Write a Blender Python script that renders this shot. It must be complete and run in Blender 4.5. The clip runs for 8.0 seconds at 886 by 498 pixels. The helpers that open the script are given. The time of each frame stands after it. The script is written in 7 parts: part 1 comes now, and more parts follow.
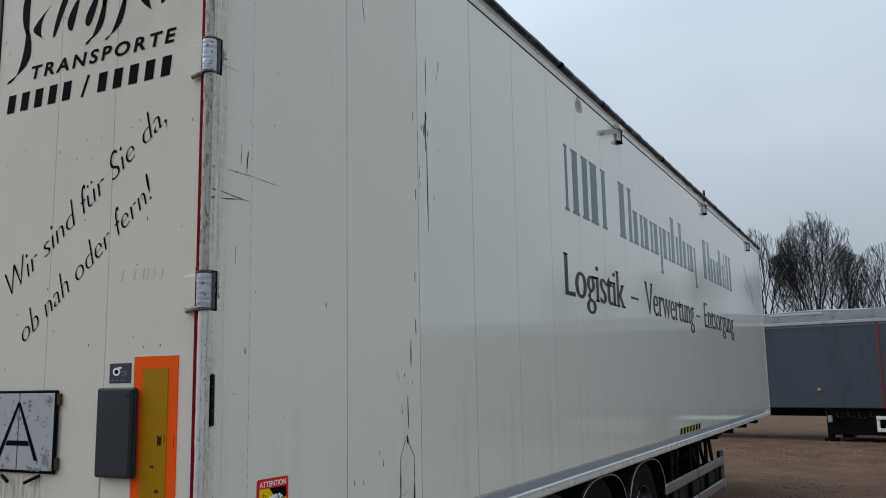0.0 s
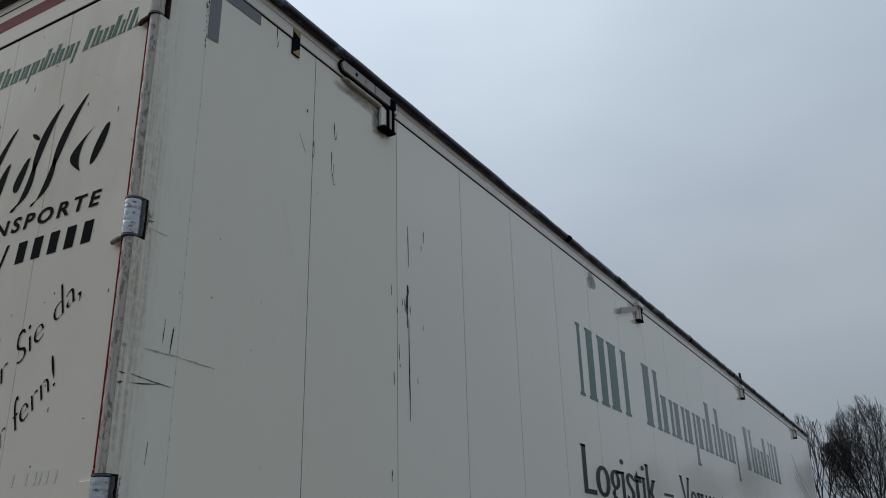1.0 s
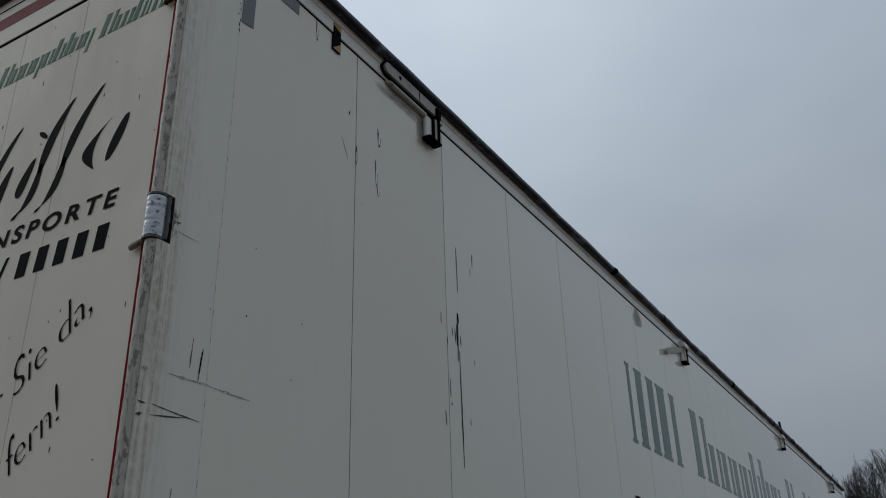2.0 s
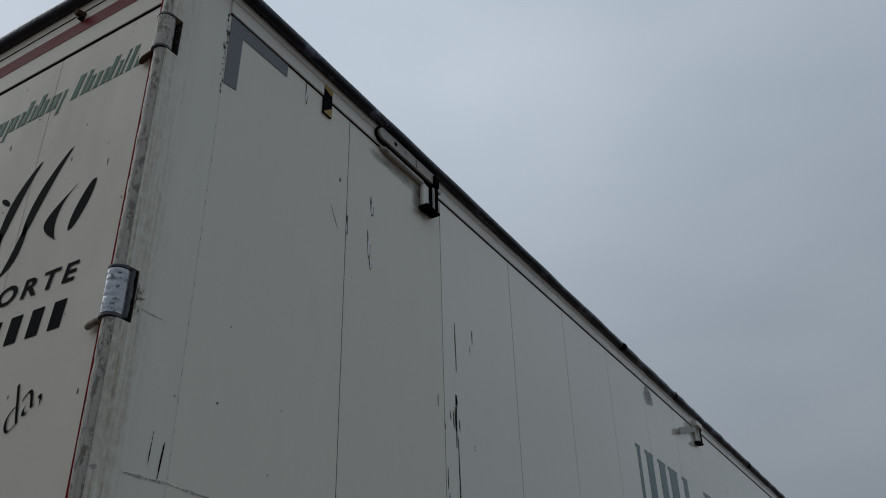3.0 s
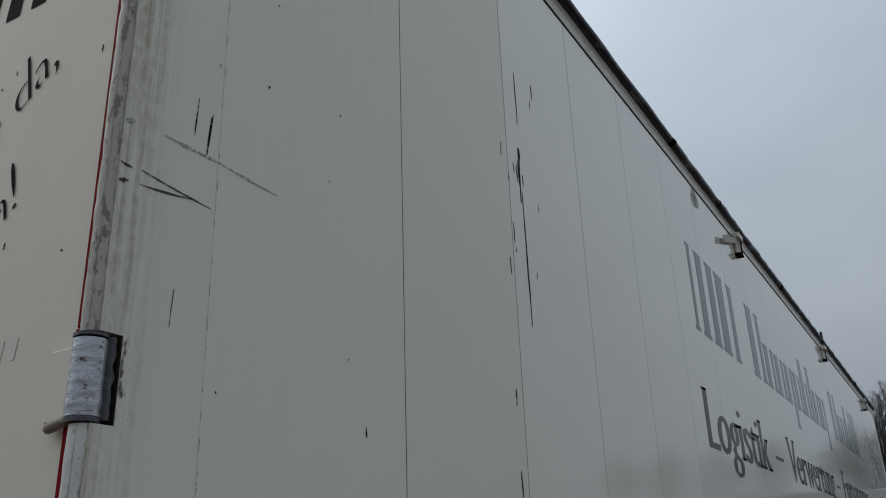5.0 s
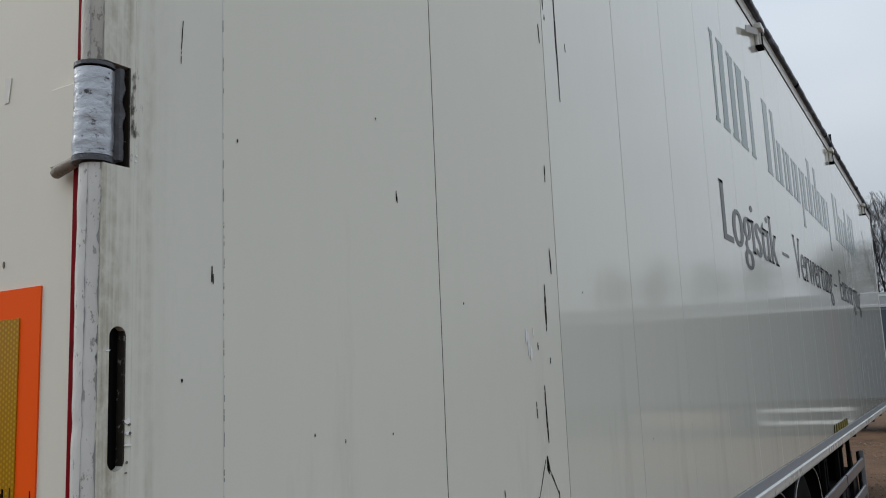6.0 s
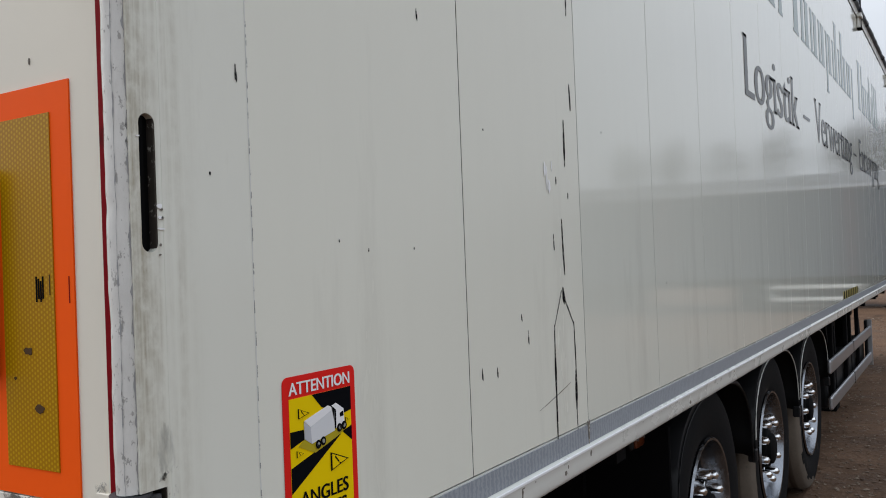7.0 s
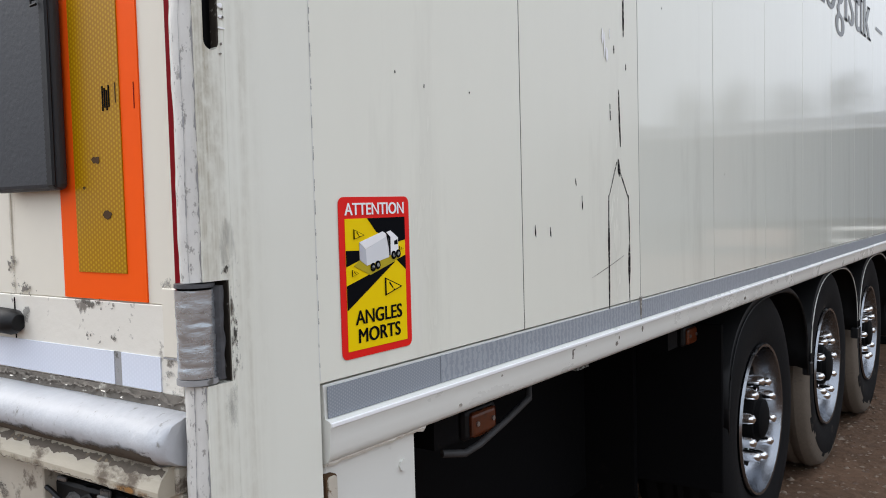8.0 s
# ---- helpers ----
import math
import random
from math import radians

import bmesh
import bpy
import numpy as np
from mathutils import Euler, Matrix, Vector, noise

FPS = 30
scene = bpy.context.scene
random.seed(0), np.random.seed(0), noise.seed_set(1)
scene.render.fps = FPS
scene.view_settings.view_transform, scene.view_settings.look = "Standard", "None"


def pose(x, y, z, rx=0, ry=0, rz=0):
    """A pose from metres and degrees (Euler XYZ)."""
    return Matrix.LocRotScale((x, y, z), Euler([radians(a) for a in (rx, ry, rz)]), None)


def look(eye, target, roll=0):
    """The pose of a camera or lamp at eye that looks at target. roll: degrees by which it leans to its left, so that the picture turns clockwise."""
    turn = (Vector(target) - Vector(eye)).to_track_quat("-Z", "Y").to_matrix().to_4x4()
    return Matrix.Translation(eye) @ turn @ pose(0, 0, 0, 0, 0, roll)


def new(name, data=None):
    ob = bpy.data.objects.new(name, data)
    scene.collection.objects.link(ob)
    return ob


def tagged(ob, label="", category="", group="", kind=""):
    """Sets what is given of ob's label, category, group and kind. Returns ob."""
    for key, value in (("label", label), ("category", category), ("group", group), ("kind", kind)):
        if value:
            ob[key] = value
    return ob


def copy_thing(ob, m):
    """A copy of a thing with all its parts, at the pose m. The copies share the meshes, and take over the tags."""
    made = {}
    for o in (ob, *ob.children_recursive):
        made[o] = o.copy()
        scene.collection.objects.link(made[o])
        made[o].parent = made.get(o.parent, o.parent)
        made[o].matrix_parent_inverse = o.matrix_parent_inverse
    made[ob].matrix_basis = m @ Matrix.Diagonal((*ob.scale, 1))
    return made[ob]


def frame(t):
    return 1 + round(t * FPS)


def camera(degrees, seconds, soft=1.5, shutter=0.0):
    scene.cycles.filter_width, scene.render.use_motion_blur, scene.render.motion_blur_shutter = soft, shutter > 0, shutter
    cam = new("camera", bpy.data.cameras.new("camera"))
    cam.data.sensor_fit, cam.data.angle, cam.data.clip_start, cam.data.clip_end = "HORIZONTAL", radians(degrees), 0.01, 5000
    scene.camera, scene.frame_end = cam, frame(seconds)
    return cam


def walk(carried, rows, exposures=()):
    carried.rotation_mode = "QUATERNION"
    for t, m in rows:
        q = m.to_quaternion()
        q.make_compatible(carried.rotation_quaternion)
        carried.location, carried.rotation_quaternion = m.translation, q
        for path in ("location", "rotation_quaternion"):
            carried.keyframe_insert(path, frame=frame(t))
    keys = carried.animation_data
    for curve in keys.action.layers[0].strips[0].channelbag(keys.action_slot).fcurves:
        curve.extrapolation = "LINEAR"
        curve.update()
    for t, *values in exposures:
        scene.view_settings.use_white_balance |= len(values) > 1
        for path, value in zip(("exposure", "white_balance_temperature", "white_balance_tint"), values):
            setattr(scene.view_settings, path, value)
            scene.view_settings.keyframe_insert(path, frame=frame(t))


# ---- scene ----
# camera
cam = camera(55.16, 8.0, soft=1.0)
ROWS = [
    (0, 1.907, -2.058, 1.746, 27.67, 8.71, 1.05),
    (0.5, 1.921, -1.777, 1.800, 28.84, 13.39, 1.35),
    (1, 1.870, -1.524, 1.820, 30.17, 21.50, 1.42),
    (1.2, 1.786, -1.443, 1.819, 30.26, 23.34, 1.45),
    (2.3, 1.444, -1.206, 1.902, 30.55, 25.40, 1.55),
    (2.5, 1.438, -1.175, 1.930, 30.54, 25.92, 1.52),
    (3, 1.417, -1.077, 1.973, 30.77, 29.93, 1.40),
    (3.5, 1.343, -0.980, 1.959, 30.92, 32.00, 1.49),
    (4, 1.206, -0.934, 1.913, 30.89, 32.37, 1.66),
    (4.5, 1.094, -0.874, 1.852, 31.04, 28.93, 1.88),
    (5, 1.004, -0.768, 1.765, 31.04, 21.09, 1.84),
    (5.2, 0.961, -0.700, 1.742, 30.85, 18.71, 1.94),
    (6.3, 0.845, -0.669, 1.673, 30.96, 5.45, 2.37),
    (6.5, 0.844, -0.677, 1.648, 31.05, 3.70, 2.31),
    (7, 0.845, -0.682, 1.584, 31.78, 0.76, 2.19),
    (7.5, 0.846, -0.687, 1.498, 33.01, -0.83, 2.03),
    (8, 0.845, -0.695, 1.408, 35.37, -2.99, 1.48),
]
EXPOSURES = [(0, 0.42, 6450, 6), (0.5, 0.20, 6440, 6), (1, -0.14, 6450, 6), (2.5, -0.54, 6450, 6), (3.5, -0.67, 6430, 6), (4.5, -0.60, 6480, 6), (5.2, 0.06, 6570, 6), (6.3, 0.65, 6780, 8), (7, 0.89, 6850, 10), (7.5, 1.02, 6830, 11), (8, 1.36, 6830, 11)]
walk(cam, [(t, pose(x, y, z, 90 + p, r, w)) for t, x, y, z, w, p, r in ROWS], EXPOSURES)

# world: an overcast sky
world = bpy.data.worlds.new("overcast_sky")
scene.world = world
world.use_nodes = True
wn, wl = world.node_tree.nodes, world.node_tree.links
wn.clear()
sky = wn.new("ShaderNodeTexSky")
sky.sky_type, sky.sun_disc = "NISHITA", False
SUN_WAY = Vector((-0.76, -0.04, 0.65)).normalized()
sky.sun_elevation, sky.sun_rotation, sky.dust_density = math.asin(SUN_WAY.z), math.atan2(SUN_WAY.x, SUN_WAY.y), 4.0
coord = wn.new("ShaderNodeTexCoord")
squash = wn.new("ShaderNodeMapping")
squash.inputs["Scale"].default_value = (1.0, 1.0, 2.4)
cloud = wn.new("ShaderNodeTexNoise")
cloud.inputs["Scale"].default_value, cloud.inputs["Detail"].default_value, cloud.inputs["Roughness"].default_value = 1.3, 3.5, 0.5
ramp = wn.new("ShaderNodeValToRGB")
ramp.color_ramp.elements[0].position, ramp.color_ramp.elements[1].position = 0.32, 0.72
ramp.color_ramp.elements[0].color = (0.505, 0.575, 0.69, 1)
ramp.color_ramp.elements[1].color = (0.72, 0.79, 0.90, 1)
mixer = wn.new("ShaderNodeMix")
mixer.data_type = "RGBA"
mixer.inputs["Factor"].default_value = 0.93
scaled = wn.new("ShaderNodeVectorMath")
scaled.operation = "SCALE"
scaled.inputs["Scale"].default_value = 0.10
back = wn.new("ShaderNodeBackground")
back.inputs["Strength"].default_value = 0.86
wout = wn.new("ShaderNodeOutputWorld")
wl.new(coord.outputs["Generated"], squash.inputs["Vector"])
wl.new(squash.outputs["Vector"], cloud.inputs["Vector"])
wl.new(cloud.outputs["Fac"], ramp.inputs["Fac"])
wl.new(sky.outputs["Color"], scaled.inputs[0])
wl.new(scaled.outputs["Vector"], mixer.inputs["A"])
wl.new(ramp.outputs["Color"], mixer.inputs["B"])
# thinner cloud towards the hidden sun
toward = wn.new("ShaderNodeVectorMath")
toward.operation = "DOT_PRODUCT"
toward.inputs[1].default_value = SUN_WAY
glow = wn.new("ShaderNodeMapRange")
glow.interpolation_type = "SMOOTHSTEP"
glow.inputs["From Min"].default_value, glow.inputs["From Max"].default_value = 0.1, 1.1
glow.inputs["To Min"].default_value, glow.inputs["To Max"].default_value = 0.87, 1.28
lit = wn.new("ShaderNodeVectorMath")
lit.operation = "SCALE"
wl.new(coord.outputs["Generated"], toward.inputs[0])
wl.new(toward.outputs["Value"], glow.inputs["Value"])
wl.new(mixer.outputs["Result"], lit.inputs[0])
wl.new(glow.outputs["Result"], lit.inputs["Scale"])
# duller low down, brighter overhead
height = wn.new("ShaderNodeSeparateXYZ")
lift = wn.new("ShaderNodeMapRange")
lift.interpolation_type = "SMOOTHSTEP"
lift.inputs["From Min"].default_value, lift.inputs["From Max"].default_value = 0.0, 0.65
lift.inputs["To Min"].default_value, lift.inputs["To Max"].default_value = 0.62, 1.26
tall = wn.new("ShaderNodeVectorMath")
tall.operation = "SCALE"
wl.new(coord.outputs["Generated"], height.inputs["Vector"])
wl.new(height.outputs["Z"], lift.inputs["Value"])
wl.new(lit.outputs["Vector"], tall.inputs[0])
wl.new(lift.outputs["Result"], tall.inputs["Scale"])
wl.new(tall.outputs["Vector"], back.inputs["Color"])
wl.new(back.outputs["Background"], wout.inputs["Surface"])
# the sun behind the clouds
sun_data = bpy.data.lights.new("sun", "SUN")
sun_data.energy, sun_data.angle, sun_data.color = 0.8, radians(40), (1.0, 0.97, 0.92)
sun = new("sun", sun_data)
sun.matrix_world = look(60 * SUN_WAY, (0, 0, 0))


# ---- materials ----
def material(name, color, rough=0.5, metal=0.0, vary=0.12, fine=60.0, coarse=3.0, bump=0.0, bump_scale=80.0,
             stain=None, stain_amount=0.0, stain_scale=6.0, stretch=(1, 1, 1), spec=0.5, rough_vary=0.08, coat=0.0, per_piece=0.0,
             stain_edge=0.08, stain_metal=None, stain_rough=None):
    """A procedural surface: colour that varies at two scales, stains with an edge of their own, and fine relief."""
    m = bpy.data.materials.new(name)
    m.use_nodes = True
    n, l = m.node_tree.nodes, m.node_tree.links
    b = n["Principled BSDF"]
    b.inputs["Metallic"].default_value, b.inputs["Specular IOR Level"].default_value = metal, spec
    b.inputs["Coat Weight"].default_value = coat
    b.inputs["Coat Roughness"].default_value = 0.06
    tc = n.new("ShaderNodeTexCoord")
    mp = n.new("ShaderNodeMapping")
    mp.inputs["Scale"].default_value = stretch
    l.new(tc.outputs["Object"], mp.inputs["Vector"])

    def noise_at(scale, detail=4.0, rough_=0.6):
        t = n.new("ShaderNodeTexNoise")
        t.inputs["Scale"].default_value, t.inputs["Detail"].default_value, t.inputs["Roughness"].default_value = scale, detail, rough_
        l.new(mp.outputs["Vector"], t.inputs["Vector"])
        return t.outputs["Fac"]

    def math(op, a, c):
        t = n.new("ShaderNodeMath")
        t.operation = op
        for k, v in enumerate((a, c)):
            if isinstance(v, (int, float)):
                t.inputs[k].default_value = v
            else:
                l.new(v, t.inputs[k])
        return t.outputs["Value"]

    both = math("ADD", math("MULTIPLY", noise_at(coarse), 0.65), math("MULTIPLY", noise_at(fine), 0.35))
    if per_piece:
        info = n.new("ShaderNodeObjectInfo")
        both = math("ADD", both, math("MULTIPLY", math("SUBTRACT", info.outputs["Random"], 0.5), per_piece))
    value = math("ADD", math("MULTIPLY", math("SUBTRACT", both, 0.5), 2 * vary), 1.0)
    tint = n.new("ShaderNodeVectorMath")
    tint.operation = "SCALE"
    tint.inputs[0].default_value = color
    l.new(value, tint.inputs["Scale"])
    out = tint.outputs["Vector"]
    rough_out = math("ADD", math("MULTIPLY", math("SUBTRACT", both, 0.5), 2 * rough_vary), rough)
    if stain:
        st = noise_at(stain_scale, 6.0, 0.68)
        mr = n.new("ShaderNodeMapRange")
        mr.inputs["From Min"].default_value, mr.inputs["From Max"].default_value = 1 - stain_amount, 1 - stain_amount + stain_edge
        l.new(st, mr.inputs["Value"])
        mx = n.new("ShaderNodeMix")
        mx.data_type = "RGBA"
        l.new(mr.outputs["Result"], mx.inputs["Factor"])
        l.new(out, mx.inputs["A"])
        mx.inputs["B"].default_value = (*stain, 1)
        out = mx.outputs["Result"]
        if stain_metal is not None:
            l.new(math("ADD", math("MULTIPLY", mr.outputs["Result"], stain_metal - metal), metal), b.inputs["Metallic"])
        if stain_rough is not None:
            rough_out = math("ADD", rough_out, math("MULTIPLY", mr.outputs["Result"], stain_rough - rough))
    l.new(out, b.inputs["Base Color"])
    l.new(rough_out, b.inputs["Roughness"])
    if bump:
        bn = n.new("ShaderNodeBump")
        bn.inputs["Strength"].default_value, bn.inputs["Distance"].default_value = 1.0, bump
        l.new(noise_at(bump_scale), bn.inputs["Height"])
        l.new(bn.outputs["Normal"], b.inputs["Normal"])
    return m


WHITE = (0.775, 0.78, 0.69)
M = {
    "panel": material("side_panel_paint", WHITE, 0.07, vary=0.04, fine=9, coarse=0.8, bump=0.0009, bump_scale=2.6, stretch=(1, 2.2, 0.35), per_piece=0.06, rough_vary=0.02, spec=0.37, coat=0.35, stain=(0.54, 0.53, 0.465), stain_amount=0.40, stain_scale=1.6, stain_edge=0.35, stain_rough=0.12),
    "panel_dull": material("dulled_panel_paint", (0.785, 0.78, 0.685), 0.24, vary=0.04, fine=9, coarse=0.8, bump=0.0009, bump_scale=2.6, stretch=(1, 2.2, 0.35), rough_vary=0.04, spec=0.25, stain=(0.58, 0.565, 0.49), stain_amount=0.40, stain_scale=1.6, stain_edge=0.35, stain_rough=0.34),
    "post": material("worn_post_paint", (0.765, 0.765, 0.68), 0.14, spec=0.31, vary=0.035, fine=18, coarse=3, stretch=(1, 2.2, 0.6), stain=(0.60, 0.58, 0.50), stain_amount=0.42, stain_scale=3.2, stain_edge=0.34, stain_rough=0.3),
    "edge": material("bare_worn_edge", (0.64, 0.63, 0.59), 0.5, vary=0.2, fine=150, coarse=18, stretch=(1, 1, 0.5), bump=0.0016, bump_scale=80, stain=(0.34, 0.33, 0.305), stain_amount=0.415, stain_scale=120, stain_edge=0.04, stain_rough=0.55),
    "edge_dirty": material("dirty_painted_edge", (0.44, 0.42, 0.37), 0.5, vary=0.25, fine=90, coarse=12, stretch=(1, 1, 0.45), bump=0.003, bump_scale=55, stain=(0.20, 0.178, 0.148), stain_amount=0.485, stain_scale=62, stain_edge=0.06),
    "flaked": material("grey_flaked_border", (0.30, 0.30, 0.30), 0.6, vary=0.35, fine=60, coarse=14, bump=0.001, bump_scale=60, stain=(0.10, 0.095, 0.085), stain_amount=0.42, stain_scale=30, stain_edge=0.06),
    "door": material("rear_door_paint", (0.73, 0.69, 0.59), 0.45, spec=0.15, vary=0.05, fine=18, coarse=1.4, bump=0.0005, bump_scale=9, stain=(0.48, 0.45, 0.38), stain_amount=0.36, stain_scale=3.0, stain_edge=0.25),
    "chipped": material("chipped_white_paint", (0.74, 0.71, 0.63), 0.4, vary=0.12, fine=30, coarse=5, bump=0.0015, bump_scale=25, stain=(0.20, 0.18, 0.155), stain_amount=0.42, stain_scale=15, stain_edge=0.05),
    "rail": material("rail_paint", (0.70, 0.70, 0.65), 0.28, vary=0.07, fine=26, coarse=3, stretch=(1, 0.4, 1), bump=0.0005, bump_scale=14, stain=(0.36, 0.35, 0.31), stain_amount=0.36, stain_scale=7, stain_edge=0.12),
    "filthy": material("filthy_cream_paint", (0.48, 0.44, 0.36), 0.55, vary=0.16, fine=30, coarse=6, bump=0.002, bump_scale=20, stain=(0.13, 0.105, 0.08), stain_amount=0.46, stain_scale=15, stain_edge=0.08),
    "beam_grime": material("dark_brown_caked_dirt", (0.105, 0.085, 0.064), 0.85, vary=0.5, fine=60, coarse=14, bump=0.003, bump_scale=50, stain=(0.25, 0.19, 0.12), stain_amount=0.42, stain_scale=30, stain_edge=0.08),
    "grime": material("caked_grime", (0.17, 0.15, 0.125), 0.85, vary=0.5, fine=60, coarse=12, bump=0.004, bump_scale=40, stain=(0.46, 0.44, 0.38), stain_amount=0.42, stain_scale=26, stain_edge=0.06),
    "ink_gloss": material("glossy_black_lettering", (0.004, 0.0045, 0.006), 0.13, spec=0.105, vary=0.2, fine=30, coarse=4),
    "gap": material("dark_joint", (0.005, 0.005, 0.005), 0.9, spec=0.02),
    "sealant": material("grey_sealant", (0.66, 0.66, 0.62), 0.7, vary=0.3, fine=50, coarse=9),
    "seal": material("red_rubber_seal", (0.19, 0.005, 0.009), 0.6, spec=0.04, vary=0.3, fine=40, coarse=6, stain=(0.03, 0.006, 0.007), stain_amount=0.44, stain_scale=9, stain_edge=0.2),
    "alu": material("brushed_aluminium", (0.46, 0.47, 0.49), 0.34, metal=0.9, vary=0.1, fine=60, coarse=5, bump=0.0003, bump_scale=60, stain=(0.2, 0.19, 0.17), stain_amount=0.33, stain_scale=6, stain_edge=0.2, stain_rough=0.6),
    "silver_tape": material("creased_silver_tape", (0.50, 0.53, 0.55), 0.27, metal=0.75, vary=0.14, fine=90, coarse=22, stretch=(0.6, 0.6, 1.5), bump=0.0011, bump_scale=42, stain=(0.30, 0.29, 0.28), stain_amount=0.40, stain_scale=46, stain_edge=0.10),
    "worn_tape": material("scuffed_silver_tape", (0.44, 0.46, 0.49), 0.32, metal=0.5, vary=0.2, fine=90, coarse=22, stretch=(1, 1, 1.6), bump=0.0022, bump_scale=44, stain=(0.07, 0.07, 0.075), stain_amount=0.44, stain_scale=50, stain_edge=0.08, stain_metal=0.0, stain_rough=0.6),
    "dark_tape": material("dark_creased_tape", (0.07, 0.072, 0.078), 0.4, metal=0.2, vary=0.4, fine=120, coarse=30, bump=0.002, bump_scale=90, stain=(0.17, 0.17, 0.175), stain_amount=0.37, stain_scale=70, stain_edge=0.05),
    "catch_tube": material("dirty_catch_tube", (0.42, 0.41, 0.37), 0.45, vary=0.2, fine=40, coarse=8, stain=(0.18, 0.17, 0.15), stain_amount=0.46, stain_scale=18, stain_edge=0.12),
    "lip_dirt": material("brown_dirty_lip", (0.24, 0.20, 0.16), 0.6, vary=0.35, fine=60, coarse=14, bump=0.002, bump_scale=60, stain=(0.08, 0.066, 0.052), stain_amount=0.48, stain_scale=40, stain_edge=0.1),
    "catch_paint": material("dirty_catch_paint", (0.36, 0.35, 0.32), 0.5, vary=0.25, fine=40, coarse=8, stain=(0.12, 0.11, 0.10), stain_amount=0.42, stain_scale=24, stain_edge=0.10),
    "rust": material("rusty_brown_metal", (0.085, 0.05, 0.028), 0.85, spec=0.08, vary=0.4, fine=50, coarse=12, bump=0.002, bump_scale=50),
    "lens_yellow": material("dirty_yellow_lens", (0.42, 0.24, 0.02), 0.4, vary=0.4, fine=30, coarse=14),
    "worn_yellow": material("worn_yellow_film", (0.40, 0.33, 0.09), 0.5, spec=0.15, vary=0.3, fine=40, coarse=9, stain=(0.12, 0.11, 0.08), stain_amount=0.42, stain_scale=30, stain_edge=0.1),
    "dull_yellow": material("printed_shade", (0.46, 0.36, 0.02), 0.45, spec=0.15, vary=0.06, fine=40, coarse=4),
    "print_grey": material("printed_grey", (0.50, 0.51, 0.54), 0.45, spec=0.15, vary=0.06, fine=40, coarse=4),
    "print_pale": material("printed_pale_grey", (0.70, 0.71, 0.72), 0.45, spec=0.15, vary=0.06, fine=40, coarse=4),
    "slot_wall": material("dirty_cut_edge", (0.045, 0.038, 0.031), 0.8, spec=0.1, vary=0.5, fine=80, coarse=20, stain=(0.30, 0.285, 0.25), stain_amount=0.40, stain_scale=75, stain_edge=0.06),
    "stained_panel": material("stained_pale_paint", (0.66, 0.64, 0.56), 0.5, vary=0.16, fine=40, coarse=9, bump=0.001, bump_scale=30, stain=(0.40, 0.50, 0.45), stain_amount=0.46, stain_scale=9, stain_edge=0.14),
    "dull_rod": material("dull_grey_rod", (0.045, 0.045, 0.046), 0.6, vary=0.3, fine=40, coarse=8),
    "brown_dark": material("brown_shaded_plate", (0.045, 0.035, 0.028), 0.8, spec=0.1, vary=0.4, fine=40, coarse=7),
    "ledge": material("stained_ledge_paint", (0.43, 0.385, 0.30), 0.6, vary=0.25, fine=34, coarse=7, stretch=(0.6, 1, 1), bump=0.002, bump_scale=25, stain=(0.12, 0.09, 0.06), stain_amount=0.48, stain_scale=16, stain_edge=0.10),
    "beam": material("worn_aluminium_beam", (0.46, 0.47, 0.485), 0.55, spec=0.3, metal=0.12, vary=0.2, fine=70, coarse=9, stretch=(1.6, 1, 1), bump=0.0035, bump_scale=24, stain=(0.27, 0.265, 0.25), stain_amount=0.39, stain_scale=38, stain_edge=0.08, stain_rough=0.65, stain_metal=0.05),
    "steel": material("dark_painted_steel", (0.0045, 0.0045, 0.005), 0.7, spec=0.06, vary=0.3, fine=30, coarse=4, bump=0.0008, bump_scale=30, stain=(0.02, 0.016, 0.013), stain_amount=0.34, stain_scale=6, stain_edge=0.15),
    "black": material("black_plastic", (0.008, 0.0083, 0.009), 0.5, spec=0.25, vary=0.2, fine=50, coarse=6, bump=0.0006, bump_scale=70),
    "grey_flap": material("faded_black_plastic", (0.034, 0.037, 0.042), 0.5, spec=0.25, vary=0.14, fine=45, coarse=4, bump=0.0006, bump_scale=120),
    "rubber": material("tyre_rubber", (0.0065, 0.0065, 0.007), 0.75, spec=0.1, vary=0.25, fine=30, coarse=5, bump=0.001, bump_scale=60, stain=(0.045, 0.034, 0.026), stain_amount=0.33, stain_scale=5.5, stain_edge=0.25),
    "muddy_rubber": material("muddy_tyre_rubber", (0.0065, 0.0065, 0.007), 0.75, spec=0.1, vary=0.25, fine=30, coarse=5, bump=0.001, bump_scale=60, stain=(0.13, 0.105, 0.082), stain_amount=0.40, stain_scale=5.5, stain_edge=0.2),
    "tread": material("muddy_tread", (0.120, 0.095, 0.071), 0.85, vary=0.4, fine=40, coarse=6, bump=0.003, bump_scale=30, stain=(0.05, 0.043, 0.036), stain_amount=0.42, stain_scale=12, stain_edge=0.15),
    "rim": material("polished_rim", (0.27, 0.285, 0.31), 0.20, metal=1.0, vary=0.16, fine=30, coarse=5, bump=0.0006, bump_scale=30, stain=(0.16, 0.15, 0.13), stain_amount=0.43, stain_scale=11, stain_edge=0.2, stain_rough=0.6),
    "chrome": material("chrome_nut", (0.86, 0.87, 0.88), 0.12, metal=1.0, vary=0.05, fine=30, coarse=9),
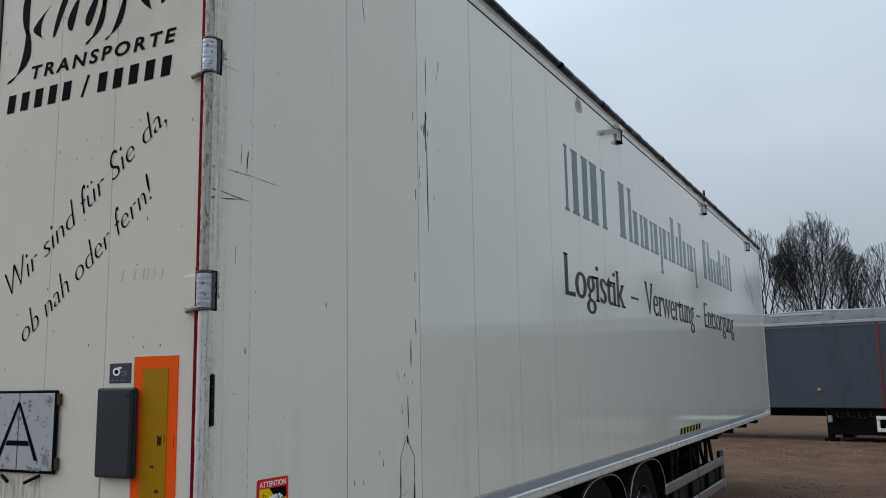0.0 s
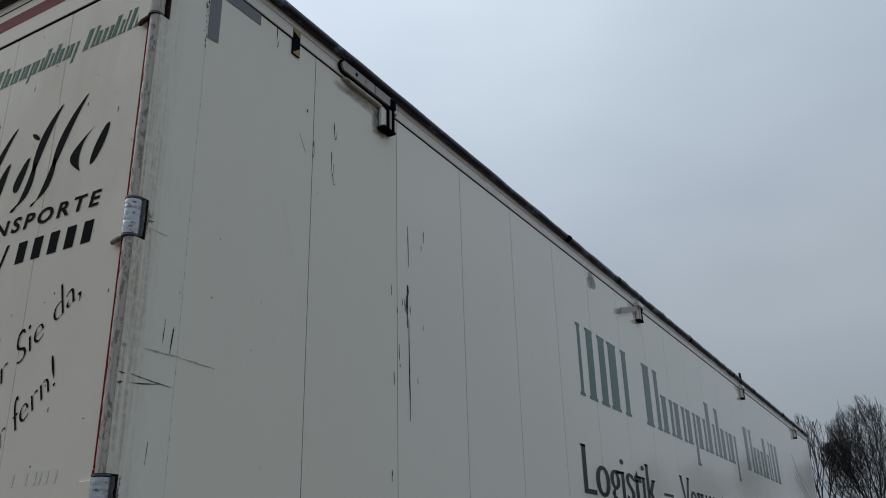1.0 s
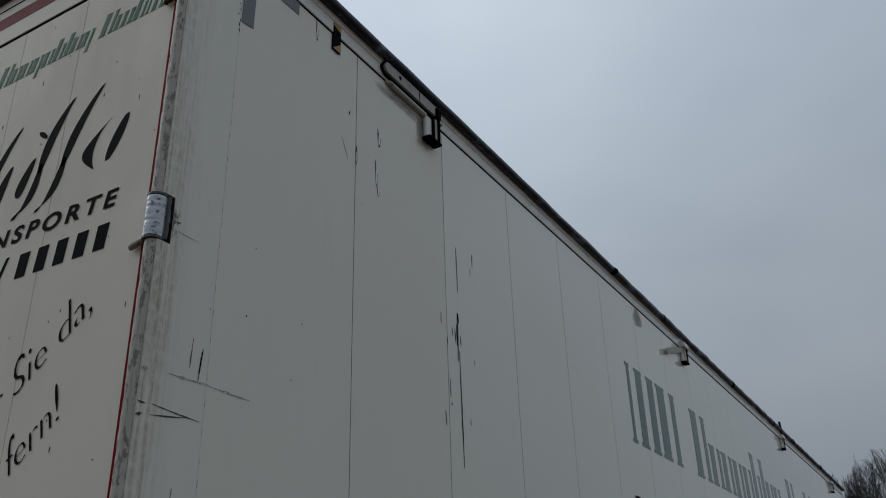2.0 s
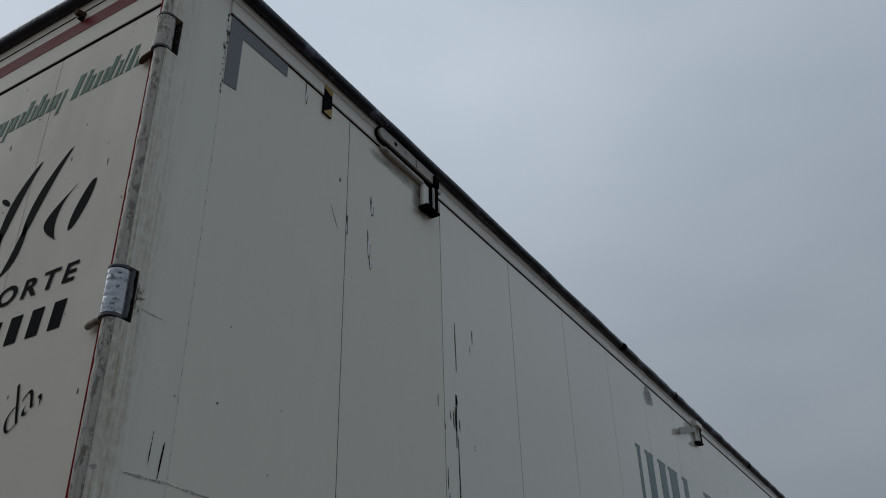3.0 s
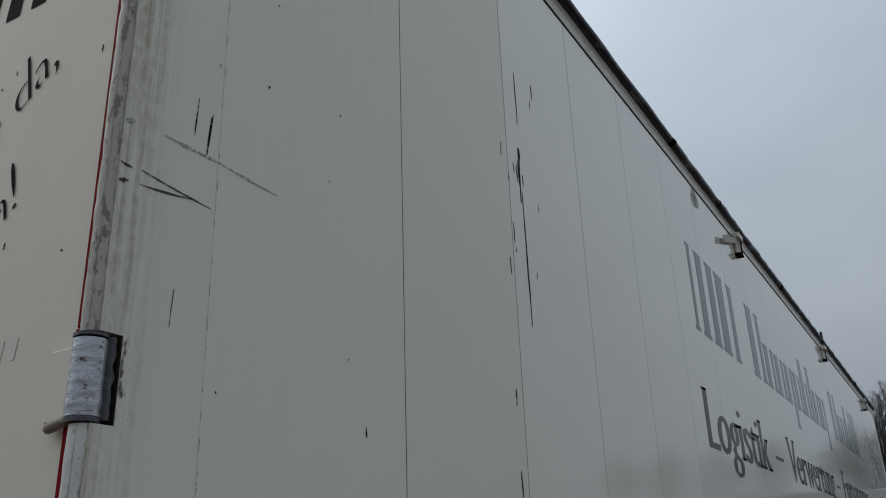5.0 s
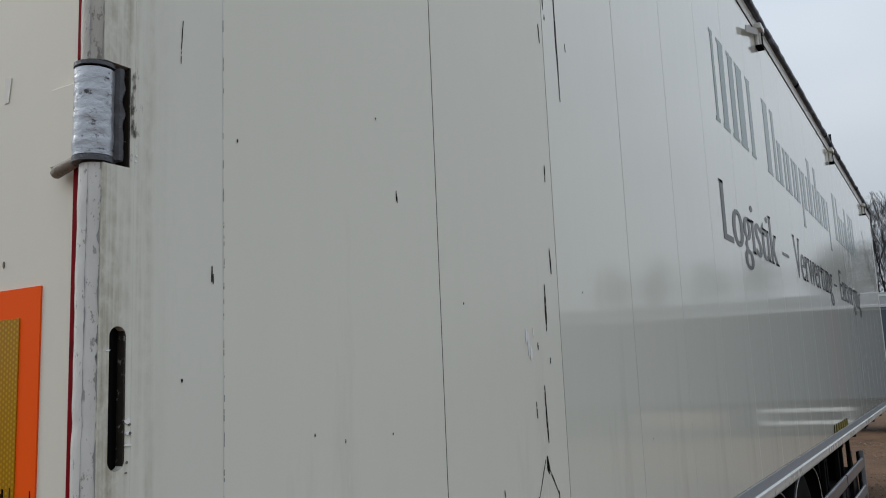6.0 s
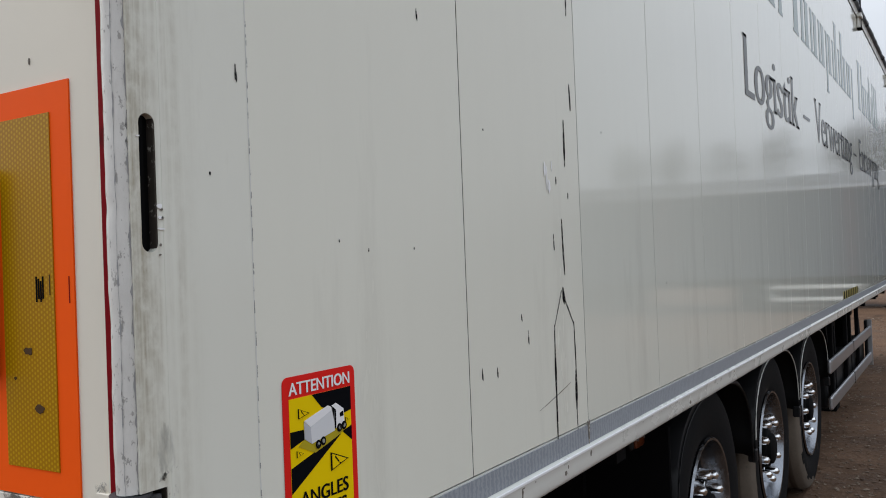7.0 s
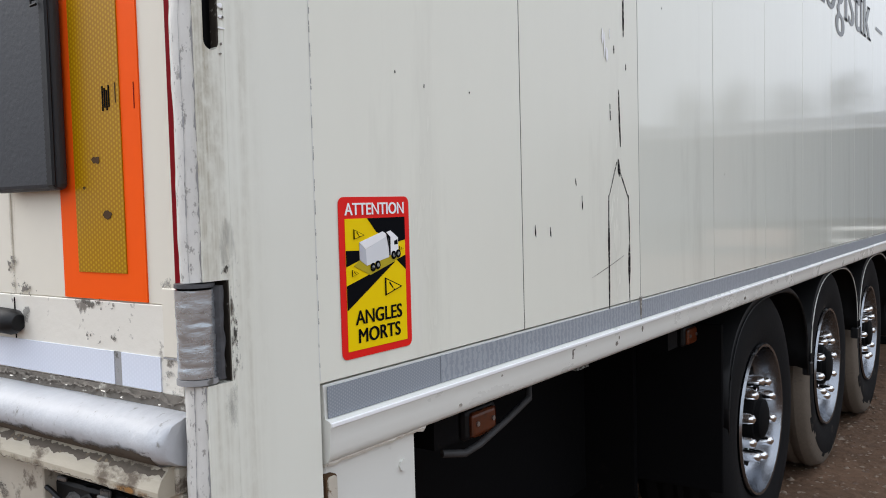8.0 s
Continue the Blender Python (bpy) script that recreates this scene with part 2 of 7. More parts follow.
    "tarp": material("dark_blue_grey_tarpaulin", (0.014, 0.019, 0.032), 0.36, spec=0.4, vary=0.5, fine=22, coarse=4, stretch=(1, 0.5, 1), bump=0.006, bump_scale=13, stain=(0.15, 0.19, 0.26), stain_amount=0.45, stain_scale=11, stain_edge=0.09),
    "green": material("green_lettering", (0.030, 0.110, 0.095), 0.12, spec=0.28, vary=0.2, fine=30, coarse=3),
    "green_dark": material("dark_green_lettering", (0.02, 0.12, 0.075), 0.45, spec=0.12, vary=0.15, fine=30, coarse=3),
    "ink": material("black_lettering", (0.0045, 0.005, 0.0065), 0.6, spec=0.02, vary=0.2, fine=30, coarse=4),
    "scratch": material("black_scrape", (0.008, 0.008, 0.009), 0.7, spec=0.05, vary=0.4, fine=60, coarse=9),
    "dull_scrape": material("brown_grey_scrape", (0.085, 0.078, 0.070), 0.7, spec=0.1, vary=0.5, fine=90, coarse=14),
    "scuff": material("grey_scuff", (0.33, 0.34, 0.32), 0.5, vary=0.4, fine=60, coarse=12),
    "orange": material("orange_reflective_film", (0.93, 0.105, 0.009), 0.45, spec=0.06, vary=0.06, fine=40, coarse=4),
    "red_film": material("red_film", (0.78, 0.018, 0.014), 0.4, spec=0.12, vary=0.08, fine=40, coarse=4),
    "white_film": material("white_film", (0.88, 0.88, 0.88), 0.4, vary=0.04, fine=40, coarse=4),
    "yellow": material("yellow_film", (0.88, 0.615, 0.004), 0.4, spec=0.08, vary=0.06, fine=40, coarse=4),
    "grey_film": material("grey_film", (0.16, 0.18, 0.21), 0.45, vary=0.12, fine=50, coarse=6),
    "stripe": material("dark_red_stripe", (0.17, 0.012, 0.018), 0.5, spec=0.1, vary=0.15, fine=40, coarse=4),
    "lens": material("amber_lens", (0.13, 0.030, 0.008), 0.35, vary=0.3, fine=40, coarse=9, stain=(0.045, 0.026, 0.016), stain_amount=0.46, stain_scale=24, stain_edge=0.2),
    "bright": material("clear_lamp_parts", (0.22, 0.22, 0.22), 0.3, metal=0.6, vary=0.4, fine=40, coarse=14, stain=(0.03, 0.028, 0.025), stain_amount=0.47, stain_scale=30, stain_edge=0.1),
    "grey_body": material("blue_grey_body_paint", (0.046, 0.059, 0.078), 0.42, vary=0.16, fine=6, coarse=0.7, stretch=(1.5, 1.5, 0.35), bump=0.003, bump_scale=3, stain=(0.031, 0.039, 0.050), stain_amount=0.50, stain_scale=2.4, stain_edge=0.2),
    "cover": material("pale_grey_roof_cover", (0.275, 0.292, 0.312), 0.65, vary=0.2, fine=9, coarse=1.2, bump=0.02, bump_scale=2.4, stain=(0.12, 0.128, 0.13), stain_amount=0.47, stain_scale=2.1, stain_edge=0.15),
    "bark": material("wet_bark", (0.011, 0.010, 0.010), 0.9, vary=0.3, fine=14, coarse=2),
    "twig": material("bare_twigs", (0.013, 0.0115, 0.012), 0.9, vary=0.3, fine=14, coarse=0.3),
    "stone": material("loose_stone", (0.20, 0.15, 0.11), 0.9, vary=0.7, fine=20, coarse=4, bump=0.004, bump_scale=40),
}


def film_pattern(name, base, other, scale, wave=False):
    """A reflective film: a small honeycomb or wavy embossed pattern between two tones."""
    m = material(name, base, 0.34, spec=0.18, vary=0.06, fine=40, coarse=3)
    n, l = m.node_tree.nodes, m.node_tree.links
    b = n["Principled BSDF"]
    old = b.inputs["Base Color"].links[0].from_socket
    tc = n.new("ShaderNodeTexCoord")
    if wave:
        tex = n.new("ShaderNodeTexWave")
        tex.wave_type, tex.bands_direction = "BANDS", "Y"
        tex.inputs["Scale"].default_value, tex.inputs["Distortion"].default_value, tex.inputs["Detail"].default_value = scale, 4.5, 2.0
        tex.inputs["Detail Scale"].default_value = 6.0
        fac = tex.outputs["Fac"]
    else:
        # a hexagonal lattice of dots from three crossed waves
        fac = None
        for turn in (0, 60, 120):
            dot = n.new("ShaderNodeVectorMath")
            dot.operation = "DOT_PRODUCT"
            k = 2 * math.pi * scale * 1.155
            dot.inputs[1].default_value = (k * math.cos(radians(turn)), k * math.cos(radians(turn)), k * math.sin(radians(turn)))
            l.new(tc.outputs["Object"], dot.inputs[0])
            wave_ = n.new("ShaderNodeMath")
            wave_.operation = "COSINE"
            l.new(dot.outputs["Value"], wave_.inputs[0])
            if fac is None:
                fac = wave_.outputs["Value"]
            else:
                add = n.new("ShaderNodeMath")
                add.operation = "ADD"
                l.new(fac, add.inputs[0])
                l.new(wave_.outputs["Value"], add.inputs[1])
                fac = add.outputs["Value"]
    if wave:
        l.new(tc.outputs["Object"], tex.inputs["Vector"])
    mr = n.new("ShaderNodeMapRange")
    mr.inputs["From Min"].default_value, mr.inputs["From Max"].default_value = (0.25, 0.75) if wave else (1.9, -0.2)
    l.new(fac, mr.inputs["Value"])
    mx = n.new("ShaderNodeMix")
    mx.data_type = "RGBA"
    l.new(mr.outputs["Result"], mx.inputs["Factor"])
    mx.inputs["A"].default_value = (*other, 1)
    l.new(old, mx.inputs["B"])
    l.new(mx.outputs["Result"], b.inputs["Base Color"])
    return m


def broken(m, scale, thresh, edge, most):
    """Lets a mark break up into specks."""
    n, l = m.node_tree.nodes, m.node_tree.links
    tc = n.new("ShaderNodeTexCoord")
    ns = n.new("ShaderNodeTexNoise")
    ns.inputs["Scale"].default_value, ns.inputs["Detail"].default_value, ns.inputs["Roughness"].default_value = scale, 4.0, 0.7
    mr = n.new("ShaderNodeMapRange")
    mr.inputs["From Min"].default_value, mr.inputs["From Max"].default_value, mr.inputs["To Max"].default_value = thresh, thresh + edge, most
    l.new(tc.outputs["Object"], ns.inputs["Vector"])
    l.new(ns.outputs["Fac"], mr.inputs["Value"])
    l.new(mr.outputs["Result"], n["Principled BSDF"].inputs["Alpha"])


broken(M["scratch"], 150, 0.39, 0.05, 1.0)
broken(M["scuff"], 120, 0.40, 0.15, 0.85)
broken(M["dull_scrape"], 190, 0.36, 0.12, 1.0)
M["amber"] = film_pattern("amber_honeycomb_film", (0.35, 0.165, 0.0), (0.50, 0.285, 0.006), 140)
M["tape"] = film_pattern("silver_reflective_tape", (0.265, 0.29, 0.32), (0.335, 0.36, 0.39), 19, wave=True)
M["tape_white"] = film_pattern("white_reflective_tape", (0.66, 0.70, 0.78), (0.70, 0.74, 0.82), 160)
M["mesh_tape"] = film_pattern("grey_mesh_tape", (0.17, 0.185, 0.205), (0.24, 0.26, 0.28), 140)
M["mesh_strip"] = film_pattern("grey_mesh_strip", (0.25, 0.275, 0.305), (0.33, 0.355, 0.385), 190)


def ground_material():
    """Compacted brown dirt: dry and damp patches, grit, wheel ruts."""
    m = material("yard_dirt", (0.134, 0.081, 0.052), 0.9, spec=0.10, vary=1.1, fine=14, coarse=2.6, bump=0.03, bump_scale=18, stain=(0.058, 0.035, 0.023), stain_amount=0.52, stain_scale=1.3, stain_edge=0.20, stain_rough=0.55)
    return m


M["dirt"] = ground_material()


def run_marks(m, colour, far, most):
    """Upright brown run marks that start at the door edge and thin out along the wall."""
    n, l = m.node_tree.nodes, m.node_tree.links
    b = n["Principled BSDF"]
    old = b.inputs["Base Color"].links[0].from_socket
    tc = n.new("ShaderNodeTexCoord")

    def fac(stretch, low, high):
        mp = n.new("ShaderNodeMapping")
        mp.inputs["Scale"].default_value = stretch
        t = n.new("ShaderNodeTexNoise")
        t.inputs["Scale"].default_value, t.inputs["Detail"].default_value, t.inputs["Roughness"].default_value = 1.0, 5.0, 0.6
        mr = n.new("ShaderNodeMapRange")
        mr.inputs["From Min"].default_value, mr.inputs["From Max"].default_value = low, high
        l.new(tc.outputs["Object"], mp.inputs["Vector"])
        l.new(mp.outputs["Vector"], t.inputs["Vector"])
        l.new(t.outputs["Fac"], mr.inputs["Value"])
        return mr.outputs["Result"]
    sep = n.new("ShaderNodeSeparateXYZ")
    near = n.new("ShaderNodeMapRange")
    near.interpolation_type = "SMOOTHSTEP"
    near.inputs["From Min"].default_value, near.inputs["From Max"].default_value = far, -0.01
    l.new(tc.outputs["Object"], sep.inputs["Vector"])
    l.new(sep.outputs["Y"], near.inputs["Value"])
    value = near.outputs["Result"]
    for f in (fac((10, 85, 2.2), 0.30, 0.62), fac((6, 16, 1.3), 0.28, 0.58), fac((60, 60, 40), 0.2, 0.6)):
        t = n.new("ShaderNodeMath")
        t.operation = "MULTIPLY"
        l.new(value, t.inputs[0])
        l.new(f, t.inputs[1])
        value = t.outputs["Value"]
    t = n.new("ShaderNodeMath")
    t.operation, t.use_clamp = "MULTIPLY", True
    t.inputs[1].default_value = most
    l.new(value, t.inputs[0])
    mx = n.new("ShaderNodeMix")
    mx.data_type = "RGBA"
    l.new(t.outputs["Value"], mx.inputs["Factor"])
    l.new(old, mx.inputs["A"])
    mx.inputs["B"].default_value = (*colour, 1)
    l.new(mx.outputs["Result"], b.inputs["Base Color"])


run_marks(M["post"], (0.36, 0.32, 0.235), 0.105, 1.0)


def smear_material(name, color, along, thresh, edge, scale, stretch, most=1.0, fade="all"):
    """A thin layer on a surface, mostly dirt: a noisy film that thins out to the edges of its patch."""
    m = material(name, color, 0.8, spec=0.2, vary=0.35, fine=60, coarse=9)
    n, l = m.node_tree.nodes, m.node_tree.links
    tc = n.new("ShaderNodeTexCoord")
    mp = n.new("ShaderNodeMapping")
    mp.inputs["Scale"].default_value = stretch
    l.new(tc.outputs["Object"], mp.inputs["Vector"])
    ns = n.new("ShaderNodeTexNoise")
    ns.inputs["Scale"].default_value, ns.inputs["Detail"].default_value, ns.inputs["Roughness"].default_value = scale, 6.0, 0.68
    l.new(mp.outputs["Vector"], ns.inputs["Vector"])
    sep = n.new("ShaderNodeSeparateXYZ")
    l.new(tc.outputs["Generated"], sep.inputs["Vector"])

    def step(op, a, c=0.0):
        t = n.new("ShaderNodeMath")
        t.operation = op
        for k, v in enumerate((a, c)):
            if isinstance(v, (int, float)):
                t.inputs[k].default_value = v
            else:
                l.new(v, t.inputs[k])
        return t.outputs["Value"]

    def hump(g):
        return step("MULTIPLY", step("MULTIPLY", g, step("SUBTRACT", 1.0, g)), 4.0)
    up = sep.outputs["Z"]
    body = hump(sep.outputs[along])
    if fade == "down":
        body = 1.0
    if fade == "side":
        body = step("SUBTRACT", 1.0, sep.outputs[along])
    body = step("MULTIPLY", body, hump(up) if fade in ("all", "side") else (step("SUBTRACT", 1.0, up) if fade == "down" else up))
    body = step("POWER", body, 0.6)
    mr = n.new("ShaderNodeMapRange")
    mr.inputs["From Min"].default_value, mr.inputs["From Max"].default_value, mr.inputs["To Max"].default_value = thresh, thresh + edge, most
    l.new(step("ADD", step("MULTIPLY", step("SUBTRACT", ns.outputs["Fac"], 0.5), 3.2), step("SUBTRACT", body, 1.0)), mr.inputs["Value"])
    l.new(mr.outputs["Result"], n["Principled BSDF"].inputs["Alpha"])
    return m


BROWN, GREYISH, DARK = (0.34, 0.285, 0.195), (0.25, 0.245, 0.23), (0.06, 0.054, 0.046)
M["soot"] = smear_material("dark_rubbed_dirt", GREYISH, "Y", -0.60, 0.95, 40, (1, 1.6, 0.5), 0.40)
M["edge_soot"] = smear_material("brown_black_edge_dirt", (0.085, 0.07, 0.055), "Y", -0.22, 0.42, 60, (1, 1.6, 0.6), 0.85, "side")
M["catch_dirt_shade"] = smear_material("grey_dirt_and_shade_below_catch", (0.20, 0.195, 0.175), "Y", -0.75, 0.9, 9, (1, 0.6, 1), 0.6)
M["crust"] = smear_material("black_edge_dirt", DARK, "Y", 0.02, 0.16, 70, (1, 1.3, 0.7), 0.9)
M["rear_film"] = smear_material("rear_upper_film", BROWN, "X", -0.9, 1.6, 3, (2.5, 1, 0.8), 0.07)
M["rear_streak"] = smear_material("rear_run_marks", (0.27, 0.22, 0.15), "X", -0.35, 1.0, 9, (7, 1, 0.5), 0.6)
M["rear_crust"] = smear_material("rear_chip_marks", (0.16, 0.145, 0.125), "X", 0.06, 0.10, 52, (1, 1, 1), 0.9)
M["rear_soot"] = smear_material("rear_rubbed_dirt", GREYISH, "X", -0.1, 0.3, 36, (1, 1, 1), 0.7)
M["rust_smear"] = smear_material("orange_rust_marks", (0.30, 0.15, 0.05), "X", -0.4, 0.6, 30, (1, 1, 0.4), 0.85)
M["beam_dirt"] = smear_material("beam_underside_film", (0.10, 0.082, 0.064), "X", -0.75, 0.45, 14, (0.5, 1, 1), 1.0, "down")

# ---- building helpers ----
def reach(ob):
    """The world pose of an object from its own pose and those of its parents."""
    return ob.matrix_basis if ob.parent is None else reach(ob.parent) @ ob.matrix_parent_inverse @ ob.matrix_basis


def adopt(ob, parent):
    ob.parent = parent
    ob.matrix_parent_inverse = reach(parent).inverted()
    return ob


def thing(name, at, label, category, group="", kind=""):
    ob = new(name)
    ob.location = at
    return tagged(ob, label, category, group, kind)


def to_mesh(name, bm, mat, smooth=False):
    me = bpy.data.meshes.new(name)
    bmesh.ops.recalc_face_normals(bm, faces=bm.faces)
    bm.to_mesh(me)
    bm.free()
    if mat:
        me.materials.append(mat)
    if smooth:
        for p in me.polygons:
            p.use_smooth = True
        me.set_sharp_from_angle(angle=radians(40))
    return me


def part(name, bm, mat, parent, label="", smooth=False):
    me = bm if isinstance(bm, bpy.types.Mesh) else to_mesh(name, bm, mat, smooth)
    ob = new(name, me)
    if parent is not None:
        adopt(ob, parent)
    if label:
        ob["label"] = label
    return ob


def box(x0, x1, y0, y1, z0, z1, bevel=0.0, bm=None, seg=1):
    own = bmesh.new()
    bmesh.ops.create_cube(own, size=1)
    for v in own.verts:
        v.co = Vector((x0 + (v.co.x + 0.5) * (x1 - x0), y0 + (v.co.y + 0.5) * (y1 - y0), z0 + (v.co.z + 0.5) * (z1 - z0)))
    if bevel:
        bmesh.ops.bevel(own, geom=list(own.edges), offset=bevel, segments=seg, affect="EDGES", profile=0.5)
    return merge(bm, own) if bm is not None else own


def merge(bm, other):
    me = bpy.data.meshes.new("scrap")
    other.to_mesh(me)
    other.free()
    bm.from_mesh(me)
    bpy.data.meshes.remove(me)
    return bm


def tube(points, radii, sides=8, bm=None, caps=True):
    """A round tube along points."""
    bm = bm or bmesh.new()
    points = [Vector(p) for p in points]
    if isinstance(radii, (int, float)):
        radii = [radii] * len(points)
    rings = []
    for i, p in enumerate(points):
        d = (points[min(i + 1, len(points) - 1)] - points[max(i - 1, 0)]).normalized()
        up = Vector((0, 0, 1)) if abs(d.z) < 0.9 else Vector((1, 0, 0))
        a = d.cross(up).normalized()
        b = d.cross(a).normalized()
        rings.append([bm.verts.new(p + float(radii[i]) * (math.cos(2 * math.pi * k / sides) * a + math.sin(2 * math.pi * k / sides) * b)) for k in range(sides)])
    for r, q in zip(rings, rings[1:]):
        for k in range(sides):
            bm.faces.new((r[k], r[(k + 1) % sides], q[(k + 1) % sides], q[k]))
    if caps:
        bm.faces.new(rings[0])
        bm.faces.new(rings[-1])
    return bm


def profile(points, axis, a0, a1, bm=None):
    """A closed outline drawn out along an axis. axis "y": points are (x, z); "x": (y, z); "z": (x, y)."""
    bm = bm or bmesh.new()

    def at(p, a):
        return {"y": (p[0], a, p[1]), "x": (a, p[0], p[1]), "z": (p[0], p[1], a)}[axis]
    r = [bm.verts.new(at(p, a0)) for p in points]
    q = [bm.verts.new(at(p, a1)) for p in points]
    k = len(points)
    for i in range(k):
        bm.faces.new((r[i], r[(i + 1) % k], q[(i + 1) % k], q[i]))
    bm.faces.new(r)
    bm.faces.new(q)
    return bm


def lathe(outline, sides=40, bm=None):
    """Turns (radius, x) points round the x axis, through the origin."""
    bm = bm or bmesh.new()
    rings = []
    for r, x in outline:
        rings.append([bm.verts.new((x, r * math.cos(2 * math.pi * k / sides), r * math.sin(2 * math.pi * k / sides))) for k in range(sides)])
    for a, b in zip(rings, rings[1:]):
        for k in range(sides):
            bm.faces.new((a[k], a[(k + 1) % sides], b[(k + 1) % sides], b[k]))
    return bm


# a flat sheet frame: side of the trailer (u along y, v up, facing +x) and its rear (u along x, v up, facing -y)
def on_side(u, v, lift=0.0015):
    return Vector((lift, u, v))


def on_rear(u, v, lift=0.0015):
    return Vector((u, -lift, v))


def sheet(polys, where, lift=0.0015, thick=0.0008):
    """Thin film cut to polygons."""
    bm = bmesh.new()
    for poly in polys:
        top = [bm.verts.new(where(u, v, lift)) for u, v in poly]
        low = [bm.verts.new(where(u, v, lift - thick)) for u, v in poly]
        k = len(poly)
        bm.faces.new(top)
        for i in range(k):
            bm.faces.new((top[i], top[(i + 1) % k], low[(i + 1) % k], low[i]))
    return bm


def rounded(u0, u1, v0, v1, r, steps=5):
    pts = []
    for cx, cy, a in ((u1 - r, v1 - r, 0), (u0 + r, v1 - r, 90), (u0 + r, v0 + r, 180), (u1 - r, v0 + r, 270)):
        for i in range(steps + 1):
            b = radians(a + 90 * i / steps)
            pts.append((cx + r * math.cos(b), cy + r * math.sin(b)))
    return pts


def smear(parent, where, u0, u1, v0, v1, mat, lift=0.0009):
    return part("dirt_smear", sheet([[(u0, v0), (u1, v0), (u1, v1), (u0, v1)]], where, lift, 0.0003), M[mat], parent)


def ragged(where, u0, u1, v0, v1, seed, step, lift, thick, rough=0.5):
    """A thin crust with torn upper and lower edges."""
    n = max(3, int(abs(u1 - u0) / step))
    up, dn = [], []
    for i in range(n + 1):
        u = u0 + (u1 - u0) * i / n
        h = (v1 - v0) * rough
        up.append((u, v1 - h * (0.5 + noise.noise((u * 40, seed, 0)) * 0.7 + noise.noise((u * 120, seed, 2)) * 0.35)))
        dn.append((u, v0 + h * (0.5 + noise.noise((u * 35, seed, 5)) * 0.7 + noise.noise((u * 110, seed, 7)) * 0.35)))
    bm = bmesh.new()
    rows = []
    for (u, a), (_, b) in zip(up, dn):
        if a < b + 0.001:
            a = b + 0.001
        m = 0.5 * (a + b)
        rows.append([bm.verts.new(where(u, a, lift - thick)), bm.verts.new(where(u, m, lift + thick * (0.5 + noise.noise((u * 120, seed, 9))))), bm.verts.new(where(u, b, lift - thick))])
    for r, q in zip(rows, rows[1:]):
        for i in range(2):
            bm.faces.new((r[i], r[i + 1], q[i + 1], q[i]))
    return bm


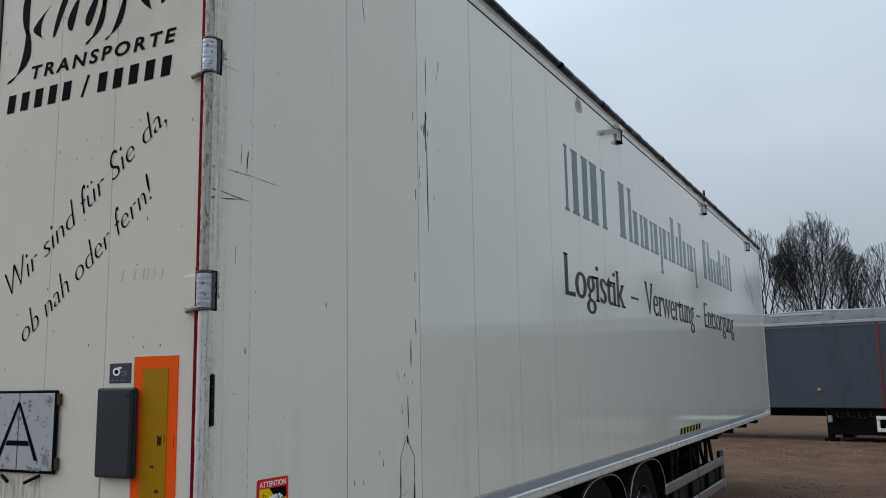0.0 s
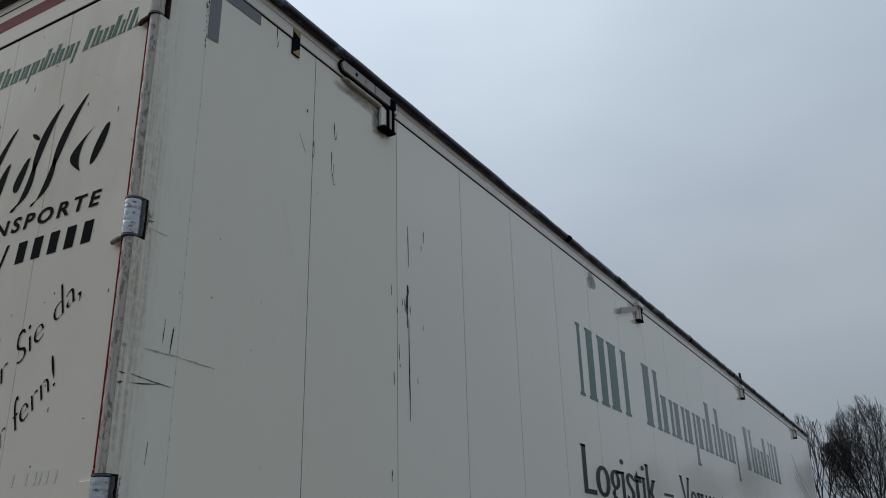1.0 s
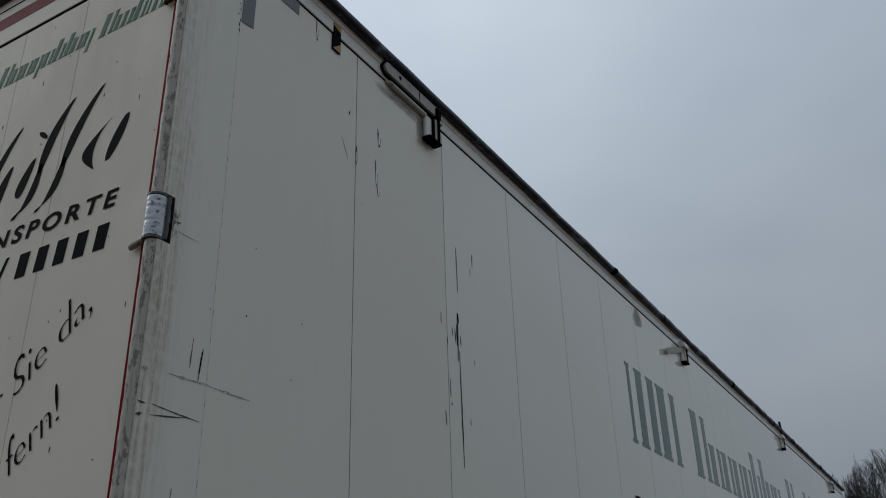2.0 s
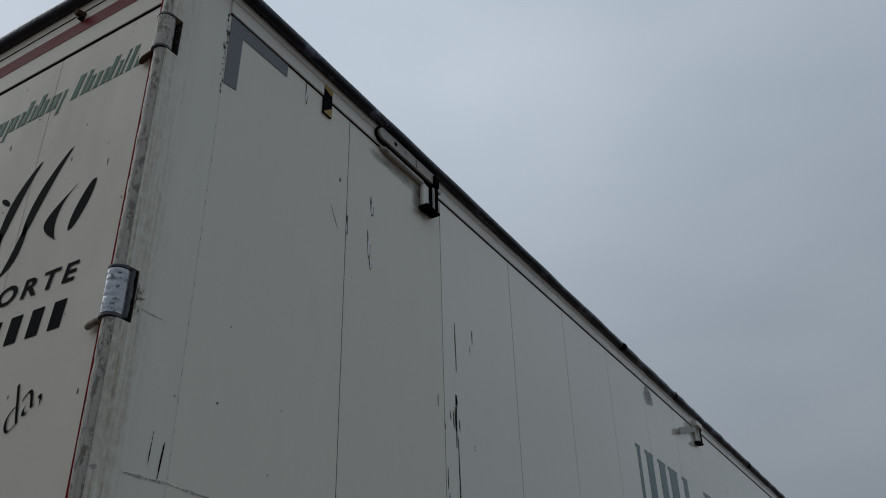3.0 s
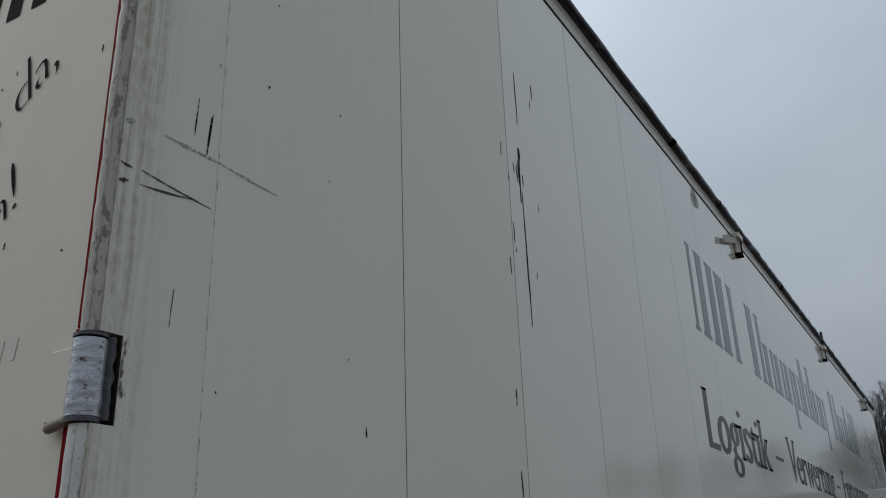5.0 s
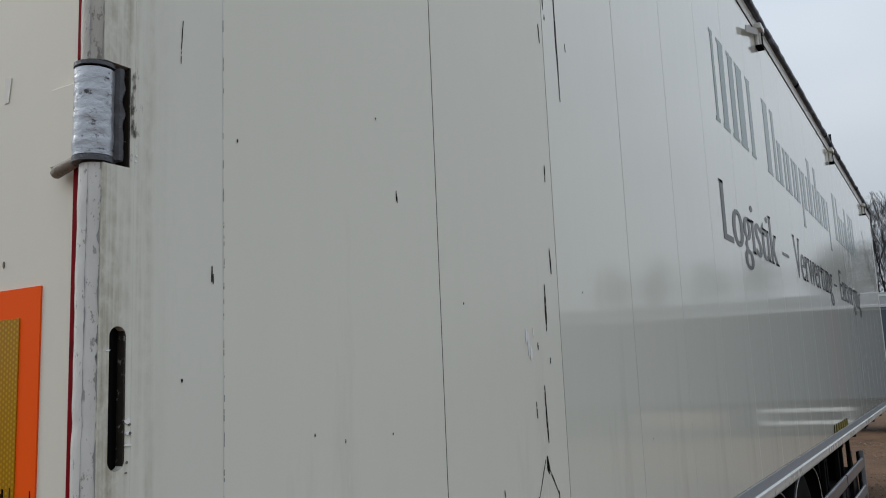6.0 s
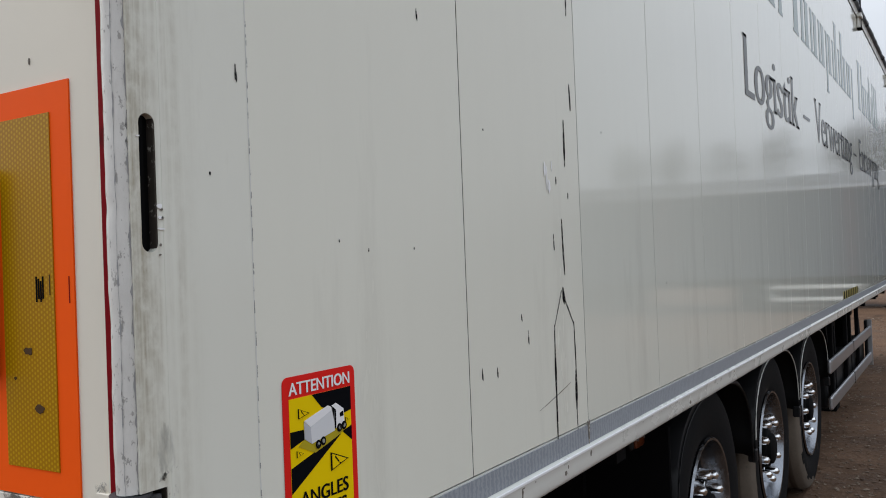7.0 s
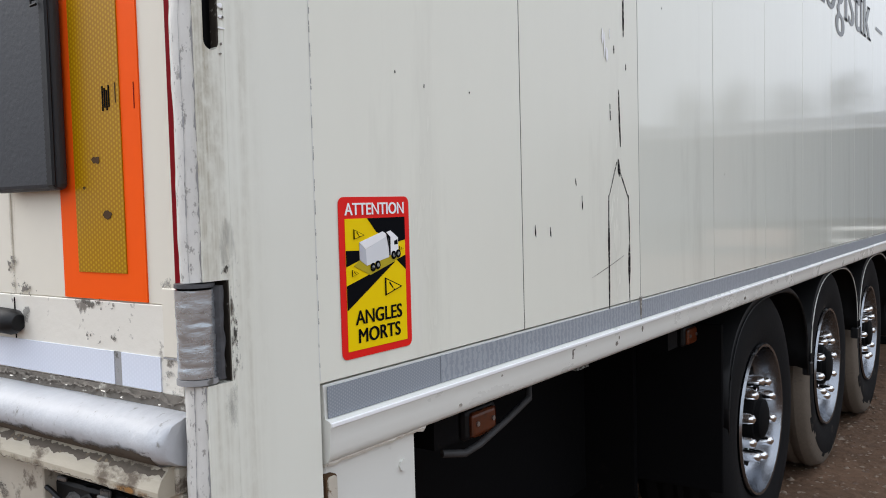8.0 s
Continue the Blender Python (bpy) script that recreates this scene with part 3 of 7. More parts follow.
def words(text, where, u0, v0, width, cap, turn=0.0, shear=0.0, space=1.0, weight=0.0, lift=0.002, fat=(0.0, 0.0), serif=0.0, small=1.0):
    """A flat mesh of a line of writing: starts at (u0, v0), with that width and capital height. small lowers the small letters.
    fat thickens upright and level strokes apart from one another, serif adds small feet to the stems."""
    cu = bpy.data.curves.new("words", "FONT")
    cu.body, cu.shear, cu.space_character, cu.offset, cu.fill_mode, cu.resolution_u = text, 0.0, space, weight, "FRONT", 4
    ob = new("words", cu)
    dg = bpy.context.evaluated_depsgraph_get()
    dg.update()
    me = bpy.data.meshes.new_from_object(ob.evaluated_get(dg))
    bpy.data.objects.remove(ob)
    bpy.data.curves.remove(cu)
    bm = bmesh.new()
    bm.from_mesh(me)
    bmesh.ops.remove_doubles(bm, verts=bm.verts, dist=0.0004)
    push = {v: Vector((0, 0)) for v in bm.verts}
    stems = []
    for e in bm.edges:
        if len(e.link_faces) != 1:
            continue
        a, b = e.verts
        d = (b.co - a.co).xy
        n = Vector((d.y, -d.x)).normalized() if d.length > 1e-6 else Vector((0, 0))
        if n.dot((e.link_faces[0].calc_center_median() - a.co).xy) > 0:
            n = -n
        for v in (a, b):
            push[v] += n
        if serif and abs(d.y) < 0.004 and 0.05 < abs(d.x) < 0.17:
            stems.append((min(a.co.x, b.co.x), max(a.co.x, b.co.x), a.co.y, n.y))
    for v, n in push.items():
        if n.length > 1e-6:
            n = n.normalized()
            v.co.x += fat[0] * n.x
            v.co.y += fat[1] * n.y
    for x0, x1, y, way in stems:
        foot = y + fat[1] * way
        x0, x1 = x0 - fat[0] - serif, x1 + fat[0] + serif * (1.0 if way < 0 else 0.0)
        bm.faces.new([bm.verts.new((x, z, 0)) for x, z in ((x0, foot), (x1, foot), (x1, foot - 0.030 * way), (x0, foot - 0.030 * way))])
    for v in bm.verts:
        if small < 1 and v.co.y > 0:
            y = v.co.y
            v.co.y = small * y if y < 0.5 else small * 0.5 + (y - 0.5) * (0.72 - small * 0.5) / 0.22
        v.co.x += shear * v.co.y
    xs = [v.co.x for v in bm.verts]
    lo, hi = min(xs), max(xs)
    c, s = math.cos(radians(turn)), math.sin(radians(turn))
    # the pieces of each letter: its body, its dots and its feet
    pieces, seen = [], set()
    for v in bm.verts:
        if v in seen:
            continue
        piece, todo = [], [v]
        seen.add(v)
        while todo:
            w = todo.pop()
            piece.append(w)
            for e in w.link_edges:
                o = e.other_vert(w)
                if o not in seen:
                    seen.add(o)
                    todo.append(o)
        flat = [w.co.x - shear * w.co.y for w in piece]
        pieces.append([min(flat), max(flat), piece])
    letters = []
    for a, b, piece in sorted(pieces, key=lambda p: p[0] - p[1]):
        home = max(letters, key=lambda q: min(b, q[1]) - max(a, q[0]), default=None)
        if home and min(b, home[1]) - max(a, home[0]) > 0.5 * (b - a):
            home[2].extend(piece)
        else:
            letters.append([a, b, list(piece)])
    out = []
    for _, _, piece in sorted(letters, key=lambda q: q[0]):
        number = {v: k for k, v in enumerate(piece)}
        faces = [[number[v] for v in f.verts] for f in {f for v in piece for f in v.link_faces}]
        faces.sort()
        spots = []
        for v in piece:
            a, b = (v.co.x - lo) / (hi - lo) * width, v.co.y / 0.70 * cap
            spots.append(tuple(where(u0 + a * c - b * s, v0 + a * s + b * c, lift)))
        one = bpy.data.meshes.new("letter")
        one.from_pydata(spots, [], faces)
        out.append(one)
    bm.free()
    bpy.data.meshes.remove(me)
    return out


def word_part(letters, mat, parent, label=""):
    for me in letters:
        me.materials.append(mat)
        part("letter", me, mat, parent, label)


def bars(u0, u1, v0, letters, cap, low, shear=0.0):
    """Plain shapes in place of a name: upright bars with slab ends, of capital or small height."""
    wide = {"M": 1.5, "m": 1.45, "C": 1.15, "x": 0.95, "d": 0.95, "g": 0.95, "i": 0.5, " ": 0.55}
    heavy = {"M": ((0.07, 0.08), (0.34, 0.19), (0.72, 0.20)), "m": ((0.04, 0.18), (0.40, 0.18), (0.76, 0.18)), "i": ((0.20, 0.58),)}
    scale_u = (u1 - u0) / sum(wide[k] for k in letters)
    polys, u = [], u0
    slab, edge = 0.045 * cap, 0.05 * scale_u
    for kind in letters:
        w = wide[kind] * scale_u
        for k, (at, share) in enumerate(heavy.get(kind, ((0.07, 0.34), (0.70, 0.20))) if kind != " " else ()):
            a, b = u + at * w, u + (at + share) * w
            top = low if kind in "xgm" or (kind == "d" and k == 1) else cap
            bottom = -0.34 * cap if kind == "g" and k == 1 else 0.0
            shape = [(a - edge, bottom), (b + edge, bottom), (b + edge, bottom + slab), (b, bottom + slab), (b, top - slab), (b + edge * 0.4, top - slab), (b + edge * 0.4, top), (a - edge, top), (a - edge, top - slab), (a, top - slab), (a, bottom + slab), (a - edge, bottom + slab)]
            polys.append([(p + shear * q, v0 + q) for p, q in shape])
        u += w
    return polys


# ---- ground ----
GROUND = -0.062


def make_ground():
    """One sheet of dirt out to the horizon, with shallow ruts in the yard."""
    def steps(near, far, count):
        inner = list(np.linspace(-near, near, count))
        outer, d = [], near
        while d < far:
            d *= 1.5
            outer.append(d)
        return [-v for v in reversed(outer)] + inner + outer
    xs, ys = [v + 3 for v in steps(16, 1500, 90)], [v + 16 for v in steps(22, 1500, 120)]
    verts, faces = [], []
    for y in ys:
        for x in xs:
            z = 0.035 * noise.noise((x * 0.35, y * 0.35, 0)) + 0.02 * noise.noise((x * 1.6, y * 1.6, 4))
            z -= 0.03 * max(0, 1 - abs(abs(x - 4.5 - 0.6 * math.sin(y * 0.15)) - 0.95) / 0.35)
            flat = min(1, max(0, (abs(x + 1.25) - 1.5) / 0.8)) if -1 < y < 15 else 1
            verts.append((x, y, GROUND + z * (0.25 + 0.75 * flat) - 0.012))
    w = len(xs)
    for j in range(len(ys) - 1):
        for i in range(w - 1):
            faces.append((j * w + i, j * w + i + 1, (j + 1) * w + i + 1, (j + 1) * w + i))
    me = bpy.data.meshes.new("ground")
    me.from_pydata(verts, [], faces)
    me.materials.append(M["dirt"])
    for p in me.polygons:
        p.use_smooth = True
    tagged(new("ground", me), "brown compacted dirt yard with damp patches and ruts", "ground", kind="structure")


make_ground()

# ---- the trailer ----
# The side lies in the plane x = 0 and runs along y; the rear doors lie in y = 0 and run along -x.
LENGTH, WIDTH, PITCH, FIRST = 13.62, 2.50, 0.595, 0.766
TOP_SEAM, SILL = 3.818, 1.155
trailer = thing("semi_trailer", (-WIDTH / 2, LENGTH / 2, 0), "long white box semi-trailer with scratched panels, parked on dirt", "semi-trailer")


def make_box_body():
    wall = part("side_wall", box(-0.05, -0.030, 0.178, LENGTH - 0.03, 1.05, 3.86), M["gap"], trailer)
    part("side_wall", box(-WIDTH, -WIDTH + 0.045, 0.03, LENGTH, 1.04, 3.95), M["rail"], trailer)
    part("front_wall", box(-WIDTH + 0.045, -0.05, LENGTH - 0.05, LENGTH, 1.04, 3.95), M["rail"], trailer)
    part("front_post", box(-0.05, 0.003, LENGTH - 0.09, LENGTH, 1.04, 3.955, 0.012, seg=2), M["rail"], trailer)
    part("floor", box(-WIDTH + 0.045, -0.051, 0.06, LENGTH - 0.05, 1.06, 1.14), M["steel"], trailer)
    part("load_cover", box(-WIDTH + 0.03, -0.06, 0.06, LENGTH, 3.90, 3.94), M["tarp"], trailer)
    # side rails
    part("top_rail", profile([(-0.05, TOP_SEAM + 0.004), (0.004, TOP_SEAM + 0.0022), (0.006, TOP_SEAM + 0.005), (0.006, 3.866), (0.010, 3.871), (0.010, 3.945), (0.0, 3.955), (-0.05, 3.955)], "y", 0.178, LENGTH - 0.09), M["rail"], trailer)
    part("rail_seal", box(-0.006, 0.0032, 0.178, LENGTH - 0.09, TOP_SEAM - 0.0016, TOP_SEAM + 0.0016), M["gap"], trailer, "dark seal below the top rail")
    part("bottom_rail", profile([(-0.05, SILL - 0.002), (-0.001, SILL - 0.002), (0.001, 1.103), (0.009, 1.1005), (0.0122, 1.097), (0.0118, 1.091), (0.0102, 1.086), (0.0095, 1.070), (0.0088, 1.054), (0.0070, 1.046), (0.0035, 1.0405), (-0.003, 1.037), (-0.010, 1.036), (-0.05, 1.036)], "y", 0.187, LENGTH - 0.09), M["rail"], trailer, "white painted rail with a chipped bright lip", smooth=True)
    # the lip's highlight, put in as a thin white strip
    part("rail_lip", box(0.0095, 0.0133, 0.188, LENGTH - 0.1, 1.0915, 1.0985, 0.0012), M["white_film"], trailer, "rail lip with its highlight put in as white")
    part("reflective_tape", sheet([[(0.192, 1.1035), (0.47, 1.1035), (0.47, 1.150), (0.192, 1.150)]], on_side, 0.0035, 0.002), M["mesh_strip"], trailer, "grey mesh reflective tape strip")
    part("reflective_tape", sheet([[(0.472, 1.1035), (12.9, 1.1035), (12.9, 1.150), (0.472, 1.150)]], on_side, 0.0035, 0.002), M["tape"], trailer, "silver-grey embossed reflective tape strip")
    return wall


side_wall = make_box_body()


def make_post():
    """The rear corner post, open at its hinges and at one slot."""
    hinges = [(1.190, 1.320), (1.975, 2.105), (2.765, 2.892), (3.531, 3.652)]
    post = part("corner_post", box(-0.055, 0.0, 0.028, 0.180, 0.62, 3.93, 0.0006), M["post"], trailer, "worn white corner post with grime streaks")
    cuts = sorted(hinges + [(1.607, 1.777)])
    spans, z = [], 0.62
    for a, b in cuts:
        spans.append((z, a))
        z = b
    spans.append((z, 3.93))
    for a, b in spans:
        part("post_edge", box(-0.04, 0.0, -0.018, 0.0279, a, b), M["post"], post)
    # the slot is narrower than the strip and has rounded ends
    part("post_edge", box(-0.04, 0.0, -0.018, -0.0042, 1.607, 1.777), M["post"], post)
    part("post_edge", box(-0.04, 0.0, 0.0200, 0.0279, 1.607, 1.777), M["post"], post)
    for z0, e in ((1.607, 1), (1.777, -1)):
        pts = [(0.0079 - 0.0121 * math.cos(radians(t)), z0 + e * (0.0121 - 0.0121 * math.sin(radians(t)))) for t in range(0, 181, 20)]
        part("slot_end", profile([(-0.0042, z0 - e * 0.001)] + pts + [(0.0200, z0 - e * 0.001)], "x", -0.035, -0.0001), M["post"], post)
    part("post_core", box(-0.045, -0.0405, -0.008, 0.0275, 0.62, 3.93), M["gap"], post)
    part("slot_lining", box(-0.040, -0.0006, 0.0175, 0.0199, 1.612, 1.772), M["slot_wall"], post)
    part("slot_lining", box(-0.0405, -0.0030, -0.0041, 0.0040, 1.602, 1.782), M["gap"], post)
    part("slot_lining", box(-0.0405, -0.0125, 0.0040, 0.0174, 1.602, 1.782), M["gap"], post)
    # bare rounded edge towards the doors
    z = 0.62
    for a, b in hinges + [(3.93, 3.93)]:
        pts, rad = [], []
        n = max(4, int((a - z) / 0.006))
        for i in range(n + 1):
            zz = z + (a - z) * i / n
            w = 0.0016 * noise.noise((3.0, 0, zz * 9)) + 0.0009 * noise.noise((1.0, 0, zz * 40))
            pts.append((-0.0216 + 0.5 * w, -0.0125 + w, zz))
            rad.append(0.0195 + 0.0012 * noise.noise((7.0, 0, zz * 22)))
        bare = part("bare_edge", tube(pts, rad, 16), M["edge"] if a < 2.0 else M["edge_dirty"], post, "bare dented metal edge with flaked paint", smooth=True)
        # flaked borders of the paint on both flanks
        for way, seed, base in ((-160, 1, 17), (-62, 4, 0.5), (-10, 2, 9), (8, 3, 8)):
            strip = bmesh.new()
            rows = []
            for i, (p, rr) in enumerate(zip(pts, rad)):
                wide = base + (9 * noise.noise((seed, 0, p[2] * 30)) + 8 * noise.noise((seed, 5, p[2] * 90))) * (1 if base > 1 else 0.6)
                rows.append([strip.verts.new((p[0] + (rr + 0.0004) * math.cos(radians(way + e * max(0.6, wide))), p[1] + (rr + 0.0004) * math.sin(radians(way + e * max(0.6, wide))), p[2])) for e in (-1, 0, 1)])
            for r, q in zip(rows, rows[1:]):
                for k in range(2):
                    strip.faces.new((r[k], r[k + 1], q[k + 1], q[k]))
            part("flaked_border", strip, M["flaked"], bare, smooth=True)
        z = b
    # a strip of sealant along the first joint
    pts = [(-0.0007, 0.1808 + 0.0008 * noise.noise((0, 0, zz * 12)), zz) for zz in np.arange(1.16, 3.81, 0.012)]
    part("sealant_bead", tube(pts, [0.0014 + 0.0008 * noise.noise((5, 0, p[2] * 45)) for p in pts], 5), M["sealant"], post)
    rng = random.Random(31)
    z = 1.18
    while z < 3.3:
        run = rng.uniform(0.006, 0.022)
        y = 0.1806 + 0.0012 * noise.noise((0, 0, z * 12)) + rng.uniform(-0.0004, 0.0004)
        w = rng.uniform(0.0003, 0.0007)
        part("sealant_crack", sheet([[(y - w, z), (y + w, z), (y + w * 0.6, z + run), (y - w * 0.6, z + run)]], on_side, 0.0014), M["scuff"], post)
        z += run + rng.uniform(0.008, 0.03) * (1 if z < 2 else 2.2)
    # rubbed dirt and crusts round the slot and the hinges
    for y0, y1, z0, z1 in ((0.004, 0.034, 1.324, 1.40), (0.006, 0.030, 1.12, 1.187)):
        smear(post, on_side, y0, y1, z0, z1, "soot", 0.0011)
    for y0, y1, z0, z1 in ((0.0217, 0.044, 1.165, 1.352), (0.0217, 0.046, 1.95, 2.13), (0.0217, 0.044, 2.75, 2.905)):
        smear(post, on_side, y0, y1, z0, z1, "edge_soot", 0.0012)
    for y0, y1, z0, z1 in ((0.0218, 0.034, 1.18, 1.335), (-0.010, 0.034, 1.323, 1.345), (0.160, 0.196, 3.60, 3.83)):
        smear(post, on_side, y0, y1, z0, z1, "crust", 0.0014)
    # paint chips and curled flakes along the slot
    for y, z, w, h, kind in ((0.0225, 1.664, 0.004, 0.003, "white_film"), (0.0260, 1.660, 0.0016, 0.0014, "grime"), (0.0235, 1.650, 0.0035, 0.002, "white_film"), (0.0265, 1.6495, 0.0018, 0.0022, "grime"), (0.0240, 1.636, 0.006, 0.0012, "white_film"), (0.0225, 1.616, 0.0014, 0.002, "grime"), (0.0215, 1.604, 0.0016, 0.0012, "grime"), (-0.0065, 1.748, 0.003, 0.001, "white_film"), (0.030, 1.985, 0.0015, 0.002, "white_film"), (0.031, 1.992, 0.001, 0.0015, "white_film")):
        part("paint_chip", sheet([[(y + w * math.cos(t) * (1 + 0.6 * noise.noise((t * 1.4, z * 50, 1))), z + h * math.sin(t) * (1 + 0.5 * noise.noise((t * 2, z * 40, 3)))) for t in np.arange(0, 6.2, 0.5)]], on_side, 0.0016), M[kind], post)
    for a, b in hinges:
        hinge = part("hinge", tube([(-0.024, -0.0135, a + 0.004), (-0.024, -0.0135, b - 0.004)], 0.0215, 18), M["gap"], trailer, "door hinge with its barrel wrapped in silver tape", smooth=True)
        bm = bmesh.new()
        pts = [(-0.024, -0.0135, a + 0.010 + (b - a - 0.02) * i / 60) for i in range(61)]
        tube(pts, [0.0245 + 0.0006 * noise.noise((9, a, i * 0.16)) for i in range(61)], 28, bm)
        for v in bm.verts:
            ang = math.atan2(v.co.y + 0.0135, v.co.x + 0.024)
            fold = max(0.0, noise.noise((ang * 1.3, a * 11, v.co.z * 95)) - 0.12)
            crease = -0.0016 * fold + 0.0011 * noise.noise((ang * 3.2, a * 7, v.co.z * 14)) + 0.0007 * noise.noise((ang * 9, a * 3, v.co.z * 40))
            v.co.x += crease * math.cos(ang)
            v.co.y += crease * math.sin(ang)
        part("barrel", bm, M["silver_tape"] if a < 1.5 else (M["worn_tape"] if a < 3 else M["edge_dirty"]), hinge, "" if a < 3 else "worn painted hinge barrel", smooth=True)
        part("barrel_end", tube([(-0.024, -0.0135, a + 0.002), (-0.024, -0.0135, a + 0.009)], 0.0262 if a < 1.5 else 0.0252, 18), M["flaked"] if a < 1.5 else M["dark_tape"], hinge, smooth=True)
        part("barrel_end", tube([(-0.024, -0.0135, b - 0.007), (-0.024, -0.0135, b - 0.002)], 0.0250, 18), M["dark_tape"], hinge, smooth=True)
        part("leaf", box(-0.104 if a < 1.5 else -0.116, -0.030, -0.0045 if a < 1.5 else -0.010, 0.002, a + 0.026 if a < 1.5 else a + 0.012, b - 0.012, 0.0015), M["door"], hinge, "white painted hinge leaf")
        tip = -0.082 if a < 1.5 else -0.102
        bm = tube([(tip, -0.010, a + 0.0), (tip + 0.005, -0.013, a + 0.002), (tip + 0.018, -0.016, a + 0.004), (-0.045, -0.018, a + 0.010)], [0.004, 0.0075, 0.0085, 0.007], 10)
        if a < 1.5:
            bm.free()
            part("leaf_groove", box(-0.104, -0.060, -0.0052, -0.0044, a + 0.024, a + 0.0265), M["flaked"], hinge)
        else:
            part("leaf_lip", bm, (M["lip_dirt"] if a < 3 else M["rust"]), hinge, smooth=True)
        if a < 3:
            bm = bmesh.new()
            rows = []
            for i in range(29):
                z = a + 0.006 + (b - a - 0.012) * i / 28
                w = 0.0012 * noise.noise((3, a, z * 60))
                rows.append([bm.verts.new((x, y + w * k, z)) for k, (x, y) in enumerate(((-0.010, -0.003), (0.0025, 0.0030), (0.0040, 0.0070), (0.0005, 0.0110), (-0.012, 0.0090)))])
            for r, q in zip(rows, rows[1:]):
                for i in range(5):
                    bm.faces.new((r[i], r[(i + 1) % 5], q[(i + 1) % 5], q[i]))
            bm.faces.new(rows[0])
            bm.faces.new(rows[-1])
            part("tape_fold", bm, M["dark_tape"], hinge, "dark folded edge of the tape", smooth=True)
        part("post_edge", box(-0.04, 0.0, 0.0215, 0.0279, a, b), M["post"], post)
        part("recess_wall", box(-0.039, -0.0008, 0.0195, 0.0214, a + 0.001, b - 0.001), M["slot_wall"], hinge)
        part("recess", box(-0.0405, -0.034, -0.006, 0.0194, a, b), M["gap"], hinge)


make_post()


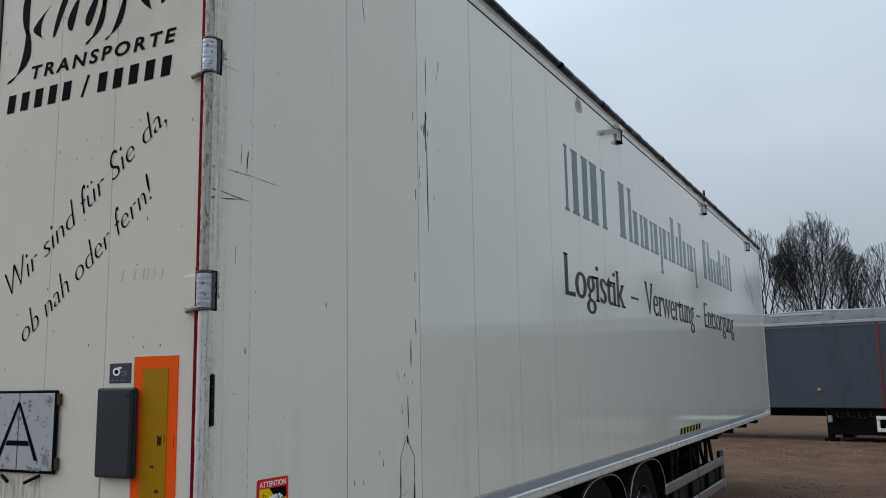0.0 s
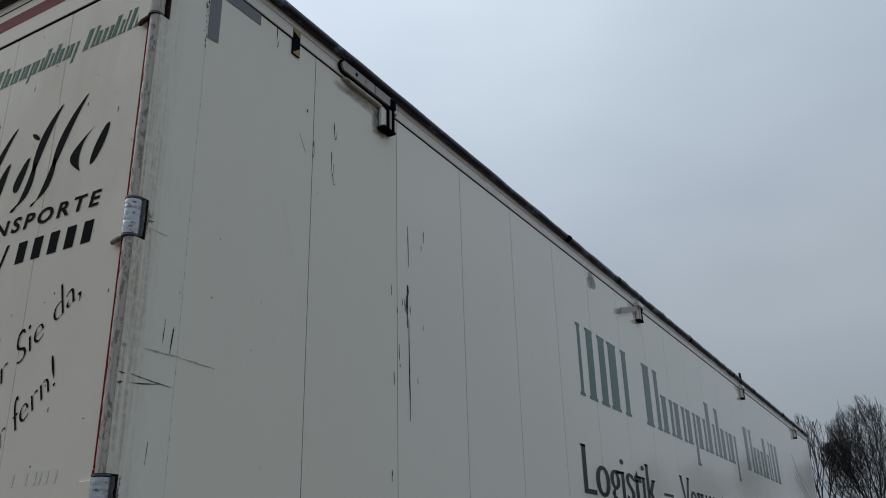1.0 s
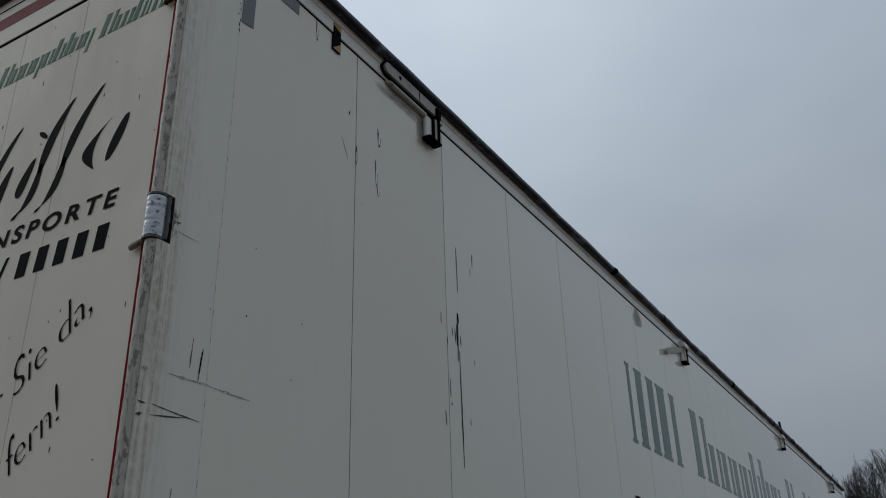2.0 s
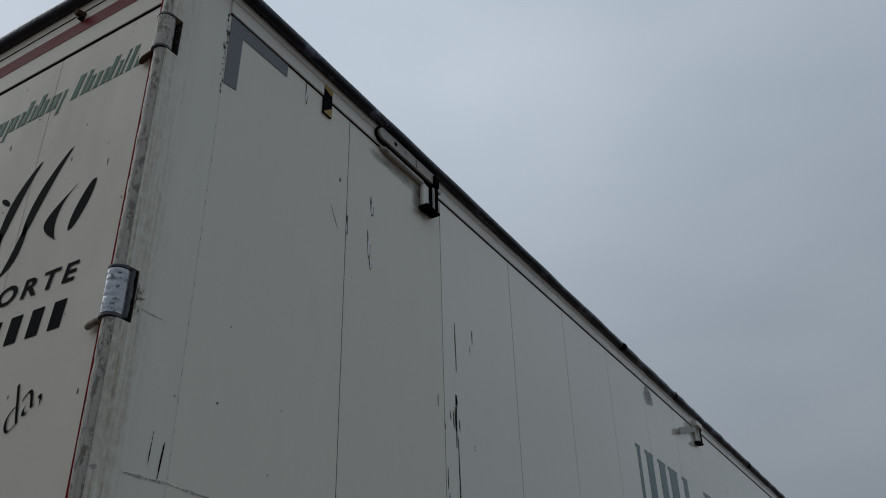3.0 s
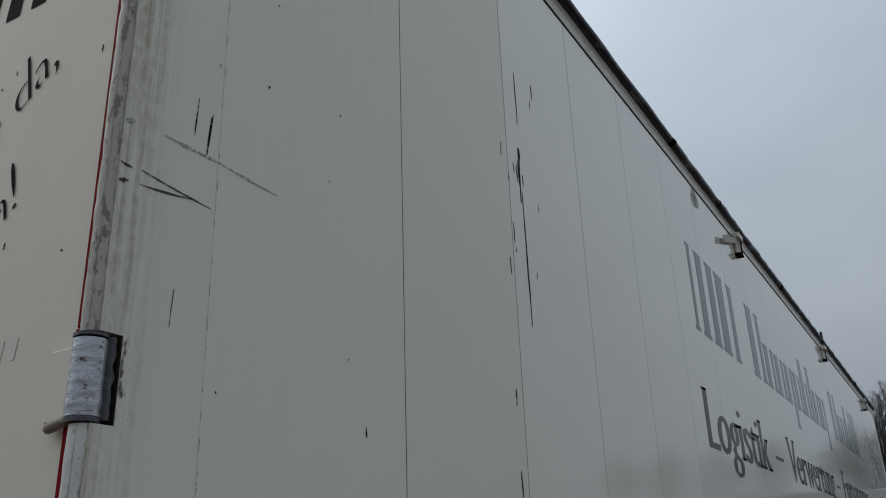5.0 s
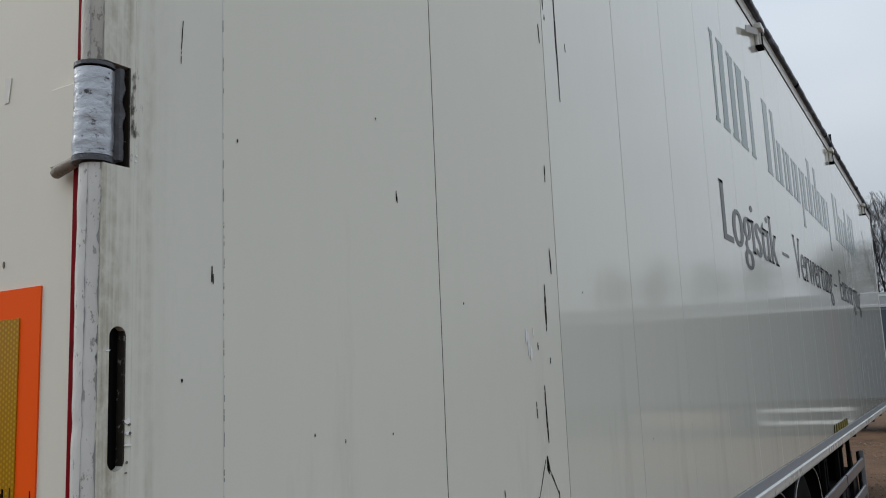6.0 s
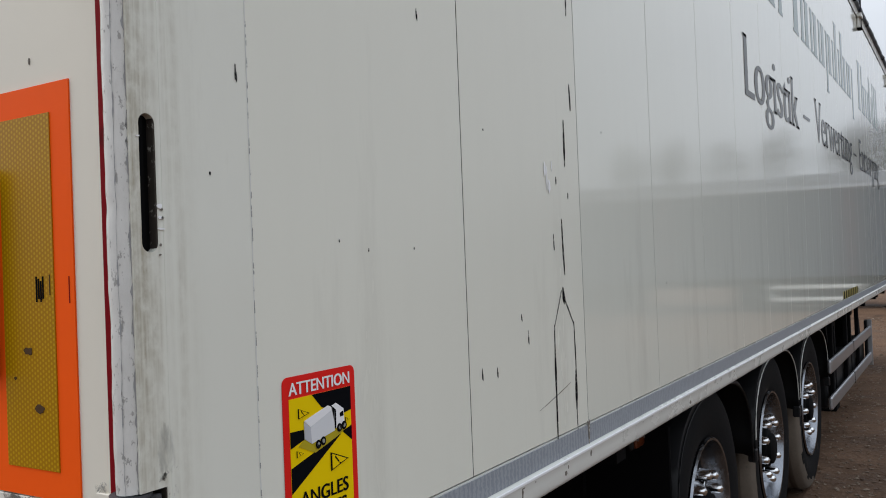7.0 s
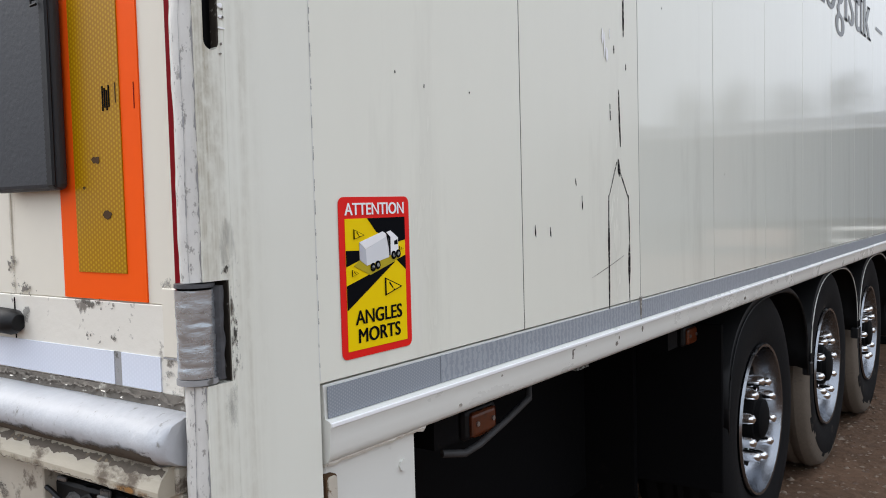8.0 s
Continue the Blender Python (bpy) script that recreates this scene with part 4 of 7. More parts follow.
def make_rear():
    """Rear doors, header above them and the chipped sill below."""
    door = part("rear_door", box(-1.145, -0.068, 0.008, 0.05, 1.162, 3.745), M["gap"], trailer, "cream-white rear door of vertical planks with painted lettering")
    edges = [-0.068, -0.480, -0.782, -1.145]
    for a, b in zip(edges, edges[1:]):
        part("door_plank", box(b + 0.0007, a - 0.0007, 0.0, 0.009, 1.285, 3.7355, 0.0012), M["door"], door)
    part("door_foot", box(-1.143, -0.068, -0.002, 0.008, 1.166, 1.2845, 0.001), M["chipped"], door, "chipped white door foot")
    part("door_seal", box(-0.0667, -0.0455, -0.0112, 0.027, 1.20, 2.12, 0.002), M["seal"], door, "dark red rubber door seal")
    part("door_seal", box(-0.0660, -0.0455, -0.0100, 0.027, 2.121, 3.745, 0.002), M["seal"], door, "dark red rubber door seal")
    part("seal_groove", box(-0.0678, -0.0668, -0.0005, 0.027, 1.20, 3.745), M["gap"], door)
    part("door_gap_seal", box(-1.20, -1.146, -0.006, 0.03, 1.17, 3.745, 0.004), M["black"], door)
    other = part("rear_door", box(-2.432, -1.201, 0.0, 0.05, 1.166, 3.745, 0.003), M["door"], trailer)
    part("door_seal", box(-2.448, -2.433, -0.004, 0.03, 1.20, 3.745), M["seal"], other)
    part("corner_post", box(-WIDTH, -2.449, -0.03, 0.029, 0.62, 3.93, 0.01), M["post"], trailer)
    header = part("rear_header", box(-WIDTH + 0.05, -0.052, -0.0035, 0.05, 3.7435, 3.945, 0.0015), M["door"], trailer, "white header beam above the rear doors")
    part("painted_stripe", box(-WIDTH + 0.06, -0.060, -0.0050, -0.0034, 3.814, 3.862), M["stripe"], header, "dark red stripe")
    part("header_lip", box(-WIDTH + 0.05, -0.052, -0.0015, 0.02, 3.7365, 3.7432), M["gap"], header)
    part("header_lip", box(-WIDTH + 0.05, -0.052, -0.0050, -0.0030, 3.898, 3.902), M["gap"], header)
    knob = part("header_lamp", tube([(-0.43, -0.003, 3.884), (-0.43, -0.030, 3.882)], [0.014, 0.010], 14), M["rust"], header, smooth=True)
    part("lamp_base", tube([(-0.43, -0.003, 3.874), (-0.43, -0.020, 3.874)], 0.011, 10), M["black"], knob, smooth=True)
    pts = [(x, -0.012 + 0.004 * noise.noise((x * 5, 1, 1)), 3.959 + 0.005 * noise.noise((x * 3, 4, 1))) for x in np.arange(-WIDTH, 0.03, 0.06)]
    part("rear_tarpaulin_hem", tube(pts, [0.024 + 0.003 * noise.noise((p[0] * 7, 2, 2)) for p in pts], 12), M["tarp"], trailer, smooth=True)
    # tapes on the door foot
    for a, b in ((-0.200, -0.113), (-0.66, -0.2175), (-1.12, -0.675)):
        part("reflective_tape", box(a, b, -0.004, -0.002, 1.1685, 1.215), M["tape_white"], door, "white reflective tape")
    # rounded beam and sill
    arc = [(0.0 - 0.062 * math.sin(radians(t)) ** 0.7, 1.114 + 0.034 * math.cos(radians(t))) for t in range(0, 181, 15)]
    bm = bmesh.new()
    xs = list(np.arange(-WIDTH + 0.05, -0.20, 0.05)) + list(np.arange(-0.20, -0.115, 0.012)) + list(np.arange(-0.115, -0.047, 0.006)) + [-0.046]
    rings = []
    for x in xs:
        taper = 0.80 + 0.20 * math.sqrt(max(0.0, 1 - max(0.0, 1 - (-x - 0.046) / 0.030) ** 2))
        dent = 0.003 * noise.noise((x * 8, 0, 0)) + 0.0016 * noise.noise((x * 30, 4, 0))
        rings.append([bm.verts.new((x, y * taper + dent * math.sin(i / 12 * math.pi), 1.114 + (z - 1.114) * (0.45 + 0.55 * taper) + 0.0015 * noise.noise((x * 14, i, 2)) + (0.005 * noise.noise((x * 60, i * 0.6, 6)) if x > -0.085 else 0.0))) for i, (y, z) in enumerate(arc)])
    for r, q in zip(rings, rings[1:]):
        for i in range(len(arc) - 1):
            bm.faces.new((r[i], r[i + 1], q[i + 1], q[i]))
    bm.faces.new(rings[0])
    bm.faces.new(rings[-1])
    part("rear_beam", bm, M["beam"], trailer, "dented half-round aluminium beam", smooth=True)
    part("beam_gap", box(-WIDTH + 0.05, -0.056, -0.004, 0.05, 1.134, 1.166), M["grime"], trailer, "grimy gap strip")
    sill = part("rear_sill", box(-WIDTH + 0.05, -0.052, -0.030, 0.05, 1.046, 1.082, 0.003), M["filthy"], trailer, "chipped cream sill below the beam")
    part("tape_gap", box(-0.2168, -0.2008, -0.0035, -0.002, 1.168, 1.2155), M["flaked"], door)
    part("caked_dirt", ragged(on_rear, -2.4, -0.058, 1.146, 1.1685, 3, 0.0015, 0.006, 0.0014, 0.8), M["grime"], sill, "caked grey-brown dirt")
    part("caked_dirt", ragged(on_rear, -0.62, -0.150, 1.152, 1.1665, 8, 0.002, 0.0085, 0.002, 0.9), M["grime"], sill)
    for k in range(13):
        x, z = -0.62 + 0.042 * k + 0.006 * math.sin(7.0 * k), 1.153 + 0.005 * math.sin(3.1 * k)
        part("paint_flake", ragged(on_rear, x, x + 0.006 + 0.004 * math.sin(5.0 * k), z, z + 0.005, k, 0.002, 0.0115, 0.0012, 0.7), M["chipped"], sill)
    # dark brown film on the beam's lower half, denser towards the bottom
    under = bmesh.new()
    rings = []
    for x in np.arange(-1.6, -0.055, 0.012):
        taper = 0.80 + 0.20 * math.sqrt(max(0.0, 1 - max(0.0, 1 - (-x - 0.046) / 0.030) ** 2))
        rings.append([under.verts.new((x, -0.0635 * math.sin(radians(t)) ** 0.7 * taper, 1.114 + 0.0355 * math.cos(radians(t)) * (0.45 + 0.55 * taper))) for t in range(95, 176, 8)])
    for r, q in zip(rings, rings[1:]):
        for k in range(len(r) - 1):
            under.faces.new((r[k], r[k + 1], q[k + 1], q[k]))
    part("beam_dirt", under, M["beam_dirt"], sill, "brown film under the beam, denser towards its bottom", smooth=True)
    # torn edges of dirt where the beam meets the ledge, and along the ledge's foot
    def on_slope(u, v, lift):
        return (u, -0.0500 + 0.707 * v - 0.707 * lift, 1.0700 + 0.707 * v + 0.707 * lift)
    part("caked_dirt", ragged(on_slope, -2.4, -0.060, -0.003, 0.0198, 14, 0.0015, 0.0008, 0.0004, 0.55), M["beam_grime"], sill, "dark brown dirt below the beam")
    part("caked_dirt", ragged(on_rear, -1.2, -0.062, 1.0440, 1.0505, 21, 0.0015, 0.0570, 0.0006, 1.0), M["beam_grime"], sill)
    # sloping ledge below the beam
    part("sill_ledge", profile([(-0.036, 1.084), (-0.050, 1.070), (-0.056, 1.056), (-0.056, 1.046), (-0.024, 1.046), (-0.024, 1.084)], "x", -WIDTH + 0.06, -0.058), M["ledge"], sill, "sloping cream ledge with brown stains")
    part("rust_stain", sheet([[(-0.16, 1.046), (-0.060, 1.046), (-0.060, 1.056), (-0.16, 1.056)]], on_rear, 0.0576, 0.0003), M["rust_smear"], sill, "orange rust stain")
    part("rust_stain", sheet([[(-0.60, 1.046), (-0.25, 1.046), (-0.25, 1.056), (-0.60, 1.056)]], on_rear, 0.0576, 0.0003), M["rear_streak"], sill)
    # panel with the lamp recess
    for x0, x1, z0, z1 in ((-1.3, -0.382, 0.62, 1.0455), (-0.382, -0.052, 0.62, 0.84), (-0.085, -0.052, 0.84, 1.0455), (-WIDTH + 0.05, -1.301, 0.62, 1.0455)):
        part("rear_panel", box(x0 + 0.0005, x1 - 0.0005, -0.024, 0.03, z0 + 0.0005, z1, 0.002), M["stained_panel"] if z1 > 1 and x1 < -0.4 else M["filthy"], trailer)
    part("panel_lip", box(-0.380, -0.086, -0.026, -0.018, 1.033, 1.0455, 0.002), M["filthy"], trailer)
    lamp = part("tail_lamp", box(-0.44, -0.09, 0.02, 0.03, 0.825, 1.02), M["gap"], trailer, "recessed broken tail lamp with wiring")
    part("lamp_housing", box(-0.43, -0.10, -0.004, 0.02, 0.855, 0.985, 0.008, seg=2), M["black"], lamp)
    for k in range(5):
        x = -0.40 + 0.066 * k
        part("reflector", tube([(x, -0.004, 0.945), (x, -0.012, 0.945)], [0.026, 0.020], 12), M["bright"], lamp, smooth=True)
    for k in range(6):
        x = -0.415 + 0.055 * k + 0.012 * math.sin(4.0 * k)
        part("mount_strip", box(x, x + 0.014 + 0.010 * (k % 2), -0.012, -0.006, 0.980 + 0.004 * (k % 3), 0.988 + 0.003 * (k % 2), 0.002), M["bright"], lamp)
    pts = [(-0.42 + 0.33 * i / 14, -0.014 - 0.006 * math.sin(i), 0.965 + 0.012 * math.sin(i * 1.3)) for i in range(15)]
    part("cable", tube(pts, 0.004, 6), M["black"], lamp, smooth=True)
    for x0, x1, z0, z1, kind in ((-0.50, -0.455, 1.262, 1.38, "rear_crust"), (-0.50, -0.385, 1.262, 1.315, "rear_crust"), (-0.47, -0.425, 1.225, 1.275, "rear_soot"), (-0.30, -0.235, 1.213, 1.245, "rear_crust"), (-0.24, -0.19, 1.213, 1.262, "rear_crust"), (-0.13, -0.060, 1.150, 1.20, "rear_soot"), (-0.118, -0.062, 1.296, 1.325, "rear_soot"), (-0.112, -0.064, 1.186, 1.202, "rear_soot"), (-0.62, -0.06, 1.158, 1.19, "rear_crust"), (-0.34, -0.14, 1.268, 1.292, "rear_crust")):
        smear(door, on_rear, x0, x1, z0, z1, kind, 0.0032)
    for x0, x1, z0, z1 in ((-1.12, -0.72, 1.28, 1.46), (-0.735, -0.66, 1.40, 1.76), (-0.49, -0.465, 1.29, 1.50)):
        smear(door, on_rear, x0, x1, z0, z1, "rear_streak", 0.0009)
    # thin brown film over the upper part of the door
    for x0, x1, z0, z1 in ((-1.14, -0.07, 2.2, 3.745), (-0.8, -0.07, 2.9, 3.745)):
        smear(door, on_rear, x0, x1, z0, z1, "rear_film", 0.0004 if x0 < -1 else 0.0008)
    for x0, x1, z0, z1 in ((-0.60, -0.45, 0.90, 1.02), (-0.56, -0.46, 0.86, 0.98)):
        part("dirt_smear", sheet([[(x0, z0), (x1, z0), (x1, z1), (x0, z1)]], on_rear, 0.0252, 0.0003), M["rear_crust"], trailer)
    part("lamp_bracket", box(-0.440, -0.426, -0.020, -0.006, 0.90, 1.000, 0.003), M["chipped"], lamp)
    board = part("lamp_board", box(-0.255, -0.185, -0.018, -0.014, 0.962, 0.984, 0.002), M["flaked"], lamp, "pale perforated strip")
    for k in range(5):
        part("board_hole", tube([(-0.247 + 0.013 * k, -0.0178, 0.969 + 0.007 * (k % 2)), (-0.247 + 0.013 * k, -0.0190, 0.969 + 0.007 * (k % 2))], 0.0035, 8), M["gap"], board)
    part("loose_cable", tube([(-0.30, -0.020, 0.93), (-0.26, -0.026, 0.952), (-0.20, -0.024, 0.972), (-0.13, -0.022, 0.968)], 0.004, 8), M["black"], lamp, smooth=True)
    lamp.location.z = 0.024
    # under-run bar
    part("bumper_bar", box(-WIDTH + 0.06, -0.06, -0.02, 0.10, 0.45, 0.58, 0.015, seg=2), M["steel"], trailer)
    return door


rear_door = make_rear()


def make_rear_fittings():
    # tall reflective board
    board = part("marker_board", box(-0.335, -0.137, -0.0025, 0.0, 1.287, 1.838), M["orange"], trailer, "orange-red marker board with an amber honeycomb field")
    part("amber_field", box(-0.293, -0.178, -0.0040, -0.0025, 1.325, 1.799), M["amber"], board, "amber reflective honeycomb")
    for x, z, w in ((-0.238, 1.483, 0.009), (-0.217, 1.406, 0.010), (-0.270, 1.445, 0.003)):
        part("spot", sheet([[(x + w * math.cos(a) * (1 + 0.5 * noise.noise((a * 1.5, z * 40, 1))), z + 0.6 * w * math.sin(a) * (1 + 0.7 * noise.noise((a * 1.5, z * 30, 4)))) for a in np.arange(0, 6.2, 0.25)]], on_rear, 0.0048), M["rust"], board)
    for k in range(4):
        part("print_bar", sheet([[(-0.217 + 0.0048 * k, 1.549 + 0.004 * (k % 2)), (-0.214 + 0.0048 * k, 1.549 + 0.004 * (k % 2)), (-0.214 + 0.0048 * k, 1.583 - 0.003 * (k % 3)), (-0.217 + 0.0048 * k, 1.583 - 0.003 * (k % 3))]], on_rear, 0.0048), M["ink"], board)
    part("print_bar", sheet([[(-0.187, 1.558), (-0.1855, 1.558), (-0.1855, 1.585), (-0.187, 1.585)]], on_rear, 0.0048), M["rust"], board)
    part("print_bar", sheet([[(-0.1475, 1.547), (-0.146, 1.547), (-0.146, 1.582), (-0.1475, 1.582)]], on_rear, 0.0032), M["seal"], board)
    # dark rubber flap over the board
    flap = part("cover_flap", box(-0.480, -0.303, -0.028, -0.006, 1.443, 1.737, 0.009, seg=3), M["grey_flap"], trailer, "faded dark grey plastic cover flap")
    part("flap_rim", box(-0.320, -0.301, -0.032, -0.026, 1.447, 1.733, 0.003), M["black"], flap)
    for k in range(40):
        z = 1.455 + 0.0066 * k
        part("stitch", box(-0.323, -0.3205, -0.0295, -0.0275, z, z + 0.003), M["black"], flap)
    part("flap_clip", tube([(-0.324, -0.028, 1.716), (-0.330, -0.036, 1.712), (-0.326, -0.038, 1.703), (-0.319, -0.034, 1.706)], 0.0022, 6), M["black"], flap, smooth=True)
    # small dark sticker with an emblem in plain shapes
    st = part("sticker", box(-0.452, -0.350, -0.0014, 0.0, 1.752, 1.818), material("navy_film", (0.03, 0.035, 0.05), 0.35, vary=0.1), trailer, "small dark square sticker with a pale emblem")
    ring = [(-0.418 + 0.018 * math.cos(a), 1.790 + 0.014 * math.sin(a)) for a in np.arange(0, 6.28, 0.4)]
    part("emblem", sheet([ring, [(-0.412, 1.800), (-0.392, 1.800), (-0.394, 1.806), (-0.41, 1.806)]], on_rear, 0.0026), M["white_film"], st)
    part("emblem", sheet([[(-0.418 + 0.009 * math.cos(a), 1.790 + 0.007 * math.sin(a)) for a in np.arange(0, 6.28, 0.5)]], on_rear, 0.0032), M["ink"], st)
    for k in range(3):
        part("print_bar", sheet([[(-0.388, 1.789 - 0.006 * k), (-0.368, 1.789 - 0.006 * k), (-0.368, 1.792 - 0.006 * k), (-0.388, 1.792 - 0.006 * k)]], on_rear, 0.0026), M["scuff"], st)
    part("print_bar", sheet([[(-0.445, 1.760), (-0.370, 1.760), (-0.370, 1.762), (-0.445, 1.762)]], on_rear, 0.0026), M["scuff"], st)
    # folding plate with the letter A
    plate = part("sign_plate", box(-1.118, -0.722, -0.014, -0.004, 1.444, 1.732, 0.004), M["ink"], trailer, "rusty folding white plate with a black letter A")
    white = material("rusty_white_enamel", (0.43, 0.44, 0.46), 0.45, vary=0.08, fine=30, coarse=4, stain=(0.13, 0.115, 0.10), stain_amount=0.42, stain_scale=38, stain_edge=0.06)
    for a, b in ((-0.918, -0.734), (-1.106, -0.922)):
        part("plate_face", box(a, b, -0.0155, -0.0138, 1.454, 1.722, 0.001), white, plate)
    w = 0.020
    strokes = [[(-0.920 - 0.006, 1.690), (-0.920 + 0.006, 1.690), (-0.806, 1.488), (-0.806 - w, 1.488)], [(-0.920 - 0.006, 1.690), (-0.920 + 0.006, 1.690), (-1.034 + w, 1.488), (-1.034, 1.488)], [(-0.985, 1.538), (-0.855, 1.538), (-0.866, 1.556), (-0.974, 1.556)]]
    part("letter", sheet(strokes, lambda u, v, k: Vector((u, -0.0155 - k, v)), 0.0012), M["ink"], plate, "black letter A")
    for x0, x1, z0, z1 in ((-0.80, -0.73, 1.44, 1.56), (-0.93, -0.73, 1.445, 1.475), (-0.80, -0.73, 1.66, 1.73), (-0.945, -0.90, 1.45, 1.72), (-1.10, -0.95, 1.44, 1.50)):
        part("dirt_smear", sheet([[(x0, z0), (x1, z0), (x1, z1), (x0, z1)]], on_rear, 0.0172, 0.0003), M["rear_soot"], plate)
    for z in (1.48, 1.70):
        part("plate_hinge", tube([(-0.715, -0.010, z - 0.02), (-0.715, -0.010, z + 0.02)], 0.008, 8), M["rust"], plate, smooth=True)
    part("latch", tube([(-0.80, -0.012, 1.436), (-0.86, -0.018, 1.414), (-0.868, -0.018, 1.410)], 0.006, 8), M["steel"], plate, smooth=True)
    part("latch", tube([(-1.0, -0.012, 1.432), (-0.96, -0.018, 1.412)], 0.006, 8), M["steel"], plate, smooth=True)
    plate.location.x = 0.03
    lug = part("door_buffer", tube([(-0.56, -0.014, 1.246), (-0.465, -0.014, 1.243), (-0.452, -0.012, 1.242)], [0.020, 0.020, 0.013], 14), M["black"], trailer, "black rubber door buffer", smooth=True)
    part("drain_seam", box(-0.4802, -0.4788, -0.0035, -0.0019, 1.17, 1.28), M["gap"], lug)


make_rear_fittings()


def make_rear_lettering():
    for poly in bars(-1.07, -0.118, 3.545, "MC Cxxgxdixg CmdM", 0.078, 0.052, 0.33):
        part("name_bar", sheet([poly], on_rear), M["green_dark"], rear_door)
    # the large script name: plain slanted blades, some of them bowed
    polys = []
    for p0, p1, p2, w in (((-0.975, 3.335), (-1.02, 3.22), (-0.985, 3.11), 0.034), ((-0.985, 3.13), (-0.955, 2.955), (-1.09, 2.932), 0.040), ((-0.860, 3.200), (-0.985, 3.12), (-0.885, 3.072), 0.034),
                          ((-0.690, 3.330), (-0.775, 3.24), (-0.830, 3.070), 0.032), ((-0.700, 3.195), (-0.745, 3.12), (-0.735, 3.076), 0.034), ((-0.595, 3.190), (-0.640, 3.11), (-0.640, 3.074), 0.036),
                          ((-0.455, 3.352), (-0.535, 3.27), (-0.560, 3.13), 0.036), ((-0.555, 3.16), (-0.575, 3.01), (-0.650, 3.006), 0.030), ((-0.330, 3.352), (-0.425, 3.25), (-0.455, 3.12), 0.036), ((-0.450, 3.15), (-0.475, 3.01), (-0.545, 3.002), 0.030),
                          ((-0.275, 3.212), (-0.400, 3.135), (-0.318, 3.068), 0.036), ((-0.205, 3.208), (-0.235, 3.14), (-0.262, 3.078), 0.036), ((-0.585, 3.280), (-0.575, 3.265), (-0.563, 3.25), 0.030)):
        n = 12
        p0, p1, p2 = Vector(p0), Vector(p1), Vector(p2)
        left, right = [], []
        for i in range(n + 1):
            t = i / n
            c = p0 * (1 - t) ** 2 + p1 * 2 * t * (1 - t) + p2 * t * t
            d = ((p1 - p0) * (1 - t) + (p2 - p1) * t).normalized()
            half = 0.62 * w * (0.30 + 0.70 * math.sin(math.pi * t) ** 0.7)
            left.append((c.x + half * abs(d.y) + 0.3 * half * abs(d.x), c.y - half * d.x * 0.6))
            right.append((c.x - half * abs(d.y) - 0.3 * half * abs(d.x), c.y + half * d.x * 0.6))
        polys.append(right + left[::-1])
    for poly in polys:
        part("script_stroke", sheet([poly], on_rear), M["ink"], rear_door)
    word_part(words("TRANSPORTE", on_rear, -0.948, 2.922, 0.757, 0.050, space=1.35, weight=0.020, shear=0.16, fat=(0.010, 0.004)), M["ink"], rear_door, "black painted letter")
    digits = [[(u, 2.803), (u + 0.043, 2.803), (u + 0.052, 2.875), (u + 0.009, 2.875)] for u in [-1.083 + 0.079 * k for k in range(5)] + [-0.577 + 0.079 * k for k in range(5)]]
    digits.append([(-0.664, 2.800), (-0.651, 2.800), (-0.618, 2.880), (-0.631, 2.880)])
    for poly in digits:
        part("number_bar", sheet([poly], on_rear), M["ink"], rear_door)
    word_part(words("Wir sind f\u00fcr Sie da,", on_rear, -0.985, 2.084, 0.945, 0.106, turn=36.0, shear=0.50, weight=-0.016, fat=(0.010, -0.012), small=0.74), M["ink"], rear_door, "black slanted letter of the slogan")
    word_part(words("ob nah oder fern!", on_rear, -0.903, 1.903, 0.812, 0.102, turn=37.2, shear=0.50, weight=-0.016, fat=(0.010, -0.012), small=0.74), M["ink"], rear_door, "black slanted letter of the slogan")
    # ghost of old removed writing
    residue = material("faint_residue", (0.655, 0.635, 0.57), 0.5, vary=0.2)
    for k in (0, 2, 3.3, 4, 5, 6.2):
        part("ghost_mark", sheet([[(-0.42 + 0.03 * k, 2.10), (-0.41 + 0.03 * k, 2.10), (-0.405 + 0.03 * k, 2.135), (-0.42 + 0.03 * k, 2.137)]], on_rear, 0.0012), residue, rear_door)


make_rear_lettering()


def make_rear_specks():
    """Scattered chips and fine marks on the rear door."""
    rng = random.Random(17)
    for _ in range(60):
        u, v = rng.uniform(-1.12, -0.085), rng.uniform(1.30, 3.70)
        if -0.54 < u < -0.13 and v < 1.86 or -1.12 < u < -0.70 and v < 1.76:
            continue
        w, h = rng.uniform(0.001, 0.003), rng.uniform(0.0015, 0.005) * (2.2 if rng.random() < 0.15 else 1)
        part("paint_speck", sheet([[(u + w * math.cos(a) * (1 + 0.5 * noise.noise((a, u * 9, v))), v + h * math.sin(a)) for a in np.arange(0, 6.2, 0.7)]], on_rear, 0.0011), M["grime"], rear_door)
    for u, v, h in ((-0.098, 1.985, 0.022), (-0.105, 2.62, 0.012), (-0.62, 2.45, 0.010), (-0.30, 2.30, 0.012)):
        part("scrape_mark", sheet([[(u - 0.0012, v), (u + 0.0012, v), (u + 0.002, v + h), (u, v + h)]], on_rear, 0.0011), M["scratch"], rear_door)


make_rear_specks()


